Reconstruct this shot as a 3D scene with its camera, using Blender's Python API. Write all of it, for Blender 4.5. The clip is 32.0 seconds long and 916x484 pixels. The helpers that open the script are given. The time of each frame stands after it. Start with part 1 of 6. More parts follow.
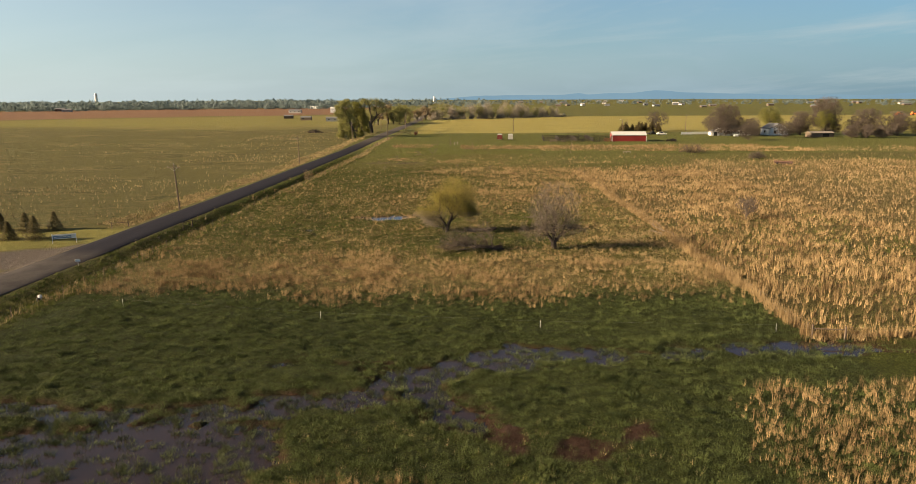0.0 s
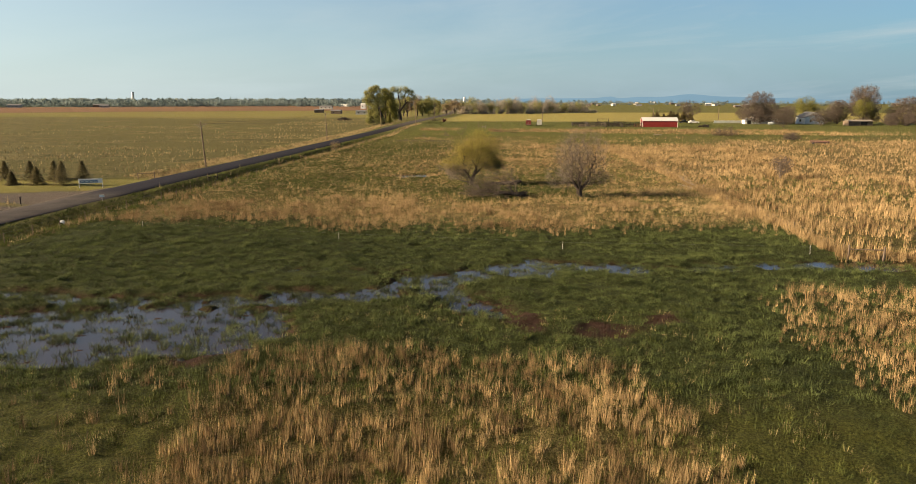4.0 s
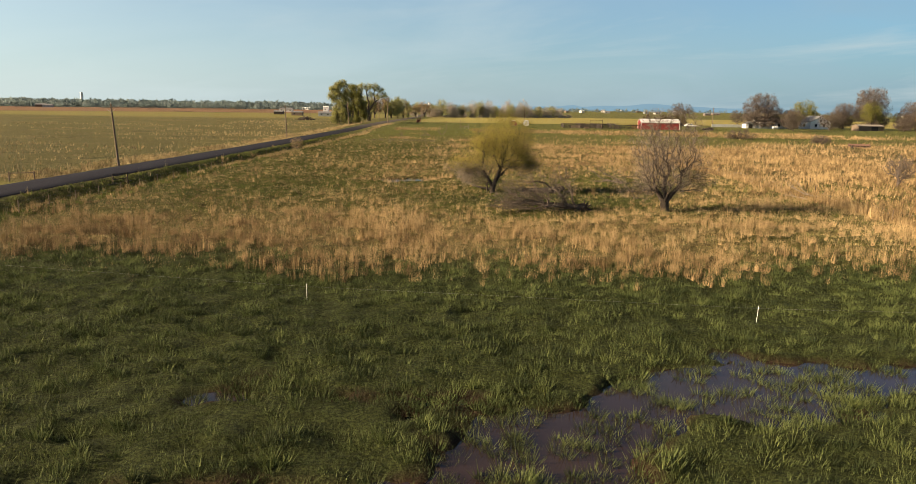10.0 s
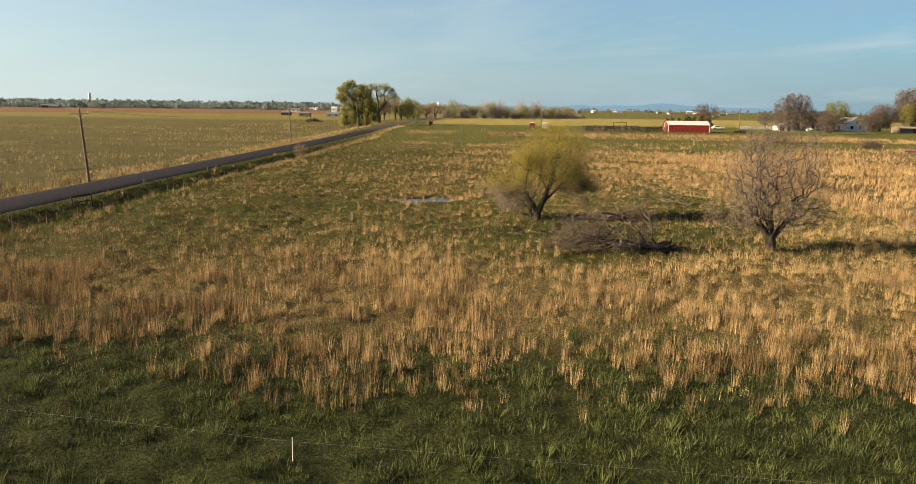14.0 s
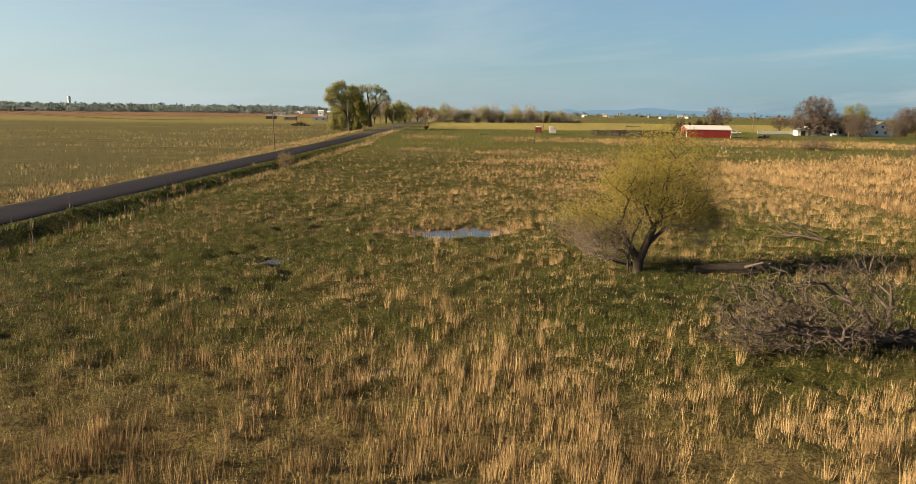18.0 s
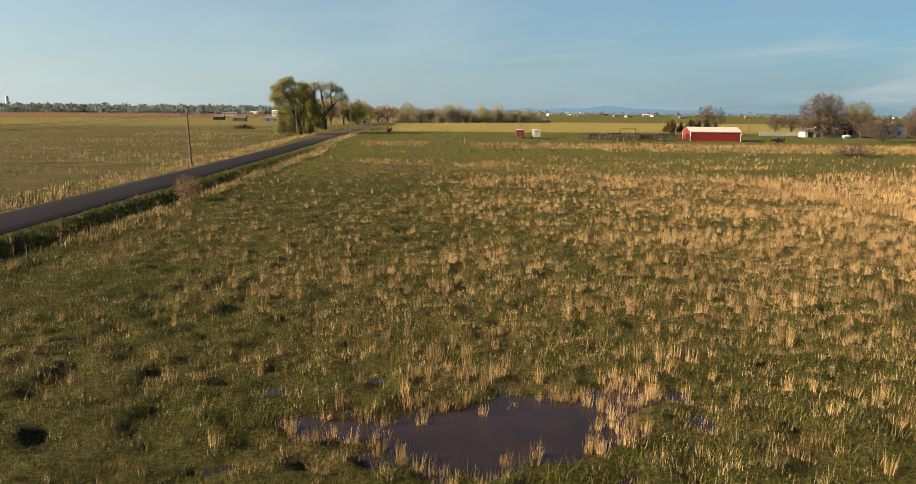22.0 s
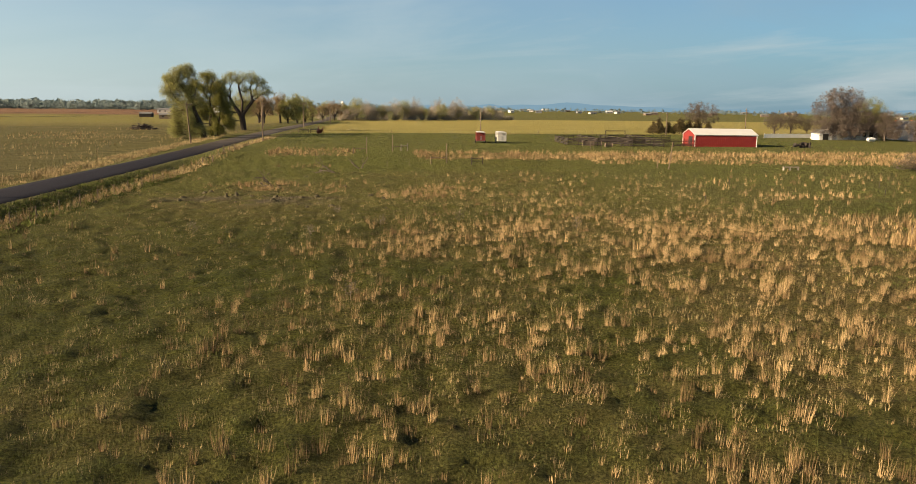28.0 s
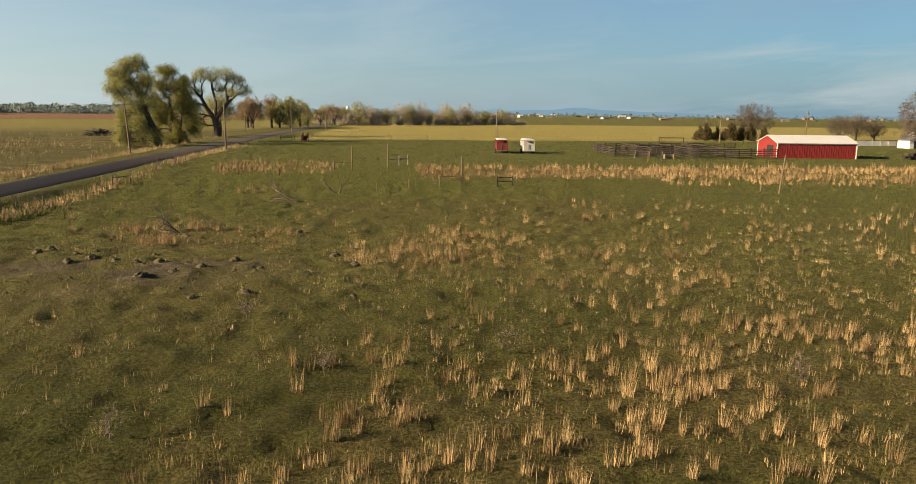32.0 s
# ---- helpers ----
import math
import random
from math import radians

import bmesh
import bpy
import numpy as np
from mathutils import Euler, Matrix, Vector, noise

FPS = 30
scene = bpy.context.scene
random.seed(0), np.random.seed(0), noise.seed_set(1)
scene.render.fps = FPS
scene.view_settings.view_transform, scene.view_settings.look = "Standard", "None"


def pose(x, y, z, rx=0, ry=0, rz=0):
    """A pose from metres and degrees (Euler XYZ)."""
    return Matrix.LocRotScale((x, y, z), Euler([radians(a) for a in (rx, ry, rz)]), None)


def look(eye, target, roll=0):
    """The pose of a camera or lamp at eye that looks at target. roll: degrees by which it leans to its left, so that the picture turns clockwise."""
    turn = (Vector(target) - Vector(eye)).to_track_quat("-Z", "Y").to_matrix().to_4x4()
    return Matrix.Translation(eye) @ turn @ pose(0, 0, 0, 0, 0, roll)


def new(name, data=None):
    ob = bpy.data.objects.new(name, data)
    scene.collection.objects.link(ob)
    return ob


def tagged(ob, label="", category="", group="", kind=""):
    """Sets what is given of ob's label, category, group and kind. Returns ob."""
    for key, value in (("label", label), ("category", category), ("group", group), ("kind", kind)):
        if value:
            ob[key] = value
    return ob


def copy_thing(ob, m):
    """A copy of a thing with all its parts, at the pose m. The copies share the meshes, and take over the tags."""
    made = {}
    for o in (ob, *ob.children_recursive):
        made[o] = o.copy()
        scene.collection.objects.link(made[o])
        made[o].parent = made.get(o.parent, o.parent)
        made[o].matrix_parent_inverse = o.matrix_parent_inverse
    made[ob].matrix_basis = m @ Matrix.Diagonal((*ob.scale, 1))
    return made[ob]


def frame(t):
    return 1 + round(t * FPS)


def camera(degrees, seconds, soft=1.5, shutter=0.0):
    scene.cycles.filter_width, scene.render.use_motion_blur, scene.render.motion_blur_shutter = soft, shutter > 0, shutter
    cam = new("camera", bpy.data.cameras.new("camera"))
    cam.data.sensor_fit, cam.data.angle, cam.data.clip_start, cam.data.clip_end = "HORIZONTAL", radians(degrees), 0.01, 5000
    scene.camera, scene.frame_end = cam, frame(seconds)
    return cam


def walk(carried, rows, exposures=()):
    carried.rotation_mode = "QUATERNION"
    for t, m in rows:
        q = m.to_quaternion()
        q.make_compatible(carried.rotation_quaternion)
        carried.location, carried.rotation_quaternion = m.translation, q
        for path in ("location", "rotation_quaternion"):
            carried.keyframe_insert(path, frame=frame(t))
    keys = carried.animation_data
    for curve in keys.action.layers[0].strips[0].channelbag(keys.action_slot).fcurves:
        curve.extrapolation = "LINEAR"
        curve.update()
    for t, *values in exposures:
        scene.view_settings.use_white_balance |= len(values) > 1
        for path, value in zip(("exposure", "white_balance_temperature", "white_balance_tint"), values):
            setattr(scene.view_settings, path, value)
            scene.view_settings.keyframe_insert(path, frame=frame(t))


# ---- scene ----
cam = camera(66.0, 32.0, soft=0.65)
PATH = [
    (0, (0.042, 0.11, 22.685), (0.054, 2.066, 22.271), -0.3),
    (0.5, (1.735, -0.091, 22.242), (1.718, 1.866, 21.829), -0.4),
    (1, (1.76, -0.1, 21.282), (1.733, 1.857, 20.872), -0.4),
    (1.5, (1.608, 0.095, 19.967), (1.573, 2.053, 19.56), -0.4),
    (2, (1.278, 0.197, 18.89), (1.237, 2.155, 18.484), -0.3),
    (2.5, (1.128, 0.195, 17.727), (1.078, 2.153, 17.322), -0.2),
    (3, (0.987, -0.096, 16.36), (0.931, 1.862, 15.957), -0.2),
    (3.5, (0.866, -0.432, 15.082), (0.803, 1.526, 14.68), -0.1),
    (5.5, (0.343, 5.638, 12.601), (0.268, 7.594, 12.194), 0.2),
    (6, (-0.603, 8.651, 12.041), (-0.613, 10.61, 11.636), 0.3),
    (6.5, (-1.02, 11.751, 11.858), (-0.977, 13.709, 11.451), 0.4),
    (7, (-1.721, 15.644, 11.235), (-1.673, 17.602, 10.831), 0.4),
    (7.5, (-2.483, 19.89, 10.53), (-2.437, 21.85, 10.138), 0.6),
    (8, (-3.395, 23.708, 10.044), (-3.349, 25.67, 9.656), 0.7),
    (8.5, (-4.263, 26.639, 9.985), (-4.218, 28.6, 9.596), 0.8),
    (9, (-4.735, 29.205, 10.006), (-4.697, 31.167, 9.622), 0.7),
    (9.5, (-5.797, 31.805, 9.988), (-5.756, 33.768, 9.605), 0.8),
    (10, (-6.647, 34.175, 9.987), (-6.607, 36.137, 9.605), 0.8),
    (10.5, (-7.199, 36.233, 9.98), (-7.162, 38.196, 9.601), 0.7),
    (11, (-7.649, 38.15, 10.016), (-7.615, 40.113, 9.635), 0.8),
    (11.5, (-8.056, 39.864, 10.106), (-8.024, 41.827, 9.723), 0.9),
    (12, (-8.483, 40.981, 10.316), (-8.454, 42.943, 9.929), 1.0),
    (13, (-8.647, 45.417, 10.393), (-8.624, 47.38, 10.009), 0.7),
    (14.5, (-9.338, 52.503, 10.612), (-9.325, 54.466, 10.23), 0.8),
    (16.5, (-11.289, 62.334, 10.071), (-11.295, 64.3, 9.701), 0.8),
    (17, (-12.177, 65.364, 9.986), (-12.184, 67.329, 9.616), 0.8),
    (17.5, (-12.976, 68.705, 9.981), (-12.964, 70.67, 9.61), 0.8),
    (18, (-13.651, 72.477, 9.934), (-13.596, 74.441, 9.563), 0.8),
    (18.5, (-14.131, 76.457, 9.903), (-14.052, 78.421, 9.532), 0.7),
    (19, (-14.453, 80.714, 9.891), (-14.378, 82.678, 9.519), 0.8),
    (19.5, (-14.756, 85.193, 9.845), (-14.684, 87.157, 9.473), 0.9),
    (20, (-14.943, 89.709, 9.842), (-14.872, 91.673, 9.473), 0.7),
    (20.5, (-15.047, 94.291, 9.805), (-14.973, 96.258, 9.446), 0.3),
    (21, (-15.215, 99.128, 9.889), (-15.132, 101.094, 9.53), 0.2),
    (21.5, (-15.276, 103.939, 10.026), (-15.165, 105.903, 9.664), 0.3),
    (22, (-15.244, 108.434, 10.32), (-15.081, 110.392, 9.947), 0.6),
    (22.5, (-15.012, 112.907, 10.162), (-14.813, 114.862, 9.792), 0.5),
    (23, (-14.524, 116.655, 10.152), (-14.322, 118.61, 9.783), 0.5),
    (23.5, (-14.021, 120.649, 10.141), (-13.791, 122.602, 9.772), 0.5),
    (24, (-13.421, 124.432, 10.085), (-13.162, 126.38, 9.717), 0.5),
    (24.5, (-12.804, 128.03, 10.066), (-12.52, 129.975, 9.697), 0.6),
    (25, (-12.118, 131.514, 10.025), (-11.832, 133.459, 9.656), 0.6),
    (25.5, (-11.451, 134.932, 9.896), (-11.166, 136.877, 9.53), 0.5),
    (27.5, (-8.075, 150.219, 10.577), (-7.801, 152.162, 10.192), 0.8),
    (28, (-7.353, 154.62, 10.407), (-7.083, 156.564, 10.025), 0.7),
    (28.5, (-6.768, 159.08, 10.393), (-6.499, 161.024, 10.008), 0.8),
    (29, (-6.244, 163.541, 10.22), (-5.978, 165.486, 9.838), 0.8),
    (29.5, (-5.756, 168.102, 10.083), (-5.494, 170.048, 9.7), 0.8),
    (30, (-5.341, 172.699, 9.931), (-5.081, 174.645, 9.551), 0.8),
    (30.5, (-4.921, 177.346, 9.767), (-4.665, 179.293, 9.39), 0.8),
    (31, (-4.639, 181.887, 9.63), (-4.384, 183.835, 9.256), 0.8),
    (31.5, (-4.321, 186.372, 9.494), (-4.07, 188.321, 9.124), 0.8),
    (32, (-4.059, 190.644, 9.424), (-3.807, 192.593, 9.056), 0.7),
]
# the clip brightens a little on its way over the marsh
EXPOSURE = ((0, 1.0), (3, 1.06), (6, 1.1), (9, 1.13), (12, 1.17), (14.5, 1.17), (17, 1.06), (19, 1.0), (25, 1.0), (32, 0.97))
walk(cam, [(t, look(eye, target, roll)) for t, eye, target, roll in PATH], EXPOSURE)

# ---- world, sun, exposure ----
SUN_ELEV, SUN_FROM = radians(21.0), Vector((-1.0, -0.16, 0.0)).normalized()
world = bpy.data.worlds.new("world")
scene.world = world
world.use_nodes = True


def sky_nodes():
    nt = world.node_tree
    nt.nodes.clear()
    out, bg = nt.nodes.new("ShaderNodeOutputWorld"), nt.nodes.new("ShaderNodeBackground")
    sky = nt.nodes.new("ShaderNodeTexSky")
    sky.sky_type, sky.sun_disc = "NISHITA", False
    sky.sun_elevation = SUN_ELEV
    sky.sun_rotation = math.atan2(SUN_FROM.x, SUN_FROM.y)
    sky.air_density, sky.dust_density, sky.ozone_density = 1.0, 0.4, 3.0
    tc = nt.nodes.new("ShaderNodeTexCoord")
    deep = nt.nodes.new("ShaderNodeVectorMath")
    deep.operation = "MULTIPLY"
    deep.inputs[1].default_value = (0.80, 0.97, 1.06)
    nt.links.new(sky.outputs[0], deep.inputs[0])
    sep = nt.nodes.new("ShaderNodeSeparateXYZ")
    nt.links.new(tc.outputs["Generated"], sep.inputs[0])

    def m(op, a, b=None, clamp=False):
        n = nt.nodes.new("ShaderNodeMath")
        n.operation, n.use_clamp = op, clamp
        for k, v in enumerate((a, b)):
            if v is None:
                continue
            if isinstance(v, (int, float)):
                n.inputs[k].default_value = v
            else:
                nt.links.new(v, n.inputs[k])
        return n.outputs[0]

    up = m("ADD", m("MAXIMUM", sep.outputs[2], 0.0), 0.2)
    com = nt.nodes.new("ShaderNodeCombineXYZ")
    nt.links.new(m("DIVIDE", sep.outputs[0], up), com.inputs[0])
    nt.links.new(m("MULTIPLY", m("DIVIDE", sep.outputs[1], up), 1.1), com.inputs[1])

    def cloud(scale, lo, hi, seed):
        n = nt.nodes.new("ShaderNodeTexNoise")
        n.inputs["Scale"].default_value, n.inputs["Detail"].default_value = scale, 7
        n.inputs["Roughness"].default_value, n.inputs["Distortion"].default_value = 0.55, 0.6
        mp = nt.nodes.new("ShaderNodeMapping")
        mp.inputs["Location"].default_value = (seed, seed * 0.7, 0)
        mp.inputs["Rotation"].default_value = (0, 0, radians(18))
        nt.links.new(com.outputs[0], mp.inputs[0])
        nt.links.new(mp.outputs[0], n.inputs["Vector"])
        r = nt.nodes.new("ShaderNodeMapRange")
        r.inputs[1].default_value, r.inputs[2].default_value = lo, hi
        nt.links.new(n.outputs["Fac"], r.inputs[0])
        return r.outputs[0]

    veil = m("MULTIPLY", cloud(0.45, 0.40, 0.66, 3.1), 0.60)
    wisp = m("MULTIPLY", cloud(0.75, 0.47, 0.68, 8.4), 0.6)
    
    def blend(fac, a, b):
        n = nt.nodes.new("ShaderNodeMix")
        n.data_type = "RGBA"
        nt.links.new(fac, n.inputs["Factor"])
        for sock, v in ((n.inputs["A"], a), (n.inputs["B"], b)):
            if isinstance(v, tuple):
                sock.default_value = (*v, 1)
            else:
                nt.links.new(v, sock)
        return n.outputs["Result"]

    away = m("ADD", m("MULTIPLY", sep.outputs[0], 0.85), 0.5, True)

    thin = m("SUBTRACT", 1.0, m("MULTIPLY", m("MULTIPLY", m("SUBTRACT", sep.outputs[2], 0.22), 2.2, True), 0.8))
    near_sun = m("MULTIPLY", m("SUBTRACT", 1.0, away), 0.36)
    cover = m("ADD", m("ADD", m("MULTIPLY", veil, m("ADD", 0.2, m("MULTIPLY", away, 0.25))), near_sun), m("MULTIPLY", wisp, m("ADD", 0.1, m("MULTIPLY", away, 0.6))), True)
    cover = m("MULTIPLY", cover, thin)
    low = m("MULTIPLY", m("POWER", m("SUBTRACT", 1.0, m("MULTIPLY", m("MAXIMUM", sep.outputs[2], 0.0), 3.2), True), 2.0), 0.72)
    hazy = blend(low, deep.outputs[0], blend(away, (5.0, 5.9, 6.0), (1.05, 2.4, 3.6)))
    clouded = blend(cover, hazy, blend(away, (6.8, 7.7, 7.6), (2.4, 3.6, 4.4)))
    # long thin streaks of high cloud, lying nearly level over the hills
    band = nt.nodes.new("ShaderNodeCombineXYZ")
    nt.links.new(m("MULTIPLY", m("ARCTAN2", sep.outputs[0], sep.outputs[1]), 2.2), band.inputs[0])
    nt.links.new(m("ADD", m("MULTIPLY", sep.outputs[2], 17.0), m("MULTIPLY", m("ARCTAN2", sep.outputs[0], sep.outputs[1]), -1.1)), band.inputs[1])
    strip = nt.nodes.new("ShaderNodeTexNoise")
    strip.inputs["Scale"].default_value, strip.inputs["Detail"].default_value, strip.inputs["Roughness"].default_value = 1.0, 6, 0.6
    strip.inputs["Distortion"].default_value = 0.5
    nt.links.new(band.outputs[0], strip.inputs["Vector"])
    ramp = nt.nodes.new("ShaderNodeMapRange")
    ramp.inputs[1].default_value, ramp.inputs[2].default_value = 0.48, 0.70
    nt.links.new(strip.outputs["Fac"], ramp.inputs[0])
    streak = m("MULTIPLY", m("MULTIPLY", ramp.outputs[0], thin), m("MULTIPLY", away, 0.68))
    # the sky deepens towards the zenith
    deepen = nt.nodes.new("ShaderNodeVectorMath")
    deepen.operation = "SCALE"
    nt.links.new(blend(streak, clouded, (4.8, 5.5, 5.6)), deepen.inputs[0])
    nt.links.new(m("SUBTRACT", 1.0, m("MULTIPLY", m("MULTIPLY", m("SUBTRACT", sep.outputs[2], 0.18), 1.7, True), 0.72)), deepen.inputs["Scale"])
    nt.links.new(deepen.outputs[0], bg.inputs[0])
    bg.inputs[1].default_value = 0.055
    nt.links.new(bg.outputs[0], out.inputs[0])


sky_nodes()
sun = new("sun", bpy.data.lights.new("sun", "SUN"))
sun.data.energy, sun.data.angle, sun.data.color = 7.1, radians(0.6), (1.0, 0.765, 0.49)
sun.matrix_world = look(SUN_FROM * 50 * math.cos(SUN_ELEV) + Vector((0, 0, 50 * math.sin(SUN_ELEV))), (0, 0, 0))


# ---- materials ----
class Mat:
    """A small helper round a node material."""

    def __init__(self, name, rough=0.8, metal=0.0, spec=0.3):
        self.mat = bpy.data.materials.new(name)
        self.mat.use_nodes = True
        self.nt = self.mat.node_tree
        self.bsdf = self.nt.nodes["Principled BSDF"]
        self.bsdf.inputs["Roughness"].default_value = rough
        self.bsdf.inputs["Metallic"].default_value = metal
        self.bsdf.inputs["Specular IOR Level"].default_value = spec

    def node(self, kind, **kw):
        n = self.nt.nodes.new(kind)
        for k, v in kw.items():
            if k in n.inputs:
                n.inputs[k].default_value = v
        return n

    def link(self, a, b):
        self.nt.links.new(a, b)

    def coords(self, scale=(1, 1, 1)):
        tc, mp = self.node("ShaderNodeTexCoord"), self.node("ShaderNodeMapping")
        mp.inputs["Scale"].default_value = scale
        self.link(tc.outputs["Object"], mp.inputs[0])
        return mp.outputs[0]

    def noise(self, scale, detail=4.0, rough=0.6, vec=None, lo=0.3, hi=0.7):
        n = self.node("ShaderNodeTexNoise", Scale=scale, Detail=detail, Roughness=rough)
        self.link(vec or self.coords(), n.inputs["Vector"])
        r = self.node("ShaderNodeMapRange")
        r.inputs[1].default_value, r.inputs[2].default_value = lo, hi
        self.link(n.outputs["Fac"], r.inputs[0])
        return r.outputs[0]

    def mix(self, fac, a, b):
        n = self.nt.nodes.new("ShaderNodeMix")
        n.data_type = "RGBA"
        for sock, v in ((n.inputs["Factor"], fac), (n.inputs["A"], a), (n.inputs["B"], b)):
            if isinstance(v, (int, float)):
                sock.default_value = v
            elif isinstance(v, tuple):
                sock.default_value = (*v, 1)
            else:
                self.link(v, sock)
        return n.outputs["Result"]

    def math(self, op, a, b):
        n = self.nt.nodes.new("ShaderNodeMath")
        n.operation = op
        for k, v in enumerate((a, b)):
            if isinstance(v, (int, float)):
                n.inputs[k].default_value = v
            else:
                self.link(v, n.inputs[k])
        return n.outputs[0]

    def attr(self, name):
        n = self.nt.nodes.new("ShaderNodeAttribute")
        n.attribute_name = name
        return n.outputs["Fac"]

    def color(self, v):
        if isinstance(v, tuple):
            self.bsdf.inputs["Base Color"].default_value = (*v, 1)
        else:
            self.link(v, self.bsdf.inputs["Base Color"])
        return self

    def bump(self, height, strength=0.4, distance=0.05):
        n = self.node("ShaderNodeBump", Strength=strength, Distance=distance)
        self.link(height, n.inputs["Height"])
        self.link(n.outputs[0], self.bsdf.inputs["Normal"])
        return self


def two_tone(name, a, b, scale, rough=0.8, fine=8.0, metal=0.0, spec=0.3, bump=0.3, stretch=(1, 1, 1)):
    """A surface of two colours with a coarse and a fine grain."""
    m = Mat(name, rough, metal, spec)
    v = m.coords(stretch)
    coarse, grain = m.noise(scale, 4, 0.6, v), m.noise(scale * fine, 5, 0.65, v)
    f = m.math("ADD", m.math("MULTIPLY", coarse, 0.6), m.math("MULTIPLY", grain, 0.4))
    m.color(m.mix(f, a, b))
    if bump:
        m.bump(grain, bump, 0.02)
    return m.mat


def blade_material(name, dark, light, gloss=0.65, through_light=0.42):
    """Grass and leaves: lit from the front and glowing through a little."""
    m = Mat(name, gloss, 0, 0.2)
    col = m.mix(m.attr("tone"), dark, light)
    m.color(col)
    if not through_light:
        return m.mat
    tr = m.node("ShaderNodeBsdfTranslucent")
    m.link(col, tr.inputs[0])
    add = m.node("ShaderNodeMixShader")
    add.inputs[0].default_value = through_light
    m.link(m.bsdf.outputs[0], add.inputs[1])
    m.link(tr.outputs[0], add.inputs[2])
    m.link(add.outputs[0], m.nt.nodes["Material Output"].inputs[0])
    return m.mat


def ground_material():
    m = Mat("pasture", 0.95, 0, 0.1)
    v = m.coords()
    broad, mid, fine = m.noise(0.03, 4, 0.6, v, 0.35, 0.65), m.noise(0.6, 6, 0.7, v), m.noise(7.0, 6, 0.85, v, 0.36, 0.66)
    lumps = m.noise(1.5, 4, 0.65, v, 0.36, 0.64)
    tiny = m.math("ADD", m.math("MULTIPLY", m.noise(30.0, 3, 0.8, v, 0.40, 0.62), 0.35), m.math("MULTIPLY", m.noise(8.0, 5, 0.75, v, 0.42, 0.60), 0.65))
    # near-black low end and dark lumps stand in for shade between tufts
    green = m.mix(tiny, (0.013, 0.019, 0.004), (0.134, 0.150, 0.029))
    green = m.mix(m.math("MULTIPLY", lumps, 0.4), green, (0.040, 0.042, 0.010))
    green = m.mix(m.math("MULTIPLY", broad, 0.30), green, m.mix(tiny, (0.040, 0.030, 0.011), (0.165, 0.126, 0.054)))
    sward = m.mix(tiny, (0.046, 0.055, 0.014), (0.225, 0.226, 0.060))
    sward = m.mix(m.math("MULTIPLY", broad, 0.45), sward, m.mix(mid, (0.10, 0.078, 0.036), (0.17, 0.13, 0.058)))
    sward = m.mix(m.math("MULTIPLY", lumps, 0.42), sward, m.mix(tiny, (0.030, 0.036, 0.010), (0.110, 0.112, 0.032)))
    sward = m.mix(m.math("MULTIPLY", m.noise(0.9, 6, 0.8, v, 0.53, 0.66), 0.7), sward, m.mix(tiny, (0.11, 0.084, 0.038), (0.31, 0.240, 0.115)))
    green = m.mix(m.attr("sward"), green, sward)
    dry = m.mix(tiny, (0.080, 0.057, 0.025), (0.41, 0.302, 0.142))
    c = m.mix(m.math("MULTIPLY", m.attr("dry"), m.math("ADD", 0.35, m.math("MULTIPLY", mid, 0.65))), green, dry)
    # lush growth likewise carries the shade between its plants as dark colour
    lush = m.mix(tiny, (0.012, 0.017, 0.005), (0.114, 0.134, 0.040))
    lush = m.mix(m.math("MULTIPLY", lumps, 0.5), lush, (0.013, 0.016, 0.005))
    lush = m.mix(m.attr("sward"), lush, m.mix(tiny, (0.060, 0.072, 0.018), (0.205, 0.210, 0.056)))
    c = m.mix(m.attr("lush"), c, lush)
    mud = m.mix(mid, (0.028, 0.016, 0.012), (0.075, 0.042, 0.029))
    c = m.mix(m.attr("mud"), c, mud)
    heath = m.mix(m.noise(0.16, 6, 0.78, m.coords((0.45, 1.2, 1)), 0.42, 0.58), (0.040, 0.046, 0.014), (0.150, 0.124, 0.052))
    heath = m.mix(m.noise(0.9, 5, 0.8, m.coords((0.6, 1.2, 1)), 0.50, 0.68), heath, (0.28, 0.218, 0.104))
    heath = m.mix(m.math("MULTIPLY", m.noise(0.035, 3, 0.6, v, 0.36, 0.54), 0.92), heath, m.mix(fine, (0.072, 0.069, 0.025), (0.138, 0.122, 0.048)))
    c = m.mix(m.attr("heath"), c, heath)
    crop = m.mix(m.noise(0.05, 5, 0.7, m.coords((1, 3.5, 1))), (0.235, 0.205, 0.062), (0.34, 0.285, 0.095))
    crop = m.mix(m.math("MULTIPLY", m.noise(0.9, 5, 0.75, m.coords((1, 0.5, 1)), 0.42, 0.66), 0.45), crop, (0.13, 0.125, 0.034))
    c = m.mix(m.attr("crop"), c, crop)
    soil = m.mix(mid, (0.15, 0.085, 0.052), (0.21, 0.125, 0.078))
    c = m.mix(m.attr("soil"), c, soil)
    gravel = m.mix(fine, (0.085, 0.070, 0.062), (0.165, 0.140, 0.122))
    c = m.mix(m.attr("gravel"), c, gravel)
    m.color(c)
    m.bump(m.math("ADD", m.noise(2.5, 3, 0.6, v), m.math("MULTIPLY", tiny, 0.9)), 1.0, 0.14)
    return m.mat


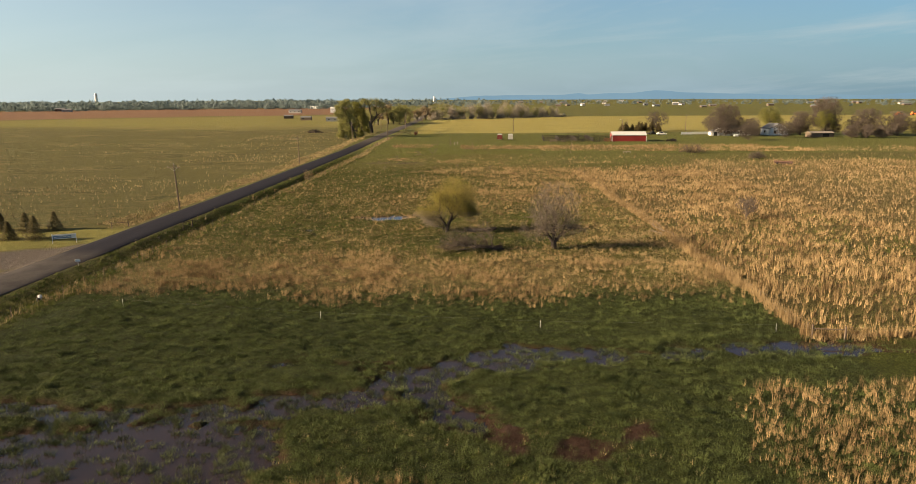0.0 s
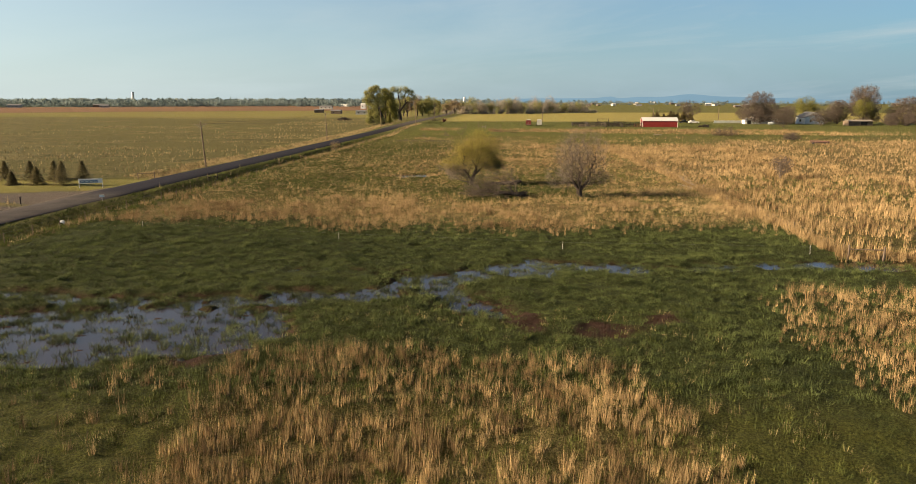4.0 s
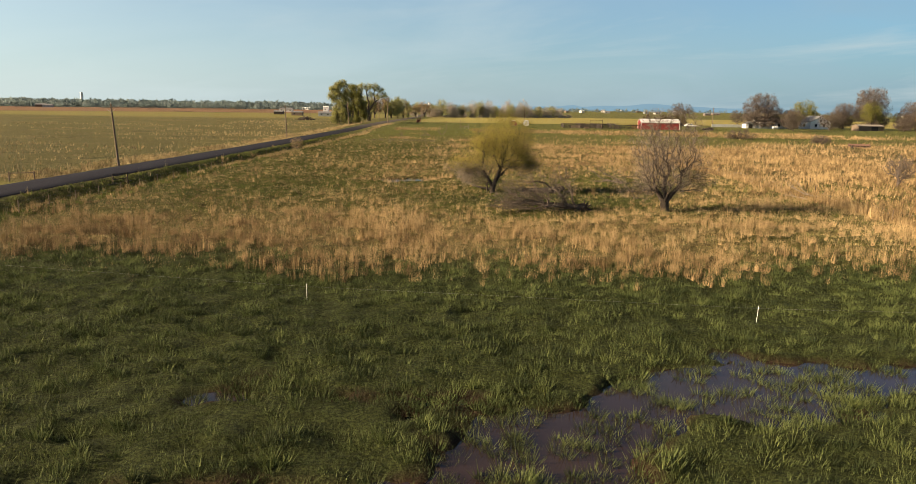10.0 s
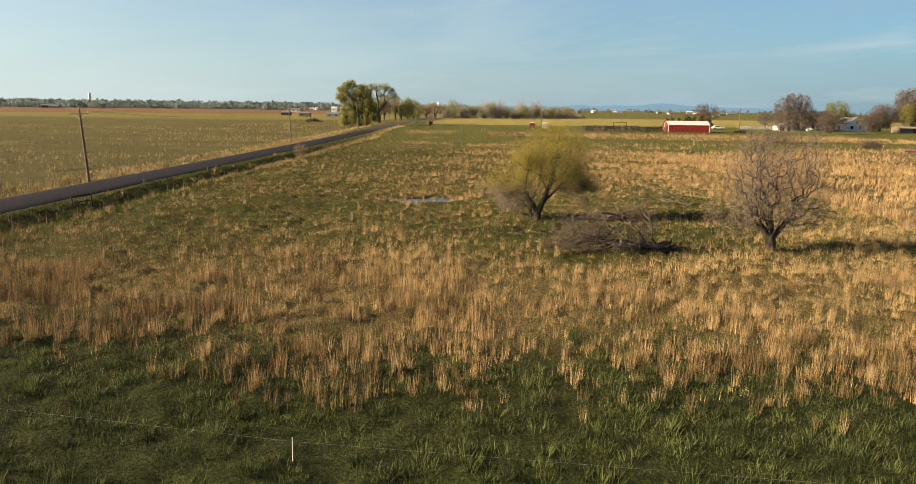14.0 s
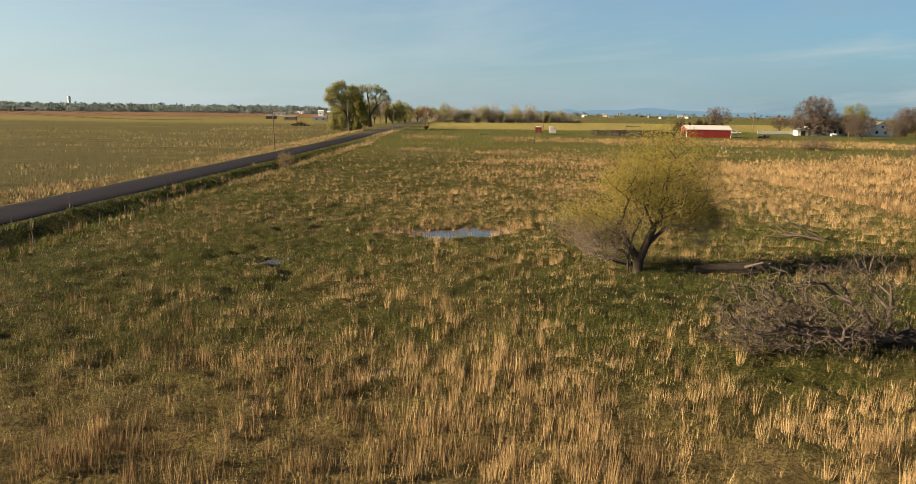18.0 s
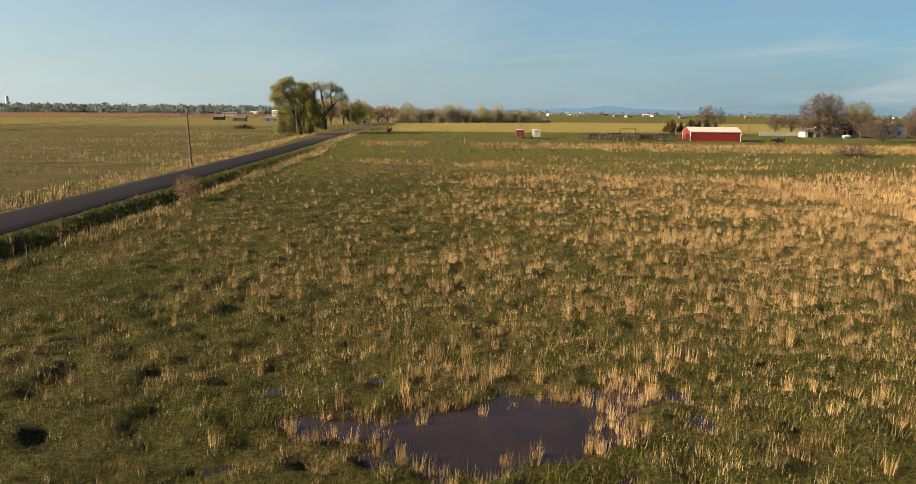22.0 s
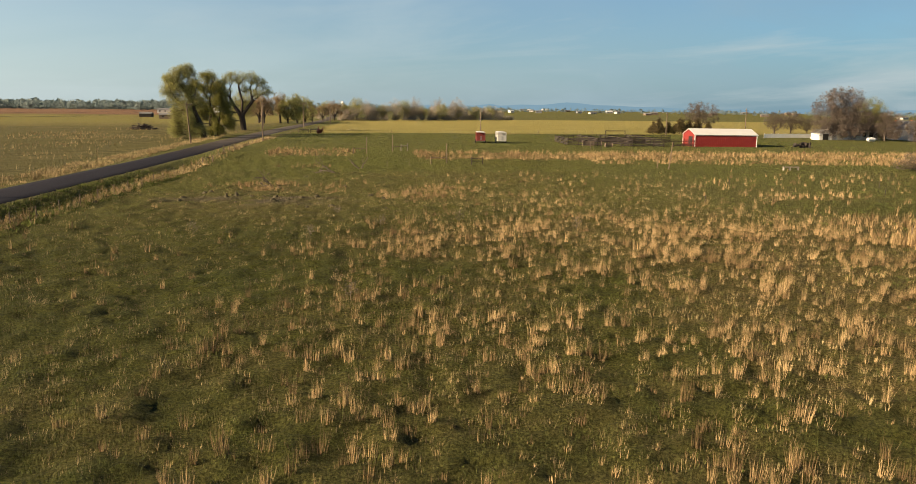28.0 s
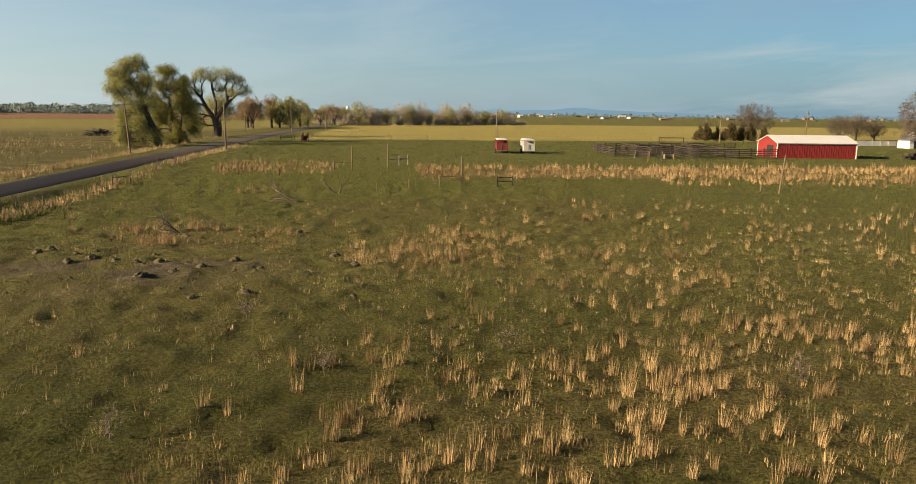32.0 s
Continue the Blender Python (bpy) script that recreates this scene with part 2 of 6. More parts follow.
def water_material():
    m = Mat("shallow_water", 0.06, 0, 0.4)
    m.color(m.mix(m.noise(0.5), (0.019, 0.012, 0.0096), (0.034, 0.021, 0.0165)))
    m.bump(m.noise(3.0), 0.04, 0.02)
    return m.mat


def asphalt_material():
    m = Mat("asphalt", 0.8, 0, 0.06)
    v = m.coords((1, 0.12, 1))
    c = m.mix(m.noise(0.5, 5, 0.6, v), (0.012, 0.0115, 0.0165), (0.021, 0.020, 0.027))
    c = m.mix(m.math("MULTIPLY", m.noise(30.0, 2, 0.5), 0.4), c, (0.034, 0.030, 0.034))
    worn = m.mix(m.noise(0.4, 5, 0.7), (0.06, 0.052, 0.047), (0.12, 0.105, 0.09))
    m.color(m.mix(m.attr("worn"), c, worn))
    m.bump(m.noise(40.0, 3), 0.25, 0.01)
    return m.mat


GROUND, WATER, ASPHALT = ground_material(), water_material(), asphalt_material()
GOLD = blade_material("dry_grass", (0.14, 0.093, 0.043), (0.42, 0.299, 0.148), 0.8, 0.0)
GREEN = blade_material("green_grass", (0.037, 0.049, 0.010), (0.122, 0.140, 0.030), 0.8, 0.2)
STRAW = blade_material("straw_grass", (0.18, 0.136, 0.066), (0.46, 0.352, 0.178), 0.8, 0.0)
WEED = blade_material("marsh_plants", (0.028, 0.039, 0.012), (0.112, 0.136, 0.042), 0.8, 0.2)
BARK = two_tone("grey_bark", (0.055, 0.042, 0.034), (0.15, 0.12, 0.10), 3.0, 0.95, stretch=(3, 3, 0.6))
PALE_BARK = two_tone("bleached_wood", (0.16, 0.135, 0.115), (0.33, 0.29, 0.25), 3.0, 0.95, stretch=(2, 2, 0.6))
LEAF_YELLOW = blade_material("spring_leaf", (0.18, 0.155, 0.034), (0.39, 0.332, 0.080), 0.65, 0.45)
LEAF_BUD = blade_material("grey_bud", (0.14, 0.114, 0.092), (0.32, 0.265, 0.215))
LEAF_GREEN = blade_material("fresh_leaf", (0.175, 0.180, 0.062), (0.385, 0.368, 0.138), 0.65, 0.45)
LEAF_DARK = blade_material("dark_needle", (0.070, 0.060, 0.026), (0.195, 0.160, 0.070))
LEAF_RUST = blade_material("purple_grey_twig", (0.072, 0.056, 0.046), (0.170, 0.136, 0.112), 0.65, 0.2)
# the distance haze is mixed into this blue-grey leaf colour
LEAF_FAR_HAZED = blade_material("distant_leaf_hazed", (0.130, 0.168, 0.166), (0.195, 0.240, 0.232))
WOOD = two_tone("weathered_wood", (0.085, 0.060, 0.042), (0.20, 0.155, 0.115), 2.5, 0.9, stretch=(4, 4, 0.5))
POLE_WOOD = two_tone("pole_wood", (0.10, 0.072, 0.05), (0.20, 0.15, 0.11), 2.0, 0.9, stretch=(4, 4, 0.3))
DARK_WOOD = two_tone("dark_old_timber", (0.020, 0.016, 0.014), (0.055, 0.043, 0.036), 2.0, 0.9)
RED = two_tone("red_siding", (0.165, 0.018, 0.016), (0.215, 0.027, 0.022), 0.5, 0.55, bump=0.1)
DARK_RED = two_tone("faded_red_paint", (0.22, 0.040, 0.028), (0.34, 0.075, 0.05), 0.8, 0.6, bump=0.1)
WHITE = two_tone("white_paint", (0.66, 0.65, 0.62), (0.80, 0.79, 0.77), 0.6, 0.6, bump=0.1)
METAL = two_tone("pale_metal_roof", (0.50, 0.50, 0.49), (0.62, 0.61, 0.60), 0.4, 0.4, metal=0.0, bump=0.05)
STEEL = two_tone("dull_steel", (0.22, 0.22, 0.22), (0.40, 0.40, 0.39), 2.0, 0.45, metal=0.6, bump=0.1)
DARK = two_tone("dark_opening", (0.012, 0.012, 0.012), (0.03, 0.028, 0.026), 1.0, 0.8, bump=0)
GREY_ROOF = two_tone("grey_shingle", (0.11, 0.11, 0.115), (0.20, 0.20, 0.205), 0.8, 0.9)
RUST = two_tone("rusty_iron", (0.075, 0.043, 0.034), (0.15, 0.088, 0.066), 1.5, 0.85)
RUBBER = two_tone("black_rubber", (0.014, 0.014, 0.014), (0.03, 0.03, 0.03), 4.0, 0.8)
PORCELAIN = two_tone("insulator", (0.25, 0.24, 0.23), (0.42, 0.41, 0.40), 5.0, 0.3)


def glass_material():
    m = Mat("window_glass", 0.05, 0, 0.6)
    m.color((0.03, 0.035, 0.04))
    return m.mat


GLASS = glass_material()


# ---- geometry helpers ----
def noise2(x, y, seed=0):
    """Smooth value noise between 0 and 1 on arrays."""
    xi, yi = np.floor(x), np.floor(y)
    fx, fy = x - xi, y - yi
    fx, fy = fx * fx * (3 - 2 * fx), fy * fy * (3 - 2 * fy)

    def h(a, b):
        v = np.sin(a * 127.1 + b * 311.7 + seed * 74.7) * 43758.5453
        return v - np.floor(v)

    return (h(xi, yi) * (1 - fx) + h(xi + 1, yi) * fx) * (1 - fy) + (h(xi, yi + 1) * (1 - fx) + h(xi + 1, yi + 1) * fx) * fy


def fbm(x, y, seed=0, octaves=4):
    total, amp, out = 0.0, 1.0, 0.0
    for k in range(octaves):
        out = out + amp * noise2(x * 2**k, y * 2**k, seed + k)
        total += amp
        amp *= 0.5
    return out / total


def step(v):
    v = np.clip(v, 0, 1)
    return v * v * (3 - 2 * v)


def mesh_object(name, verts, faces, material, smooth=False):
    """A mesh object from an (n, 3) array and an (m, k) array of corner numbers."""
    me = bpy.data.meshes.new(name)
    verts, faces = np.asarray(verts, np.float32), np.asarray(faces, np.int32)
    me.vertices.add(len(verts))
    me.vertices.foreach_set("co", verts.ravel())
    k = faces.shape[1]
    me.loops.add(faces.size)
    me.loops.foreach_set("vertex_index", faces.ravel())
    me.polygons.add(len(faces))
    me.polygons.foreach_set("loop_start", np.arange(0, faces.size, k, dtype=np.int32))
    me.polygons.foreach_set("loop_total", np.full(len(faces), k, np.int32))
    me.polygons.foreach_set("use_smooth", np.full(len(faces), smooth))
    me.materials.append(material)
    me.update(calc_edges=True)
    return new(name, me)


def add_values(ob, name, values):
    a = ob.data.attributes.new(name, "FLOAT", "POINT")
    a.data.foreach_set("value", np.asarray(values, np.float32))


def part(name, bm, material, parent=None, label=""):
    """Links a bmesh as one mesh object, under a thing or a part."""
    me = bpy.data.meshes.new(name)
    bm.to_mesh(me)
    bm.free()
    me.materials.append(material)
    ob = new(name, me)
    if parent is not None:
        ob.parent = parent
    if label:
        ob["label"] = label
    return ob


def boxes(*specs, bevel=0.0):
    """A bmesh of boxes: (size, centre) or (size, centre, pose)."""
    bm = bmesh.new()
    for sp in specs:
        size, at = sp[0], sp[1]
        turn = sp[2] if len(sp) > 2 else Matrix()
        bmesh.ops.create_cube(bm, size=1, matrix=Matrix.Translation(at) @ turn @ Matrix.Diagonal((*size, 1)))
    if bevel:
        bmesh.ops.bevel(bm, geom=bm.edges[:], offset=bevel, segments=1, affect="EDGES")
    return bm


def rods(*specs, sides=8):
    """A bmesh of tapered rods: (start, end, radius at start, radius at end)."""
    bm = bmesh.new()
    for a, b, r0, r1 in specs:
        a, b = Vector(a), Vector(b)
        d = b - a
        m = Matrix.Translation((a + b) / 2) @ d.to_track_quat("Z", "Y").to_matrix().to_4x4()
        bmesh.ops.create_cone(bm, cap_ends=True, segments=sides, radius1=r0, radius2=r1, depth=d.length, matrix=m)
    return bm


def prism(outline, depth, axis="y"):
    """A bmesh of a flat outline (u, w) pushed along an axis from -depth/2 to depth/2."""
    bm = bmesh.new()
    sets = []
    for s in (-depth / 2, depth / 2):
        sets.append([bm.verts.new((u, s, w) if axis == "y" else (s, u, w)) for u, w in outline])
    bm.faces.new(sets[0])
    bm.faces.new(sets[1][::-1])
    n = len(outline)
    for k in range(n):
        bm.faces.new((sets[0][k], sets[1][k], sets[1][(k + 1) % n], sets[0][(k + 1) % n]))
    bmesh.ops.recalc_face_normals(bm, faces=bm.faces[:])
    return bm


def empty(name, x, y, z=None, turn=0.0, scale=1.0, **tags):
    ob = new(name)
    ob.matrix_basis = pose(x, y, float(on_ground(x, y)) if z is None else z, 0, 0, turn) @ Matrix.Scale(scale, 4)
    return tagged(ob, **tags)


# ---- the plan: heights and zones of the land ----
def road_mid(y):
    """The x of the road's middle line."""
    y = np.clip(y, -4000, 700)
    return -52.2 + 0.0735 * (y - 100) - 0.00006 * (y - 100) * np.abs(y - 100)


ROAD_HALF = 2.95
# runs of shallow water: (x0, y0, x1, y1, half width)
WET = (
    (-48, 37, -24, 40, 5.6), (-24, 40, -17, 42.5, 5.2), (-20, 46.5, -13, 49.2, 1.9), (-13, 49.2, -7, 51, 1.7), (-7, 51, -3.5, 54.5, 1.8), (-3.5, 54.5, 1, 57.8, 2.0), (1, 58, 8, 59.6, 2.3), (8, 59.6, 14.5, 59.2, 1.9),
    (14.5, 59.2, 26, 60.3, 0.8), (26, 60.6, 35, 61.0, 1.9), (35, 60.5, 60, 57, 0.7), (-2.8, 52, 1.4, 46.8, 1.5), (-40, 50, -24, 48.2, 1.0), (-6, 57.2, -14, 57.5, 0.4),
)
BARE = ((1.2, 47, 4.7, 41.8, 1.1), (4.7, 41.5, 8.5, 41.5, 1.0), (8.5, 42.2, 13, 44.5, 0.9), (-16, 35.5, -13, 39, 0.6))
# patches of thicker dry grass: (x, y, half length, half depth, share)
TUSSOCKS = ((0, 207, 13, 7, 0.6), (2, 238, 9, 8, 0.55), (15, 203, 12, 10, 0.45), (12, 228, 8, 4, 0.4), (44, 232, 12, 3, 0.6), (-20, 246, 7, 3.5, 0.6), (0, 193, 8, 4, 0.5), (-12, 112, 11, 9, 0.45), (-15.5, 243, 8, 4, 0.7), (-30, 104, 14, 9, 0.3), (16, 168, 24, 18, 0.5), (-4, 146, 26, 17, 0.5), (-6, 186, 12, 12, 0.4), (-19, 146, 8, 6, 0.3), (30, 195, 16, 10, 0.75), (-17, 272, 6, 2, 0.5), (-11.4, 134.6, 6, 1.6, 0.9), (-17.5, 129, 1.6, 2.0, 0.7), (-7.5, 130.5, 1.4, 2.0, 0.8))
POOLS = ((-14.0, 129.6, -10.0, 130.4, 2.0), (-18.2, 130.6, -14.0, 130.2, 0.7), (-10.0, 131.6, -6.4, 132.7, 0.55), (-25.0, 118.2, -24.2, 117.8, 0.1), (-16.4, 98.0, -15.8, 98.2, 0.1))


def run_field(runs, x, y):
    """How far inside the nearest run a place lies, in metres (negative: outside)."""
    best = np.full(np.shape(x), -99.0)
    for x0, y0, x1, y1, w in runs:
        dx, dy = x1 - x0, y1 - y0
        t = np.clip(((x - x0) * dx + (y - y0) * dy) / (dx * dx + dy * dy), 0, 1)
        best = np.maximum(best, w - np.hypot(x - x0 - t * dx, y - y0 - t * dy))
    return best


def zones(x, y):
    """The share of each ground cover on arrays of places."""
    x, y = np.asarray(x, float), np.asarray(y, float)
    n1, n2, n3 = fbm(x / 14, y / 14, 5), fbm(x / 3.2, y / 3.2, 9), fbm(x / 45, y / 60, 14)
    wobble = (fbm(x / 2.6, y / 2.6, 21) - 0.5) * 4.4
    wet = run_field(WET, x, y) + wobble - 0.25
    pool = run_field(POOLS, x, y) + wobble * 0.35
    bare = run_field(BARE, x, y) + wobble
    dist = x - road_mid(y)
    right = step((x - 33.5) / 2.0) * step((y - 61) / 2)
    z = {}
    z["water"] = np.clip(np.maximum(wet, pool), -9, 3)
    z["mud"] = np.clip(np.maximum(step((wet + 1.0) / 1.0), np.maximum(step((bare + 0.3) / 0.8), step((pool + 0.7) / 0.6))), 0, 1)
    worn = step(1 - np.hypot((x + 19) / 15, (y - 233) / 9)) * step((n2 - 0.35) / 0.3)
    z["worn"] = worn
    band = step((y - 74 - (n1 - 0.5) * 10 - np.clip(-(x + 20) * 0.15, -1, 4)) / 4) * step((104 - y + (n1 - 0.5) * 22) / 8) * step((x + 46) / 4)
    band = band * (0.55 + 0.45 * step((y - 76) / 3) * step((97 - y) / 5))
    band = band * (1 - 0.45 * step((x + 12) / 8) * step((y - 92) / 4))
    band = band * (1 - 0.7 * step((x - 13) / 4) * step((31 - x) / 3) * step((93 - y + (n2 - 0.5) * 8) / 4))
    front = step((40.0 - np.abs(x + 3) * 0.22 - y + (n1 - 0.5) * 7) / 3) * (0.1 * step((x + 22) / 5) + 0.9 * step((x + 13.5 - (n2 - 0.5) * 4) / 2)) * step((11.5 - x + (n2 - 0.5) * 5) / 3)
    front = np.maximum(front, step((x - 19.5 - (n1 - 0.5) * 10 - np.clip(y - 47, 0, 9) * 0.6) / 5) * step((53.5 - y + (n2 - 0.5) * 3) / 2) * 0.8)
    mid = step((y - 100) / 6) * step((265 - y) / 15) * step((n1 * 0.6 + n3 * 0.4 - 0.44 + np.clip((x - 5) / 90, -0.16, 0.3)) / 0.2)
    mid = np.maximum(mid * 0.85, 0.34 * step((y - 97) / 6) * step((n2 - 0.42) / 0.2) * step((268 - y) / 10))
    mid = mid * (1 - 0.75 * step(1 - np.hypot((x + 30) / 20, (y - 118) / 24)))
    mid = mid * (1 - 0.8 * step((-6 - x + (n1 - 0.5) * 14) / 8) * step((y - 176) / 14)) * (1 - 0.88 * step((y - 214 + (n1 - 0.5) * 24) / 10))
    # lush grass round the willow; its deeper green also paints in tree shade
    shaded_lush = step(1.15 - np.hypot((x - 5) / 20, (y - 109.5) / 8.5))
    for px, py, rx, ry, w in TUSSOCKS:
        mid = np.maximum(mid, w * step((1.15 - np.hypot((x - px) / rx, (y - py) / ry)) / 0.5) * (0.35 + 0.65 * step((n2 - 0.36) / 0.2)))
    mid = mid * (1 - 0.75 * shaded_lush)
    field = right * step((212 + 30 * step((x - 60) / 25) - y + (n1 - 0.5) * 34) / 12) * (0.5 + 0.5 * step((n1 - 0.34) / 0.2))
    field = np.maximum(field, right * 0.8 * step((y - 277 + x * 0.06) / 3) * step((288 - y) / 4) * step((n2 - 0.3) / 0.2))
    fence = np.maximum(1.6 * np.exp(-((x - 34 - (y - 63) * 0.012) / 1.0) ** 2) * step((y - 62) / 2) * step((205 - y) / 20), 1.6 * np.exp(-((y - 63.2) / 1.0) ** 2) * step((x - 33) / 2) * step((110 - x) / 20))
    strip = step((y - 281.5 - (n2 - 0.5) * 5) / 2) * step((295 - y + (n2 - 0.5) * 4) / 2) * step((x - 2) / 2) * step((130 - x) / 10) * (0.35 + 0.65 * step((n1 - 0.3) / 0.2))
    strip = np.maximum(strip, step((y - 286) / 3) * step((300 - y) / 3) * step((x + 26) / 3) * step((-7 - x) / 3) * 0.7)
    verge = np.exp(-((dist + 7.5 + (n2 - 0.5) * 3) / 2.6) ** 2) * 0.9 + np.exp(-((dist - 7.6) / 1.5) ** 2) * (0.35 + 0.4 * step((y - 190) / 40))
    plain = step((-dist - 9) / 6) * step((fbm(x / 34, y / 12, 17) - 0.50) / 0.12) * 0.75 * step((430 - y) / 50)
    gold = np.maximum.reduce([band, front, mid, field, fence, strip, verge * step((430 - y) / 80), plain])
    lawn = step((-dist - 3.4) / 0.8) * step((y - 100.7 - (x + 66) * 0.43) / 0.8) * step((120 - y) / 3) * step((dist + 60) / 8)
    asphalt = step((ROAD_HALF + 1.2 - np.abs(dist)) / 0.8)
    drive = step((-dist - 1.5) / 1.5) * step((y - 70 - (n2 - 0.5) * 3 + dist * 0.3) / 3) * step((100.7 + (x + 66) * 0.43 - y + (n2 - 0.5) * 0.6) / 0.8)
    drive = drive * (1 - step(1.2 - np.hypot((x + 63) / 6.0, (y - 89.6) / 1.8)))
    z["gravel"] = np.maximum.reduce([drive, asphalt * 0.2, worn * 0.6])
    r = np.hypot(x, y)
    z["crop"] = np.maximum(step((dist - 10) / 6) * step((y - 378 - (n1 - 0.5) * 6 - np.clip(x - 40, 0, 400) * 0.06) / 3) * step((720 - y) / 15), step((-dist - 14) / 8) * step((r - 455 + np.clip(x + 190, -400, 30) * 0.9 + (n1 - 0.5) * 80) / 90) * step((800 - r) / 20) * 0.45)
    z["crop"] = np.maximum(z["crop"], lawn * 0.55)
    z["soil"] = step((-dist - 90) / 20) * step((r - 800) / 20) * step((1250 - r) / 50)
    z["lush"] = np.clip(step((y - 28) / 6) * step((84 - y + (n1 - 0.5) * 12) / 7) * step((36 - x) / 2) * step((dist - 8) / 3) + lawn + 0.12 * step(1 - np.hypot((x + 30) / 22, (y - 118) / 26)) + 0.75 * shaded_lush + 0.45 * step((y - 262) / 8) * step((378 - y) / 6) * (1 - strip), 0, 1)
    z["marsh"] = step((y - 28) / 6) * step((84 - y + (n1 - 0.5) * 12) / 7) * step((36 - x) / 2) * step((dist - 8) / 3)
    open_land = (1 - z["mud"]) * (1 - z["gravel"]) * (1 - lawn)
    z["gold"] = np.clip(gold * open_land * (1 - worn) * (1 - z["crop"]) * (1 - z["soil"]), 0, 1)
    paved = step((ROAD_HALF + 0.9 - np.abs(dist)) / 0.3)
    z["gold"] = z["gold"] * (1 - paved)
    z["dry"] = np.clip(np.maximum(z["gold"] * np.where((y < 262) & (x < 34), 0.55 + 0.35 * step((y - 70) / 5) * step((118 - y) / 10), 0.9), worn * 0.7), 0, 1)
    z["green"] = (1 - z["gravel"]) * (1 - step((wet + 0.1) / 0.6)) * (1 - step((pool + 0.2) / 0.4)) * (1 - 0.75 * worn) * (1 - 0.85 * step((bare + 0.1) / 0.8))
    z["green"] = z["green"] * (1 - paved)
    z["lawn"] = lawn
    z["heath"] = step((-dist - 9) / 4) * (1 - lawn) * (1 - z["gravel"]) * step((560 - y) / 60) * (1 - np.clip(verge, 0, 1)) * 0.9 + 0.9 * worn
    z["sward"] = 1 - step((x + 50) / 5) * step((62 - x + 40 * step((y - 70) / 20) * step((230 - y) / 30)) / 10) * step((238 - y + (n1 - 0.5) * 20) / 40)
    return z


def height(x, y):
    """The land's height, on arrays or single places."""
    single = np.isscalar(x)
    x, y = np.atleast_1d(np.asarray(x, float)), np.atleast_1d(np.asarray(y, float))
    r = np.hypot(x, y)
    dist = x - road_mid(y)
    z = 1.5 * step((y - 264) / 44) - 2.3 * step((r - 370) / 300) - 0.008 * np.clip(r - 1900, 0, 9000)
    left = step((-dist - 3) / 8)
    z = z * (1 - left * step((400 - y) / 100)) + left * 0.45 * step((400 - y) / 100)
    bank = 1 - step((np.abs(dist) - ROAD_HALF - 0.7) / 2.6)
    z = z * (1 - bank) + (0.75 + 0.4 * step((y - 280) / 60) - 1.7 * step((r - 370) / 300) - 0.008 * np.clip(r - 1900, 0, 9000)) * bank
    z = z - 0.36 * np.exp(-((dist - 6.0) / 1.05) ** 2) * step((232 - y) / 30)
    near = step((400 - r) / 60) * (1 - bank)
    z = z + near * (0.18 * (fbm(x / 2.4, y / 2.4, 31, 2) - 0.5) + 0.35 * (fbm(x / 22, y / 22, 41, 3) - 0.5) + (0.34 * np.clip((fbm(x / 0.95, y / 0.8, 35, 2) - 0.24) / 0.5, 0, 1) - 0.16) * step((305 - y) / 30) * (1 - 0.25 * step((y - 160) / 30)) * (1 - 0.4 * step((88 - y) / 8)) * step((x + 45) / 10) * step((36 - x) / 10))
    inside = (np.abs(x) < 75) & (y < 140)
    if inside.any():
        w = np.maximum(run_field(WET, x[inside], y[inside]) - 0.25, run_field(POOLS, x[inside], y[inside])) + (fbm(x[inside] / 2.6, y[inside] / 2.6, 21) - 0.5) * np.where(y[inside] < 70, 4.4, 1.2)
        z[inside] -= 0.52 * step((w + 1.2) / 2.0)
        z[inside] += 0.16 * step((w + 0.2) / 0.8) * (noise2(x[inside] / 0.9, y[inside] / 0.9, 55) > 0.80) * (y[inside] < 70)
    return float(z[0]) if single else z


def spread(fine_from, fine_to, cell, reach, growth=1.07):
    """Grid lines: even between two ends, then ever wider out to the reach."""
    lines = list(np.arange(fine_from, fine_to, cell))
    for side in (-1, 1):
        at, gap = (lines[0] if side < 0 else lines[-1]), cell
        out = []
        while abs(at) < reach:
            gap *= growth
            at += side * gap
            out.append(at)
        lines = out[::-1] + lines if side < 0 else lines + out
    return np.array(lines)


GRID = {}


def on_ground(x, y):
    """The height of the built ground sheet itself, between its grid lines."""
    xs, ys, zs = GRID["x"], GRID["y"], GRID["z"]
    i, j = np.clip(np.searchsorted(xs, x) - 1, 0, len(xs) - 2), np.clip(np.searchsorted(ys, y) - 1, 0, len(ys) - 2)
    u, v = (x - xs[i]) / (xs[i + 1] - xs[i]), (y - ys[j]) / (ys[j + 1] - ys[j])
    return (zs[j, i] * (1 - u) + zs[j, i + 1] * u) * (1 - v) + (zs[j + 1, i] * (1 - u) + zs[j + 1, i + 1] * u) * v


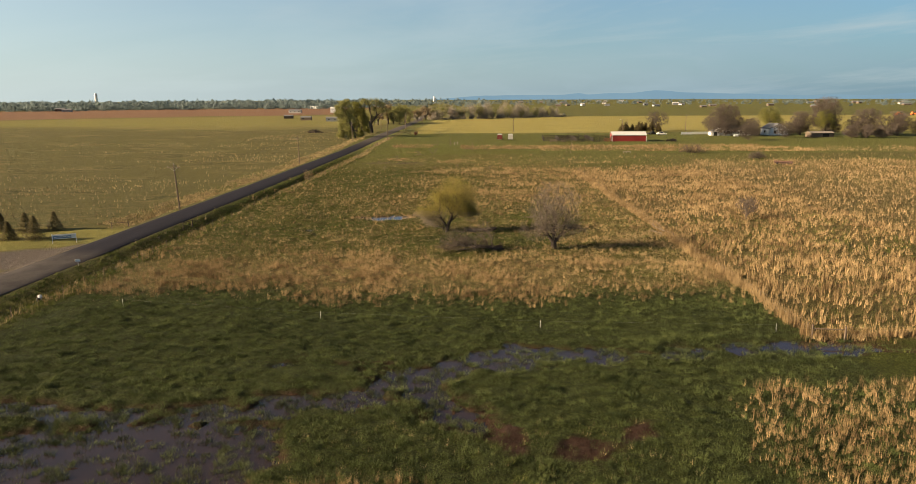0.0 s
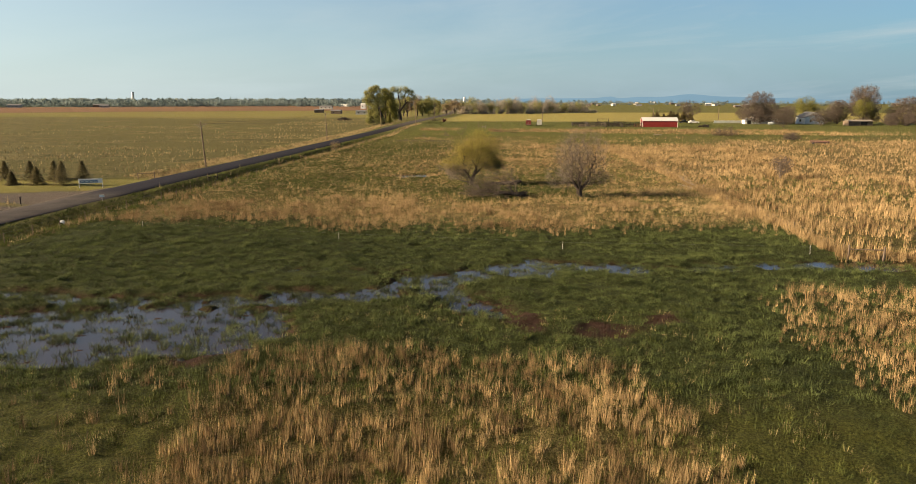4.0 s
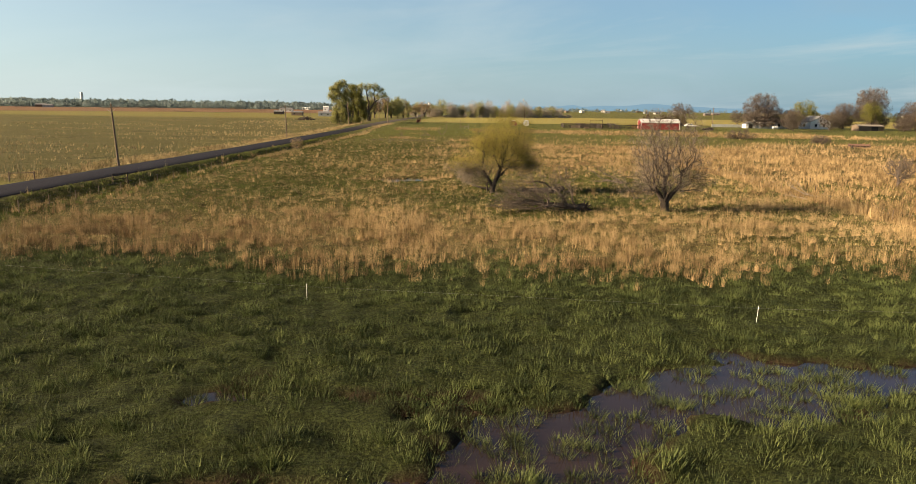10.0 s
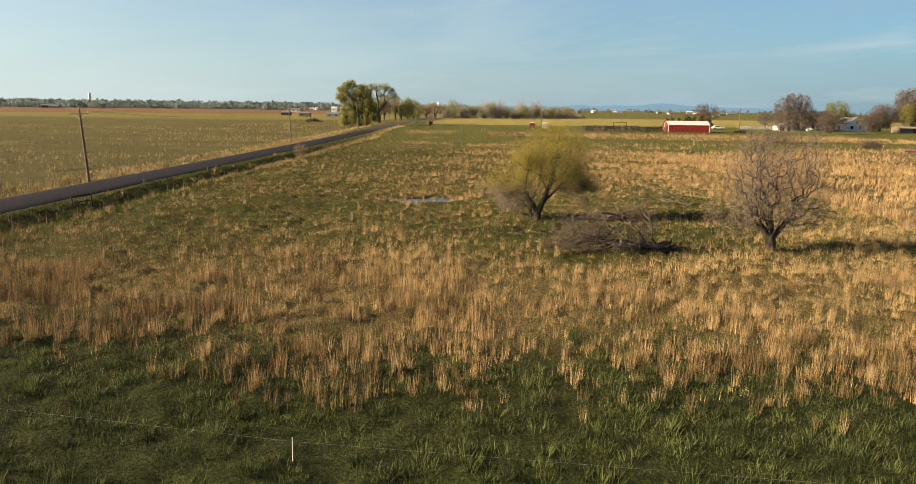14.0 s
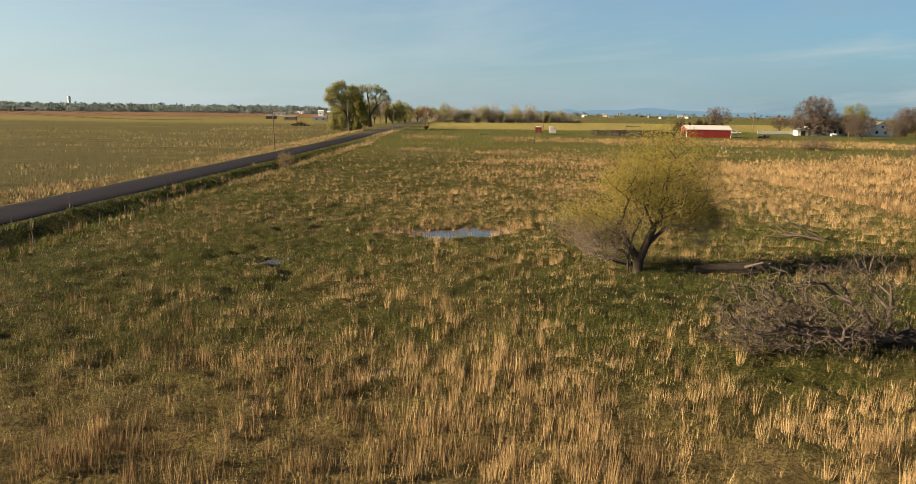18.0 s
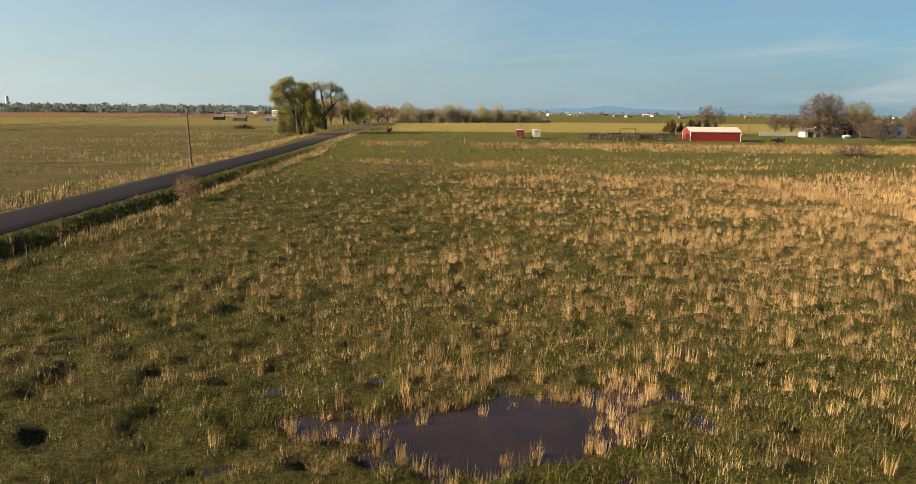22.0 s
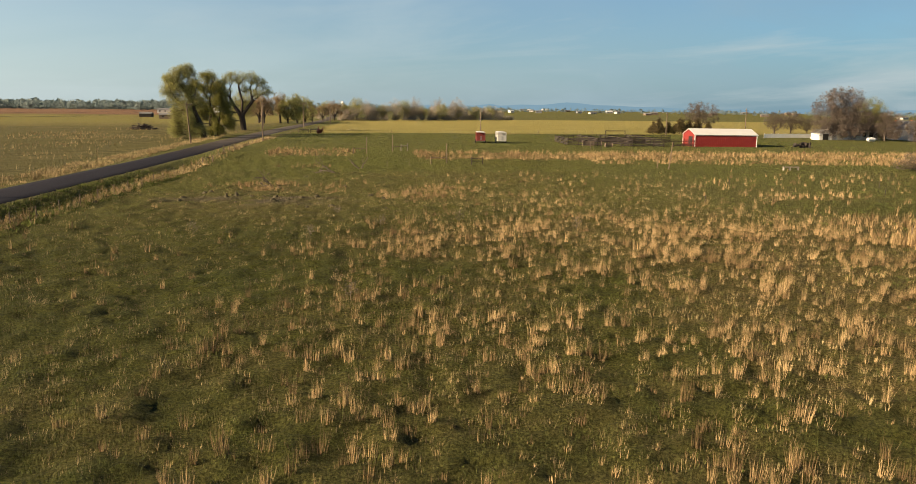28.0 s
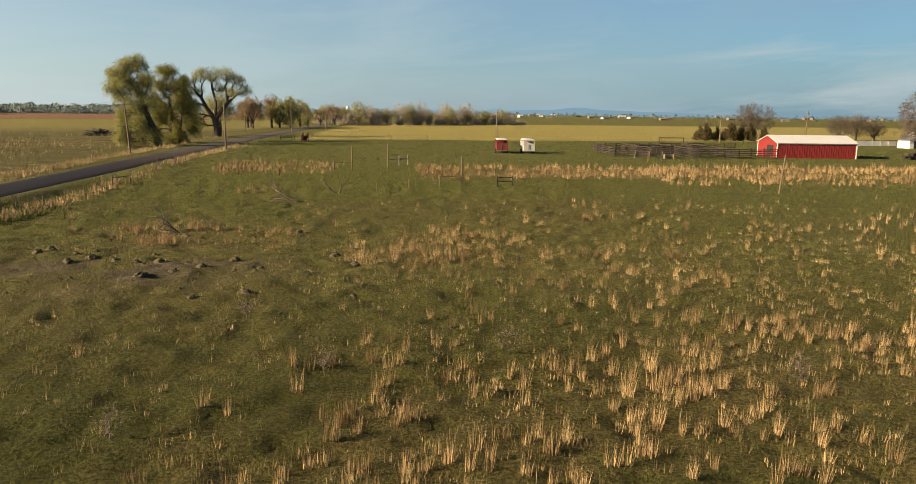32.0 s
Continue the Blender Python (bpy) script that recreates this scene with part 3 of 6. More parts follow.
def build_ground():
    xs = spread(-32, 20, 0.31, 6500, 1.10)
    ys = np.concatenate([np.arange(10, 32, 0.6), np.arange(32, 112, 0.36), np.arange(112, 205, 0.33), np.arange(205, 250, 0.42), np.arange(250, 296, 0.6), np.arange(296, 330, 1.0)])
    low, gap, at = [], 0.6, 10.0
    while at > -2500:
        gap *= 1.15
        at -= gap
        low.append(at)
    high, gap, at = [], 1.2, 330.0
    while at < 6500:
        gap *= 1.08
        at += gap
        high.append(at)
    ys = np.concatenate([low[::-1], ys, high])
    gx, gy = np.meshgrid(xs, ys)
    x, y = gx.ravel(), gy.ravel()
    nx, ny = len(xs), len(ys)
    i = (np.arange(ny - 1)[:, None] * nx + np.arange(nx - 1)[None, :]).ravel()
    high_z = height(x, y)
    GRID.update(x=xs, y=ys, z=high_z.reshape(ny, nx))
    ob = mesh_object("ground", np.stack([x, y, high_z], 1), np.stack([i, i + 1, i + nx + 1, i + nx], 1), GROUND, True)
    z = zones(x, y)
    for name in ("dry", "heath", "mud", "lush", "crop", "soil", "gravel", "sward"):
        add_values(ob, name, z[name])
    tagged(ob, "grazed prairie ground with mud, dry litter and fields", "ground", kind="structure")


build_ground()


def build_water():
    for k, (x0, x1, y0, y1, z, label) in enumerate(((-60, 62, 30, 66, -0.25, "shallow muddy water between marsh plants"), (-21, -4.5, 125.5, 135, -0.2, "small dark pool in the pasture"), (-27, -22.4, 116, 120, -0.2, "small muddy puddle in the grass"), (-18, -14, 96.5, 100, -0.16, "small puddle between tufts"))):
        gx, gy = np.linspace(x0, x1, 9), np.linspace(y0, y1, 9)
        vx, vy = np.meshgrid(gx, gy)
        i = (np.arange(8)[:, None] * 9 + np.arange(8)[None, :]).ravel()
        ob = mesh_object("water", np.stack([vx.ravel(), vy.ravel(), np.full(81, z)], 1), np.stack([i, i + 1, i + 10, i + 9], 1), WATER)
        tagged(ob, label, "water", kind="structure")


build_water()


def build_road():
    ys = np.concatenate([np.arange(-300, 40, 12.0), np.arange(40, 420, 4.0), np.arange(420, 900, 20.0)])
    offs = np.array([-ROAD_HALF - 0.25, -ROAD_HALF, -1.5, 0, 1.5, ROAD_HALF, ROAD_HALF + 0.25])
    drop = np.array([-0.06, 0.04, 0.07, 0.09, 0.07, 0.04, -0.06])
    rag = (fbm(ys / 3.0, ys * 0 + 2, 3) - 0.5) * 0.35
    rows = []
    for o, d in zip(offs, drop):
        edge = rag if abs(o) > 2 else 0
        x = road_mid(ys) + o + edge * np.sign(o)
        base = 0.78 + 0.4 * step((ys - 280) / 60) - 1.7 * step((np.hypot(road_mid(ys), ys) - 370) / 300)
        rows.append(np.stack([x, ys, base + d], 1))
    v = np.stack(rows, 1).reshape(-1, 3)
    n = len(offs)
    i = (np.arange(len(ys) - 1)[:, None] * n + np.arange(n - 1)[None, :]).ravel()
    ob = mesh_object("road", v, np.stack([i, i + 1, i + n + 1, i + n], 1), ASPHALT, True)
    add_values(ob, "worn", np.repeat(np.maximum(step((ys - 285) / 70) * 0.9, step((101 - ys) / 8) * 0.55), n))
    tagged(ob, "narrow dark asphalt country road, paler and worn further on", "road", kind="structure")


build_road()


# ---- grass ----
def grass(name, x, y, blades, tall, wide, fan, lean, material, label, seed, category="grass", floor=-9.0, vary=2.0):
    """Tufts of upright blades joined into one object. tall: per tuft; fan: the tuft's radius; lean: how far tips spread."""
    rng = np.random.default_rng(seed)
    n = len(x)
    base = np.repeat(np.stack([x, y, np.maximum(on_ground(x, y) - 0.02, floor)], 1), blades, 0)
    a, r = rng.uniform(0, 2 * np.pi, n * blades), np.sqrt(rng.uniform(0, 1, n * blades))
    fan = np.repeat(np.broadcast_to(fan, n), blades) * r
    out = np.stack([np.cos(a), np.sin(a)], 1)
    base[:, :2] += out * fan[:, None]
    h = np.repeat(tall, blades) * rng.uniform(0.35, 1.0, n * blades)
    tip = base.copy()
    tip[:, :2] += out * (h * lean * (0.2 + r))[:, None] + rng.normal(0, 0.09, (n * blades, 2)) * h[:, None] + np.array([0.05, 0.0]) * h[:, None]
    tip[:, 2] += h
    b = rng.uniform(0, np.pi, n * blades)
    side = np.stack([np.cos(b), np.sin(b), np.zeros(n * blades)], 1) * (np.repeat(np.broadcast_to(wide, n), blades) * rng.uniform(0.6, 1.3, n * blades))[:, None] / 2
    v = np.stack([base - side, base + side, tip], 1).reshape(-1, 3)
    ob = mesh_object(name, v, np.arange(len(v)).reshape(-1, 3), material)
    lumps = 0.45 + vary * (fbm(x / 0.8, y / 0.8, seed, 2) - 0.5) + 0.8 * (fbm(x / 6, y / 6, seed + 3, 2) - 0.5)
    tone = np.clip(np.repeat(lumps + rng.normal(0, 0.14, n), blades) + rng.normal(0, 0.16, n * blades), 0, 1)
    add_values(ob, "tone", np.repeat(tone, 3))
    return tagged(ob, label, category, kind="stuff")


def scatter(x0, x1, y0, y1, per_m2, seed, key):
    """Random places in a rectangle, kept by the share of one ground cover."""
    rng = np.random.default_rng(seed)
    n = int((x1 - x0) * (y1 - y0) * per_m2)
    x, y = rng.uniform(x0, x1, n), rng.uniform(y0, y1, n)
    z = zones(x, y)
    share = key(z)
    keep = rng.uniform(0, 1, n) < share
    return x[keep], y[keep], share[keep], rng


def build_grass():
    clump = lambda x, y: step((0.4 * fbm(x / 1.4, y / 1.4, 77, 2) + 0.6 * fbm(x / 4.6, y / 3.4, 78, 2) - 0.445) / 0.09)
    # a lusher stretch of the pasture beside the willow, with fewer dry stems
    rich = lambda x, y: step((y - 96) / 6) * step((152 - y) / 22) * step((x + 38) / 8)
    # tall dry tufts: along the walk, then wider and sparser
    for k, (x0, x1, y0, y1, d, blades) in enumerate(((-46, 34, 16, 110, 6.2, 30), (-44, 34, 110, 262, 2.9, 40), (34, 75, 60, 205, 5.4, 10), (75, 190, 70, 290, 1.7, 8), (34, 75, 205, 262, 2.4, 11), (-28, 140, 262, 302, 3.6, 9), (-100, -44, 60, 400, 1.0, 7), (-190, -100, 110, 330, 0.4, 7), (14, 62, 20, 57, 10.0, 14), (-46, -20, 190, 300, 1.2, 9))):
        x, y, share, rng = scatter(x0, x1, y0, y1, d, 100 + k, lambda z: z["gold"])
        near = blades > 20
        keep = rng.uniform(0, 1, len(x)) < (0.07 + 0.80 * clump(x, y) + 0.22 * step((44 - y) / 3) if near else (0.45 if k == 8 else 0.18) + (0.4 if k == 8 else 0.6) * clump(x, y))
        keep = keep & ((k == 8) | (y > 57) | (x < 14)) & ((k > 1) | (rng.uniform(0, 1, len(x)) > 0.4 * rich(x, y)))
        x, y = x[keep], y[keep]
        tall = rng.uniform(0.55, 1.1, len(x)) * (0.75 + 0.5 * fbm(x / 5, y / 5, 71, 2)) * (1 + 0.12 * step((108 - y) / 10) * (x < 60))
        tall = tall if near else tall * (0.82 if k == 8 else 1.1)
        grass("dry_grass", x, y, blades, tall, (0.0125 if near else 0.018 if k == 8 else 0.042), np.where((y < 57) & (x > 14), 0.11, rng.uniform(0.11, 0.24, len(x)) if near else 0.15), 0.10, STRAW if k in (6, 7) else GOLD, "tufts of tall dry golden bunchgrass", 200 + k)
    # tufts standing round the pool's rim and in its shallows
    x, y, share, rng = scatter(-22, -3, 124, 137, 7.0, 140, lambda z: np.exp(-((z["water"] + 0.15) / 0.45) ** 2))
    keep = rng.uniform(0, 1, len(x)) < 0.12 + 0.88 * step((fbm(x / 1.3, y / 1.3, 141, 2) - 0.42) / 0.12)
    x, y = x[keep], y[keep]
    grass("dry_grass", x, y, 40, rng.uniform(0.45, 0.95, len(x)), 0.014, rng.uniform(0.12, 0.24, len(x)), 0.12, GOLD, "dry golden tufts round the small pool", 142, floor=-0.3)
    # the thick rank growth along the pasture fence
    rng = np.random.default_rng(150)
    f = rng.uniform(0, 1, 1900)
    x, y = 34 + 142 * f * 0.012 + rng.normal(0, 0.45, 1900), 63 + 142 * f
    grass("dry_grass", x, y, 14, rng.uniform(0.8, 1.35, 1900), 0.04, 0.24, 0.14, GOLD, "rank dry grass along the wire fence", 151)
    x, y = 33 + 60 * rng.uniform(0, 1, 800), 63.3 + rng.normal(0, 0.5, 800)
    grass("dry_grass", x, y, 14, rng.uniform(0.8, 1.3, 800), 0.04, 0.24, 0.14, GOLD, "rank dry grass along the wire fence", 152)
    # bright dry verges of the road
    for k, (lo, hi, n) in enumerate(((-11.5, -5.0, 8000), (6.4, 9.0, 2200))):
        y = rng.uniform(52, 345, n)
        x = road_mid(y) + rng.uniform(lo, hi, n)
        keep = rng.uniform(0, 1, n) < 0.15 + 0.85 * step((fbm(x / 3, y / 8, 66 + k, 2) - 0.38) / 0.2) * (1.0 if k == 0 else 1.0 * step((y - 130) / 60))
        keep = keep & (zones(x, y)["gravel"] < 0.4) & ((k == 1) | (y > 121))
        x, y = x[keep], y[keep]
        grass("dry_grass", x, y, 8, rng.uniform(0.4, 0.8, len(x)), 0.06, 0.3, 0.2, STRAW, "pale dry grass along the road's verge", 153 + k)
    # green growth on the banks of the ditch
    y = rng.uniform(46, 260, 7000)
    x = road_mid(y) + rng.uniform(3.6, 10.0, 7000)
    grass("ditch_grass", x, y, 9, rng.uniform(0.2, 0.5, 7000), 0.06, 0.25, 0.35, GREEN, "green grass on the banks of the roadside ditch", 156)
    # thin pale stalks among the green
    x, y, share, rng = scatter(-42, 34, 92, 268, 1.0, 160, lambda z: z["green"] * (1 - 0.7 * z["lush"]) * (0.12 + 0.88 * step((z["gold"] - 0.05) / 0.3)))
    grass("pale_stalks", x, y, 9, rng.uniform(0.22, 0.55, len(x)), 0.018, 0.13, 0.12, GOLD, "thin pale dry stalks among green grass", 161)
    x, y, share, rng = scatter(-20, 40, 205, 262, 0.5, 162, lambda z: z["green"] * (0.2 + z["gold"]))
    keep = rng.uniform(0, 1, len(x)) < step((fbm(x / 7, y / 5, 92, 2) - 0.42) / 0.16)
    x, y = x[keep], y[keep]
    grass("pale_stalks", x, y, 20, rng.uniform(0.26, 0.52, len(x)), 0.015, 0.17, 0.1, STRAW, "pale dry stalks in short green grass", 163)
    # fine straw-coloured stems mixed into the whole pasture
    x, y, share, rng = scatter(-44, 34, 72, 240, 6.6, 170, lambda z: z["green"] * (1 - 0.7 * z["lush"]) * (1 - 0.6 * z["worn"]))
    keep = rng.uniform(0, 1, len(x)) < (0.4 + 0.6 * step((fbm(x / 3.5, y / 3.5, 79, 2) - 0.36) / 0.2)) * (0.2 + 0.25 * step((205 - y) / 25) + 0.55 * step((178 - y) / 40)) * step((x + 44) / 8) * (1 - 0.2 * rich(x, y)) * (0.1 + 0.9 * step((y - 74 + 8 * (fbm(x / 9, y / 9, 80, 2) - 0.5)) / 4))
    x, y = x[keep], y[keep]
    grass("straw_grass", x, y, 8, rng.uniform(0.22, 0.52, len(x)), 0.0115, 0.2, 0.3, STRAW, "straw-coloured grass mixed with green", 171)
    # straw filling the gaps of the dry belt
    x, y, share, rng = scatter(-44, 34, 74, 114, 4.5, 172, lambda z: step((z["gold"] - 0.15) / 0.3) * (1 - 0.6 * z["lush"]))
    keep = rng.uniform(0, 1, len(x)) < (0.25 + 0.75 * clump(x, y)) * (0.35 + 0.65 * step((x + 28) / 18)) * (0.3 + 0.7 * step((y - 82) / 8))
    x, y = x[keep], y[keep]
    grass("straw_grass", x, y, 8, rng.uniform(0.38, 0.72, len(x)), 0.013, 0.22, 0.15, STRAW, "straw-coloured grass filling the dry belt", 173)
    # short green turf, finer along the middle of the pasture than at its sides
    rows = ((-26, 22, 14, 62, 6.0, 9, 0.02), (-25, 10, 62, 110, 4.6, 9, 0.018), (-42, -25, 62, 110, 4.5, 8, 0.028), (10, 34, 62, 110, 4.5, 8, 0.028))
    rows += ((-30, 5, 110, 165, 5.4, 9, 0.018), (-22, 22, 165, 238, 4.6, 8, 0.018), (-42, -30, 110, 165, 4.5, 8, 0.028), (5, 34, 110, 165, 5.0, 9, 0.024), (-42, -22, 165, 238, 4.0, 8, 0.028), (22, 34, 165, 238, 4.5, 8, 0.028))
    rows += ((-40, 60, 238, 300, 2.4, 7, 0.05), (34, 70, 56, 130, 2.0, 8, 0.06), (34, 70, 205, 238, 3.0, 8, 0.06), (60, 130, 238, 290, 1.5, 7, 0.1), (-28, 110, 300, 376, 0.9, 6, 0.16), (-48, -42, 80, 240, 3.0, 8, 0.05))
    for k, (x0, x1, y0, y1, d, blades, wide) in enumerate(rows):
        x, y, share, rng = scatter(x0, x1, y0, y1, d, 300 + k, lambda z: z["green"] * (1 - 0.9 * z["marsh"]))
        tuss = step((fbm(x / 0.9, y / 0.9, 63, 2) - 0.38) / 0.24)
        keep = rng.uniform(0, 1, len(x)) < 0.55 + 0.45 * tuss
        x, y, tuss = x[keep], y[keep], tuss[keep]
        tall = rng.uniform(0.13, 0.27, len(x)) * (0.45 + 0.85 * tuss) * (1 + 0.5 * (rng.uniform(0, 1, len(x)) > 0.93))
        tall = tall * (1 + 1.0 * rich(x, y) * (0.3 + 0.7 * tuss)) * (1 - 0.3 * step((y - 180) / 20))
        grass("green_grass", x, y, blades, tall, wide, 0.30, 0.55, GREEN, "short green pasture grass in tussocks", 400 + k, vary=1.1)
    # rank green growth among the dry tufts before the water
    x, y, share, rng = scatter(-30, 16, 20, 46, 7.0, 350, lambda z: z["green"] * np.clip(0.25 + z["gold"], 0, 1))
    tuss = step((fbm(x / 1.2, y / 1.2, 65, 2) - 0.36) / 0.2)
    grass("rank_grass", x, y, 14, rng.uniform(0.24, 0.42, len(x)) * (0.6 + 0.6 * tuss), 0.022, 0.22, 0.4, GREEN, "rank green grass between dry tufts", 351)
    grass("straw_grass", x[::3], y[::3], 10, rng.uniform(0.3, 0.6, len(x[::3])), 0.012, 0.2, 0.3, STRAW, "straw-coloured grass between dry tufts", 352)
    # leafy weeds of the marsh belt, and clumps standing in the water
    x, y, share, rng = scatter(-44, 34, 30, 84, 13.0, 501, lambda z: z["lush"] * z["green"])
    tuss = step((fbm(x / 1.0, y / 1.0, 81, 2) - 0.36) / 0.26)
    keep = rng.uniform(0, 1, len(x)) < 0.5 + 0.5 * tuss
    x, y, tuss = x[keep], y[keep], tuss[keep]
    grass("marsh_weeds", x, y, 9, rng.uniform(0.14, 0.29, len(x)) * (0.5 + 0.9 * tuss), 0.024, 0.26, 0.55, WEED, "lush green marsh weeds", 502, "plants", vary=2.0)
    # taller bushy clumps rising out of the carpet
    x, y, share, rng = scatter(-44, 34, 32, 84, 2.4, 505, lambda z: z["lush"] * z["green"])
    keep = rng.uniform(0, 1, len(x)) < 0.1 + 0.9 * step((fbm(x / 2.4, y / 1.7, 89, 2) - 0.44) / 0.12)
    x, y = x[keep], y[keep]
    grass("marsh_weeds", x, y, 34, rng.uniform(0.28, 0.52, len(x)), 0.026, rng.uniform(0.16, 0.36, len(x)), 0.5, WEED, "taller bushy clumps of green marsh weeds", 506, "plants", vary=2.4)
    x, y, share, rng = scatter(-48, 62, 32, 66, 5.5, 503, lambda z: step((z["water"] + 0.8) / 0.6) * (1 - 0.35 * step((z["water"] - 1.2) / 1.0)))
    tuss = step((fbm(x / 1.1, y / 1.1, 85, 2) - 0.36) / 0.10) * (0.62 + 0.38 * step((fbm(x / 6, y / 6, 87, 2) - 0.36) / 0.2))
    keep = rng.uniform(0, 1, len(x)) < tuss
    x, y = x[keep], y[keep]
    grass("water_weeds", x, y, 40, rng.uniform(0.22, 0.46, len(x)), 0.024, rng.uniform(0.15, 0.42, len(x)), 0.7, WEED, "clumps of green weeds standing in shallow water", 504, "plants", -0.28)


build_grass()


# ---- trees and shrubs ----
LEAF_STRAW = blade_material("tan_twig", (0.17, 0.12, 0.065), (0.36, 0.27, 0.15))
LEAF_OLIVE = blade_material("olive_leaf", (0.12, 0.125, 0.030), (0.29, 0.275, 0.072), 0.65, 0.42)
LEAF_HAZE = blade_material("pale_far_twig", (0.33, 0.285, 0.230), (0.50, 0.440, 0.355), 0.65, 0.5)
LEAF_CEDAR = blade_material("rusty_cedar", (0.055, 0.045, 0.020), (0.16, 0.125, 0.055))
OLD_BARK = two_tone("dark_furrowed_bark", (0.030, 0.023, 0.018), (0.095, 0.074, 0.058), 3.0, 0.95, stretch=(3, 3, 0.5), bump=0.8)
LEAF_GREY = blade_material("grey_twiglet", (0.072, 0.058, 0.045), (0.18, 0.148, 0.118))
GREY_TWIG = two_tone("grey_twig", (0.060, 0.046, 0.037), (0.15, 0.12, 0.10), 3.0, 0.95)
def tubes(segs, sides=5):
    """Vertices and quads of tapered tubes from rows (ax, ay, az, bx, by, bz, r0, r1)."""
    s = np.asarray(segs, float)
    a, b = s[:, 0:3], s[:, 3:6]
    d = b - a
    d /= np.maximum(np.linalg.norm(d, axis=1, keepdims=True), 1e-6)
    up = np.where(np.abs(d[:, 2:3]) > 0.9, np.array([[1.0, 0, 0]]), np.array([[0, 0, 1.0]]))
    u = np.cross(d, up)
    u /= np.maximum(np.linalg.norm(u, axis=1, keepdims=True), 1e-6)
    w = np.cross(d, u)
    ang = np.arange(sides) * 2 * np.pi / sides
    ring = u[:, None, :] * np.cos(ang)[None, :, None] + w[:, None, :] * np.sin(ang)[None, :, None]
    v = np.concatenate([a[:, None] + ring * s[:, 6, None, None], b[:, None] + ring * s[:, 7, None, None]], 1)
    k = np.arange(sides)
    q = np.stack([k, (k + 1) % sides, sides + (k + 1) % sides, sides + k], 1)
    f = (np.arange(len(s)) * 2 * sides)[:, None, None] + q[None]
    return v.reshape(-1, 3), f.reshape(-1, 4)


def grow(rng, segs, tips, at, way, length, radius, level, opt):
    """One limb and all that grows from it. opt: levels, kids, angle, ratio, up, bend, lift, low."""
    steps = 4 if level < 2 else 3 if level < opt["levels"] - 1 else 2
    way = way / np.linalg.norm(way)
    end_r = radius * (0.62 if level else 0.72)
    pts = [at]
    for k in range(steps):
        way = way + rng.normal(0, opt["bend"], 3) + np.array([0, 0, opt["up"] * (0.5 if level == 0 else 1.0)])
        way /= np.linalg.norm(way)
        nxt = pts[-1] + way * length / steps
        if nxt[2] < 0.05:
            nxt[2] = 0.05
        r0, r1 = radius + (end_r - radius) * k / steps, radius + (end_r - radius) * (k + 1) / steps
        segs.append((*pts[-1], *nxt, r0, r1))
        pts.append(nxt)
    if level >= opt["levels"] - 1:
        tips.extend(pts[1:])
        return
    kids = opt["kids"][min(level, len(opt["kids"]) - 1)]
    for k in range(kids):
        f = 1.0 if k == 0 else rng.uniform(opt["low"], 1.0)
        i = min(int(f * steps), steps - 1)
        start = pts[i] + (pts[i + 1] - pts[i]) * (f * steps - i)
        turn = rng.normal(0, 1, 3)
        turn -= way * turn.dot(way)
        turn /= max(np.linalg.norm(turn), 1e-6)
        ang = radians(rng.uniform(*opt["angle"])) * (0.45 if k == 0 else 1.0)
        new_way = way * math.cos(ang) + turn * math.sin(ang)
        new_way[2] += opt.get("lift", 0.0)
        grow(rng, segs, tips, start, new_way, length * opt["ratio"] * rng.uniform(0.75, 1.15), end_r * (0.85 if k == 0 else rng.uniform(0.45, 0.7)), level + 1, opt)


def leaf_mesh(name, tips, per_tip, spread_m, size, material, rng, slim=0.55):
    t = np.repeat(np.asarray(tips), per_tip, 0)
    n = len(t)
    d = rng.normal(0, 1, (n, 3))
    c = t + d / np.linalg.norm(d, axis=1, keepdims=True) * (spread_m * 1.7 * rng.uniform(0, 1, (n, 1)) ** 0.5)
    a, b = rng.normal(0, 1, (n, 3)), rng.normal(0, 1, (n, 3))
    a /= np.linalg.norm(a, axis=1, keepdims=True)
    b -= a * (a * b).sum(1, keepdims=True)
    b /= np.linalg.norm(b, axis=1, keepdims=True)
    s = (size * rng.uniform(0.6, 1.3, n))[:, None]
    v = np.stack([c - a * s - b * s * slim, c - a * s + b * s * slim, c + a * s], 1).reshape(-1, 3)
    v[:, 2] = np.maximum(v[:, 2], 0.04)
    ob = mesh_object(name, v, np.arange(len(v)).reshape(-1, 3), material)
    clump = np.clip(0.5 + 0.7 * (np.repeat(rng.uniform(0, 1, len(tips)), per_tip) - 0.5) + rng.normal(0, 0.15, n), 0, 1)
    add_values(ob, "tone", np.repeat(clump, 3))
    return ob


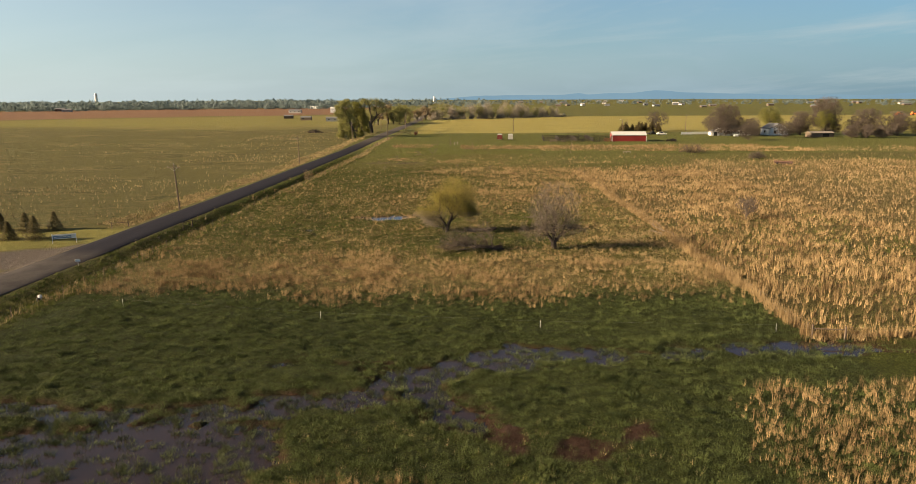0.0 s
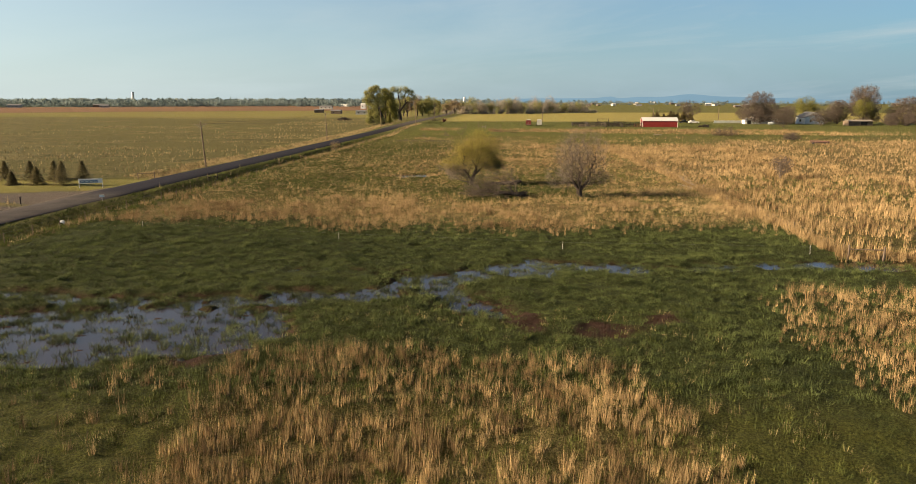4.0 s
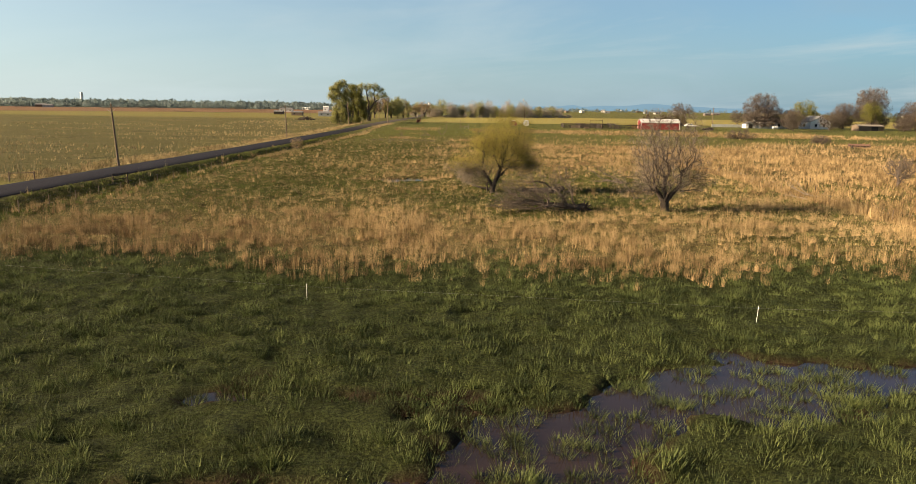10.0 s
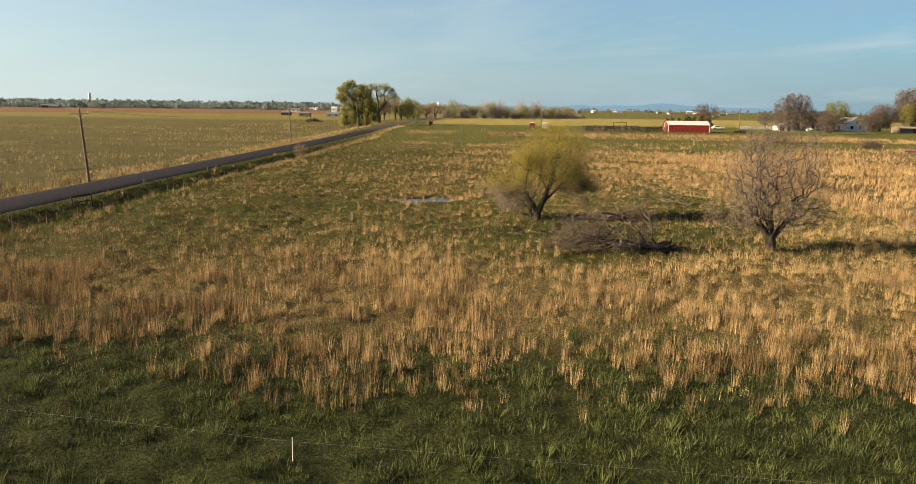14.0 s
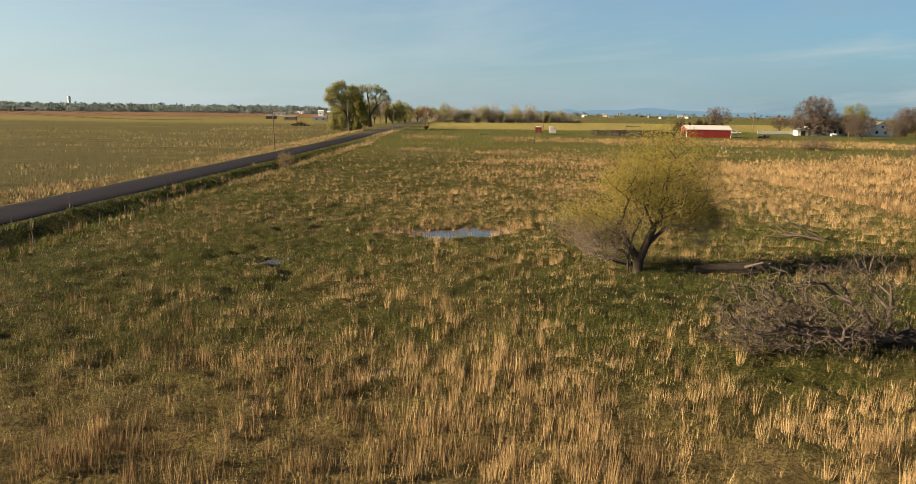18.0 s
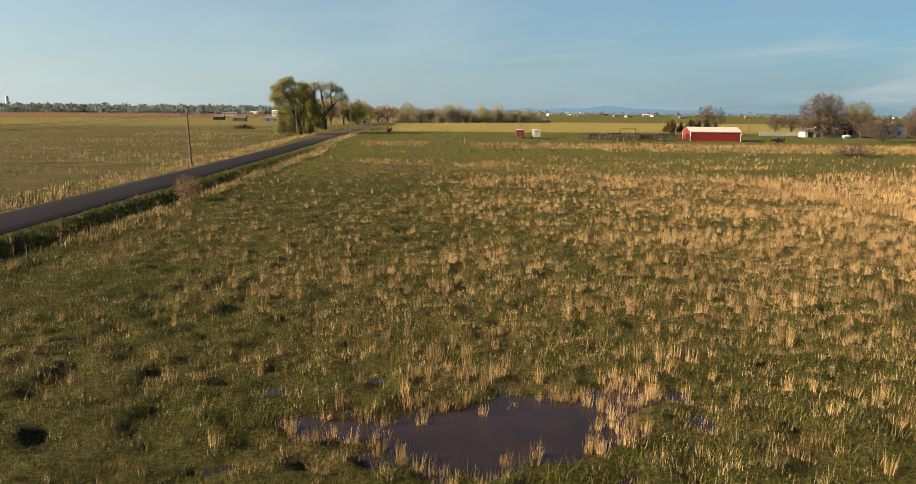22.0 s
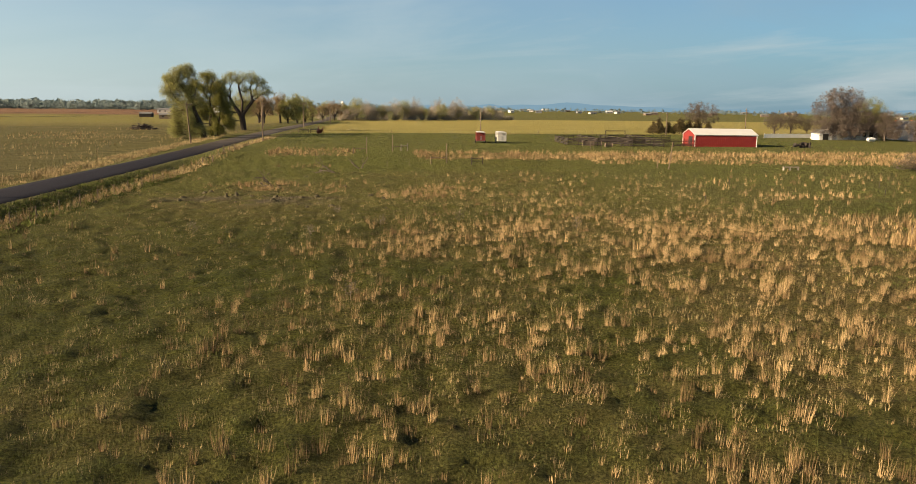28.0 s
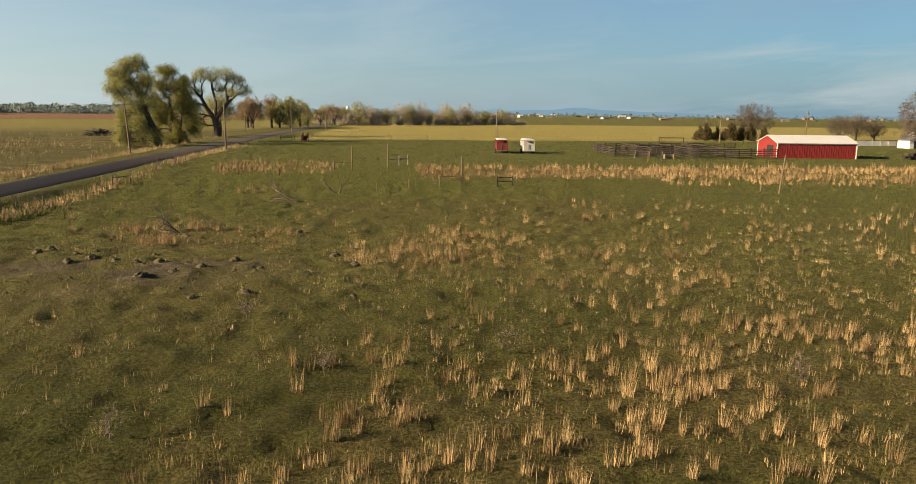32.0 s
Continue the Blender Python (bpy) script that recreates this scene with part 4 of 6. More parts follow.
def tree(name, x, y, tall, seed, bark, label, stems=1, trunk=0.3, first=0.3, levels=5, kids=(4, 3, 3), angle=(25, 55), ratio=0.68, up=0.05, bend=0.12, out=0.0, start_way=None, category="tree", lift=0.0, sides=5, low=0.35):
    """Bare tapered limbs, standing or lying."""
    rng = np.random.default_rng(seed)
    segs, tips = [], []
    opt = dict(levels=levels, kids=kids, angle=angle, ratio=ratio, up=up, bend=bend, lift=lift, low=low)
    for k in range(stems):
        a = 2 * math.pi * (k + rng.uniform(-0.2, 0.2)) / stems
        way = np.array([math.cos(a) * out, math.sin(a) * out, 1.0]) if start_way is None else np.asarray(start_way, float) + rng.normal(0, 0.2, 3)
        grow(rng, segs, tips, np.array([math.cos(a), math.sin(a), 0]) * trunk * (0.8 if stems > 1 else 0) + np.array([0, 0, -0.1]), way, tall * first, trunk * rng.uniform(0.8, 1.0), 0, opt)
    segs, tips = np.array(segs), np.array(tips)
    if start_way is None:
        f = tall / tips[:, 2].max()
        segs[:, :6] *= f
        tips = tips * f
    top = new(name)
    top.matrix_basis = pose(x, y, float(on_ground(x, y)), 0, 0, 0)
    v, f = tubes(segs, sides)
    wood = mesh_object("trunk", v, f, bark, True)
    wood.parent = top
    return tagged(top, label, category)


def crown_tree(name, x, y, blobs, stems, count, seed, bark, leaf, label, trunk=0.3, twig=0.012, per_tip=8, leaf_size=0.05, leaf_spread=0.3, slim=0.55, category="tree", sides=4, shell=0.5, gap=0.42, reach=0.8, leaf_from=0.0):
    """A tree whose limbs reach out for points in a few rounded masses. blobs: (centre, radii, share); stems: polylines from the foot."""
    rng = np.random.default_rng(seed)
    pts = []
    total = sum(b[2] for b in blobs)
    for centre, radii, share in blobs:
        n = int(count * share / total)
        d = rng.normal(0, 1, (n * 4, 3))
        d /= np.linalg.norm(d, axis=1, keepdims=True)
        p = np.array(centre) + d * np.array(radii) * (rng.uniform(0, 1, (n * 4, 1)) ** shell)
        lumps = fbm(p[:, 0] / 1.7 + p[:, 2] * 0.31 + 50, p[:, 1] / 1.7 + p[:, 2] * 0.43 + 50, seed, 2)
        p = p[(lumps > gap) & (p[:, 2] > 0.25)][:n]
        pts.append(p)
    pts = np.concatenate(pts)
    nodes, parent = [], []
    for line in stems:
        last = -1
        for k, q in enumerate(line):
            q = np.array(q, float)
            if nodes and k == 0:
                last = int(np.argmin([np.linalg.norm(q - o) for o in nodes]))
                if q[2] > 0.25 or np.linalg.norm(q - nodes[last]) < 0.1:
                    continue
            nodes.append(q)
            parent.append(last)
            last = len(nodes) - 1
    hub = np.mean([line[-1] for line in stems], 0)
    pts = pts[np.argsort(np.linalg.norm(pts - hub, axis=1))]
    ends = []
    store = np.zeros((len(nodes) + len(pts) * 14, 3))
    store[: len(nodes)] = nodes
    used = len(nodes)
    walked = np.zeros(len(store))
    for k in range(used):
        if parent[k] >= 0:
            walked[k] = walked[parent[k]] + np.linalg.norm(store[k] - store[parent[k]])
    for p in pts:
        v = store[:used] - p
        dist = np.sqrt((v * v).sum(1)) + 0.35 * np.maximum(v[:, 2], 0) + 0.3 * walked[:used]
        j = int(dist.argmin())
        a = store[j]
        gapm = np.linalg.norm(p - a)
        n = int(min(12, max(1, round(gapm / reach))))
        last = j
        for k in range(1, n + 1):
            f = k / n
            q = a + (p - a) * f
            if k < n:
                q = q + rng.normal(0, 0.03 * gapm, 3) * np.array([1, 1, 0.6]) + np.array([0, 0, 0.10 * gapm * f * (1 - f) * 4])
            store[used] = q
            parent.append(last)
            walked[used] = walked[last] + gapm / n
            last = used
            used += 1
        ends.append(last)
    store = store[:used]
    r = np.zeros(used)
    for k in range(used - 1, -1, -1):
        r[k] = max(r[k], twig**2.2)
        if parent[k] >= 0:
            r[parent[k]] += r[k]
    r = r ** (1 / 2.2)
    power = math.log(trunk / twig) / math.log(max(r.max() / twig, 1.01))
    r = twig * (r / twig) ** power
    child = np.array([k for k in range(used) if parent[k] >= 0])
    par = np.array([parent[k] for k in child])
    segs = np.concatenate([store[par], store[child], np.minimum(r[par], r[child] * 1.5)[:, None], r[child][:, None]], 1)
    top = new(name)
    top.matrix_basis = pose(x, y, float(on_ground(x, y)), 0, 0, 0)
    v, f = tubes(segs, sides)
    mesh_object("trunk", v, f, bark, True).parent = top
    if leaf_from:
        low = [k for k in ends if store[k][2] <= leaf_from + 0.6]
        leaf_mesh("twig_mass", store[low], 34, 0.26, 0.11, LEAF_BUD, rng, 0.07).parent = top
    ends = [k for k in ends if store[k][2] > leaf_from]
    leaf_mesh("crown", store[ends], per_tip, leaf_spread, leaf_size, leaf, rng, slim).parent = top
    return tagged(top, label, category)


def plant_again(ob, x, y, turn, scale, label="", squash=1.0):
    c = copy_thing(ob, pose(x, y, float(on_ground(x, y)) - (0.6 * scale if y > 440 else 0.05), 0, 0, turn) @ Matrix.Diagonal((scale, scale, scale * squash, 1)))
    return tagged(c, label)


def build_pasture_trees():
    crown_tree("willow_tree", -1.2, 115.6, (((1.4, 0, 6.0), (3.5, 3.5, 3.3), 0.75), ((2.9, 0.3, 4.3), (2.3, 2.4, 1.7), 0.18), ((-1.2, -0.3, 5.8), (2.4, 2.4, 1.9), 0.22), ((4.3, 0.2, 3.3), (1.7, 2.0, 1.5), 0.14), ((-2.9, 0.2, 2.6), (2.9, 2.7, 1.8), 0.45)), (((0.1, 0, -0.2), (0.15, 0, 0.8), (0.5, 0, 1.7), (1.0, 0.1, 2.9), (1.4, 0.1, 4.2)), ((-0.45, 0.1, -0.2), (-0.5, 0.1, 0.9), (-0.3, 0.2, 2.2), (0.3, 0.2, 3.6)), ((0.15, 0, 0.8), (-0.5, 0.2, 1.9), (-1.3, 0.2, 3.0)), ((0.5, 0, 1.7), (1.5, 0.3, 2.6), (2.4, 0.4, 3.4)), ((1.0, 0.1, 2.9), (0.2, -0.3, 4.4))), 1900, 11, OLD_BARK, LEAF_YELLOW, "old willow with thin yellow-green spring leaves on a thick trunk", trunk=0.33, twig=0.008, per_tip=34, leaf_size=0.048, leaf_spread=0.40, gap=0.40, shell=0.6, leaf_from=3.0)
    crown_tree("blossom_tree", 14.9, 102.0, (((0, 0, 5.7), (4.2, 4.1, 4.5), 0.8), ((-2.5, 0, 3.0), (2.8, 2.7, 1.8), 0.16), ((2.6, 0, 3.2), (2.3, 2.3, 1.6), 0.1)), (((0, 0, -0.2), (-0.1, 0, 0.9)), ((0, 0, 0.6), (-1.0, 0.3, 2.2)), ((0, 0, 0.6), (1.1, 0.2, 2.3)), ((0, 0, 0.6), (0.1, -0.9, 2.5)), ((0, 0, 0.6), (0.1, 0.8, 2.8))), 1700, 23, OLD_BARK, LEAF_BUD, "spreading grey tree with bare twigs and pale buds", trunk=0.42, twig=0.011, per_tip=20, leaf_size=0.085, leaf_spread=0.26, slim=0.13)
    crown_tree("small_tree", 53.2, 126.0, (((0, 0, 2.5), (2.1, 2.1, 1.8), 1.0),), (((0, 0, -0.1), (0, 0, 0.4)), ((0, 0, 0.3), (-0.6, 0, 1.2)), ((0, 0, 0.3), (0.6, 0.1, 1.2))), 420, 31, BARK, LEAF_RUST, "small bare reddish-grey tree in dry grass", trunk=0.2, twig=0.018, per_tip=5, leaf_size=0.13, leaf_spread=0.2, slim=0.14, reach=0.5)
    crown_tree("fallen_tree", 5.2, 101.0, (((-3.4, 0, 1.4), (3.9, 2.6, 2.5), 0.8), ((-0.6, 0.2, 2.2), (1.6, 1.4, 2.4), 0.15), ((-5.5, -0.6, 0.6), (2.4, 1.5, 0.8), 0.2)), (((0.9, 0, 0.35), (0, 0, 0.45), (-1.6, 0.1, 0.6), (-3.2, 0.1, 0.7)), ((0.4, 0, 0.4), (-0.5, 0.3, 1.4)), ((-0.4, 0, 0.4), (-2.0, -0.9, 0.6))), 1600, 44, GREY_TWIG, LEAF_GREY, "fallen tree, a heap of grey bare branches with few pale buds", trunk=0.3, twig=0.014, per_tip=4, leaf_size=0.12, leaf_spread=0.24, slim=0.09, category="fallen tree", gap=0.34)
    root = empty("tree_stump", 6.3, 100.9, label="dark upturned root of the fallen tree", category="stump")
    part("root_plate", rods(((-0.5, 0, 0.35), (0.5, 0.1, 0.45), 0.38, 0.55), ((0.5, 0.1, 0.45), (0.9, 0.5, 1.0), 0.16, 0.05), ((0.5, 0, 0.4), (1.0, -0.5, 0.9), 0.16, 0.05), ((0.5, 0, 0.4), (1.2, 0.1, 0.3), 0.16, 0.06), sides=9), DARK_WOOD, root)
    part("root_limb", rods(((0.4, 0.2, 0.5), (0.7, 0.9, 1.3), 0.1, 0.03), ((0.3, -0.2, 0.5), (0.4, -0.9, 0.9), 0.1, 0.03), sides=6), DARK_WOOD, root)
    tree("fallen_branch", 17.0, 126.5, 2.0, 45, GREY_TWIG, "bare fallen branches lying in dry grass", stems=3, trunk=0.09, start_way=(-1.0, 0.1, 0.35), first=1.6, levels=4, kids=(4, 3, 2), ratio=0.55, up=0.0, category="branch")
    tree("fallen_branch", 36.5, 111.5, 2.0, 46, PALE_BARK, "grey fallen branches lying in dry grass", stems=2, trunk=0.08, start_way=(-1.0, 0.3, 0.2), first=1.5, levels=4, kids=(3, 3, 2), ratio=0.55, up=0.0, category="branch")
    tree("dead_tree", -7.4, 270.3, 2.4, 47, GREY_TWIG, "small dead grey tree with bare limbs", stems=2, trunk=0.13, out=0.7, first=0.5, levels=4, kids=(3, 2, 2))
    tree("fallen_branch", -10.5, 263.5, 2.0, 48, GREY_TWIG, "long dead branch lying in the pasture", stems=2, trunk=0.1, start_way=(-1.0, -0.25, 0.12), first=1.5, bend=0.3, levels=4, kids=(4, 3, 2), ratio=0.5, up=-0.01, category="branch")
    tree("fallen_branch", -18.2, 245.6, 2.0, 49, BARK, "broken dark branches lying in short grass", stems=3, trunk=0.09, start_way=(-0.8, 0.1, 0.3), first=0.9, bend=0.3, levels=4, kids=(4, 3, 2), ratio=0.55, up=0.0, category="branch")
    crown_tree("roadside_bush", -38.6, 188.0, (((0, 0, 1.4), (1.5, 1.3, 1.4), 1.0),), (((0, 0, -0.1), (0, 0, 0.3)),), 220, 50, BARK, LEAF_STRAW, "bushy tan shrub beside the ditch", trunk=0.08, twig=0.006, per_tip=14, leaf_size=0.10, leaf_spread=0.2, slim=0.12, category="bush", gap=0.3, reach=0.5)
    for k, (x, y, sx) in enumerate(((90.6, 266.5, 5.9), (104.5, 243.0, 3.2))):
        crown_tree("brush_heap", x, y, (((0, 0, 0.9), (sx, 2.4, 2.9 if k == 0 else 1.7), 1.0),), (((1.0, 0, -0.1), (0, 0, 0.4)), ((-1.5, 0, 0.0), (-0.6, 0.2, 0.6))), 760, 60 + k, OLD_BARK, LEAF_RUST, "low dark heap of dead brush in green grass", trunk=0.2, twig=0.02, per_tip=5, leaf_size=0.16, leaf_spread=0.3, slim=0.14, category="bush", sides=3)
    # dry skeletons of last year's weeds
    for k, (x, y, s) in enumerate(((-5.7, 215.3, 0.5), (1.3, 216.4, 0.6), (11.0, 212.6, 0.55), (-9.6, 222.6, 0.45), (-11.4, 210.4, 0.5), (-20.5, 211.5, 0.55), (-8.0, 192.4, 0.5))):
        crown_tree("dry_weed", x, y, (((0, 0, s * 1.3), (s, s, s * 0.9), 1.0),), (((0, 0, -0.05), (0, 0, 0.2)),), 60, 300 + k, GREY_TWIG, LEAF_BUD, "dry grey skeleton of a branching weed", trunk=0.02, twig=0.006, per_tip=2, leaf_size=0.05, leaf_spread=0.06, slim=0.25, category="weed", gap=0.2, reach=0.3, sides=3)
    # the long dead log beside the willow
    log = empty("fallen_log", 4.5, 114.8, turn=-4, label="rotting grey log lying by the willow", category="log")
    part("log_body", rods(((-2.2, 0, 0.3), (1.8, 0.1, 0.42), 0.26, 0.42), ((1.8, 0.1, 0.42), (2.6, 0.35, 0.75), 0.4, 0.2), sides=9), DARK_WOOD, log)
    part("broken_limb", rods(((0.6, 0, 0.4), (1.6, -0.9, 1.0), 0.12, 0.05), ((1.2, 0, 0.4), (2.2, 0.8, 1.1), 0.1, 0.04), sides=6), BARK, log)
    low = empty("fallen_branch", -1.2, 116.6, label="dark dead limb reaching out from the willow's foot", category="branch")
    part("limb", rods(((0, 0, 0.35), (-1.6, 1.5, 0.45), 0.13, 0.09), ((-1.6, 1.5, 0.45), (-3.4, 4.6, 0.9), 0.09, 0.03), ((-1.4, 1.2, 0.45), (-2.6, 1.6, 0.8), 0.05, 0.02), sides=6), DARK_WOOD, low)


def build_far_trees():
    lobes = lambda rows: tuple(((x, y, z), (r, r, r * 0.95), r ** 2) for x, y, z, r in rows)
    crown_tree("cottonwood", -47.6, 347, lobes(((-7.6, 0, 14.6, 2.1), (-5.4, 0, 16.4, 2.2), (-2.9, 0.5, 16.9, 2.1), (-1.3, 0, 14.4, 1.9), (-8.4, 0, 11.8, 1.9), (-5.6, -0.5, 13.2, 2.4), (-3.4, 0.3, 12.0, 2.4), (-6.6, 0, 9.6, 2.0), (-3.8, 0, 8.6, 2.4), (-6.2, 0.4, 6.6, 2.2), (-3.6, -0.5, 5.2, 2.6), (-6.4, 0, 3.6, 2.2), (-3.4, 0.5, 2.4, 2.2), (-7.2, 0.2, 1.6, 1.9), (-0.6, -0.4, 2.6, 2.0), (-1.4, 0, 9.4, 2.0))), (((0, 0, -0.2), (-0.4, 0, 3), (-1.6, 0, 6), (-3.0, 0, 10), (-4.6, 0, 13)), ((-0.4, 0, 3.0), (-3.0, 0, 5.5), (-5.0, 0, 9)), ((-3.0, 0, 10), (-2.0, 0, 14))), 1700, 71, OLD_BARK, LEAF_GREEN, "tall cottonwood with fresh green leaves beside the road", trunk=0.75, twig=0.028, per_tip=40, leaf_size=0.11, leaf_spread=0.55, gap=0.40)
    crown_tree("cottonwood", -48.4, 360, lobes(((-1.4, 0, 15.4, 1.9), (0.8, 0, 15.9, 1.8), (-2.6, 0, 12.6, 2.1), (0.2, 0.4, 12.6, 2.5), (3.2, 0, 13.4, 1.8), (2.8, 0, 10.8, 2.3), (-2.0, 0, 9.4, 2.5), (1.4, -0.4, 8.6, 2.7), (4.6, 0, 8.2, 2.2), (-2.8, 0, 5.8, 2.4), (0.2, 0, 5.0, 2.7), (3.8, 0.4, 4.8, 2.5), (-2.6, 0, 2.6, 2.0), (2.6, 0.4, 2.2, 2.3), (0.2, -0.6, 1.8, 2.1), (5.4, 0, 3.2, 1.7))), (((0, 0, -0.2), (0.1, 0, 3), (0.1, 0, 6), (0.2, 0, 10)), ((1.6, 0, -0.2), (2.2, 0, 3), (2.8, 0, 7))), 1600, 72, OLD_BARK, LEAF_OLIVE, "dense cottonwood with dark green crown beside the road", trunk=0.6, twig=0.028, per_tip=40, leaf_size=0.11, leaf_spread=0.52, gap=0.38)
    crown_tree("cottonwood", -45.2, 394, lobes(((0, 0, 16.6, 2.3), (-3.6, 0, 16.4, 2.2), (-6.6, 0, 15.0, 2.0), (3.6, 0, 16.4, 2.3), (6.4, 0, 15.2, 2.0), (8.2, 0, 12.6, 1.9), (-8.0, 0, 12.0, 2.0), (-4.8, 1, 12.2, 1.9), (5.0, -1, 11.8, 1.9), (1.6, 0.6, 13.2, 1.8), (-6.6, 0, 8.6, 2.4), (-5.4, 0, 5.6, 2.2), (-4.0, 0, 3.4, 1.8))), (((0.3, 0, -0.2), (0.2, 0, 2.6), (-0.2, 0, 4.6)), ((-0.2, 0, 4.6), (-2.2, 0.3, 7.4), (-3.6, 0, 10.4), (-5.4, 0, 12.6)), ((-0.2, 0, 4.6), (1.8, -0.3, 7.2), (3.4, 0.2, 9.2), (6.0, 0, 11.4)), ((0.2, 0, 4.4), (0.4, -0.6, 9.0), (-0.6, 0.2, 13.0)), ((3.4, 0.2, 9.2), (3.0, 0, 13.2))), 900, 73, OLD_BARK, LEAF_GREEN, "gnarled old cottonwood with open half-bare crown", trunk=0.95, twig=0.03, per_tip=34, leaf_size=0.11, leaf_spread=0.55, gap=0.42)
    crown_tree("cottonwood", -47.0, 408, (((0, 0, 8.0), (4.6, 4.4, 5.0), 1.0),), (((0, 0, -0.2), (0, 0, 3), (0.2, 0, 6)),), 420, 74, BARK, LEAF_GREEN, "smaller leafy cottonwood beside the road", trunk=0.5, twig=0.03, per_tip=26, leaf_size=0.13, leaf_spread=0.6)
    a = crown_tree("shade_tree", 172, 388, (((0, 0, 8.6), (5.8, 5.4, 4.6), 0.7), ((3, 0, 5.5), (4.5, 4.0, 3.0), 0.3)), (((0, 0, -0.2), (0, 0, 3), (0.2, 0, 6)),), 460, 75, BARK, LEAF_OLIVE, "green tree behind the white house", trunk=0.5, twig=0.03, per_tip=28, leaf_size=0.15, leaf_spread=0.7, sides=3)
    b = crown_tree("bare_tree", 133, 349, (((0, 0, 9.2), (7.8, 6.5, 6.6), 0.7), ((4.5, 0, 6.0), (6.0, 5.5, 4.5), 0.3), ((-4.5, 0, 4.0), (4.5, 4.0, 3.0), 0.15), ((0.5, -3.0, 3.2), (6.0, 3.6, 2.8), 0.2)), (((0, 0, -0.2), (0, 0, 2.0)), ((0, 0, 1.6), (-2.2, 0, 5.5)), ((0, 0, 1.6), (2.2, 0, 5.5)), ((0, 0, 1.6), (0.3, -1.0, 6.5))), 720, 76, BARK, LEAF_RUST, "wide purple-grey tree not yet in leaf before the house", trunk=0.7, twig=0.025, per_tip=30, leaf_size=0.34, leaf_spread=0.62, slim=0.16, sides=3, gap=0.36)
    c = crown_tree("bare_tree", 130, 312, (((0, 0, 4.2), (5.0, 4.5, 3.8), 1.0),), (((0, 0, -0.1), (0, 0, 0.8)), ((0, 0, 0.6), (-1.0, 0, 2.0)), ((0, 0, 0.6), (1.0, 0, 2.0))), 480, 77, BARK, LEAF_GREY, "rounded grey bush-like tree in front of the farm", trunk=0.25, twig=0.015, per_tip=34, leaf_size=0.18, leaf_spread=0.4, slim=0.13, sides=3, gap=0.34)
    d = crown_tree("bare_tree", 113, 396, (((0, 0, 6.6), (6.6, 6.0, 4.8), 1.0),), (((0, 0, -0.1), (0, 0, 1.6)), ((0, 0, 1.4), (-1.2, 0, 4.0)), ((0, 0, 1.4), (1.2, 0, 4.0))), 620, 78, BARK, LEAF_GREY, "bare pale tree behind the red barn", trunk=0.4, twig=0.03, per_tip=13, leaf_size=0.3, leaf_spread=0.45, slim=0.1, sides=3)
    plant_again(b, 184, 352, 70, 1.2, "huge purple-grey tree over farm sheds", 1.0)
    plant_again(b, 172, 352, 200, 0.72, "wide grey tree over farm sheds", 1.05)
    plant_again(b, 200, 343, 150, 0.95, "grey bare tree at the farm's edge", 0.9)
    plant_again(b, 213, 340, 230, 0.85, "grey bare tree at the farm's edge", 0.9)
    plant_again(a, 180, 345, 20, 0.82, "olive-green tree in the farmyard", 1.15)
    plant_again(d, 143, 398, 80, 0.72, "bare tree beyond the white fence")
    plant_again(d, 152, 402, 200, 0.75, "bare tree beyond the white fence")
    plant_again(d, 160, 404, 300, 0.55, "small bare tree beyond the white fence")
    for x, y, s, turn in ((183, 326, 0.42, 130), (190, 325, 0.46, 250), (197, 326, 0.42, 310)):
        plant_again(b, x, y, turn, s, "low purple-grey thicket at the farm's edge", 0.9)
    plant_again(c, 222, 338, 60, 1.1, "grey shrub at the farm's edge")
    plant_again(c, 153, 328, 160, 0.95, "grey shrub by the farmyard")
    plant_again(b, 144.5, 344, 110, 0.6, "purple-grey tree not yet in leaf beside the house", 0.95)
    rng = random.Random(5)
    # the windbreak across the yellow field
    a = crown_tree("windbreak_tree", -30, 646, (((0, 0, 7.2), (4.6, 4.4, 5.4), 1.0),), (((0, 0, -0.2), (0, 0, 2), (0.2, 0, 5)),), 240, 81, PALE_BARK, LEAF_GREEN, "leafing windbreak tree beyond the yellow field", trunk=0.4, twig=0.05, per_tip=12, leaf_size=0.23, leaf_spread=0.8, sides=3, reach=2.0)
    d = crown_tree("windbreak_tree", -26, 642, (((0, 0, 7.0), (4.0, 4.0, 5.2), 1.0),), (((0, 0, -0.2), (0, 0, 2)), ((0, 0, 1.8), (-1, 0, 5)), ((0, 0, 1.8), (1, 0, 5))), 240, 82, PALE_BARK, LEAF_HAZE, "bare greyish windbreak tree beyond the yellow field", trunk=0.35, twig=0.05, per_tip=11, leaf_size=0.32, leaf_spread=0.7, slim=0.14, sides=3, reach=2.0)
    c = crown_tree("windbreak_shrub", -34, 640, (((0, 0, 2.6), (3.6, 3.2, 2.6), 1.0),), (((0, 0, -0.2), (0, 0, 1)),), 110, 83, PALE_BARK, LEAF_HAZE, "low grey windbreak shrub beyond the yellow field", trunk=0.2, twig=0.05, per_tip=11, leaf_size=0.28, leaf_spread=0.6, slim=0.24, sides=3, reach=2.0)
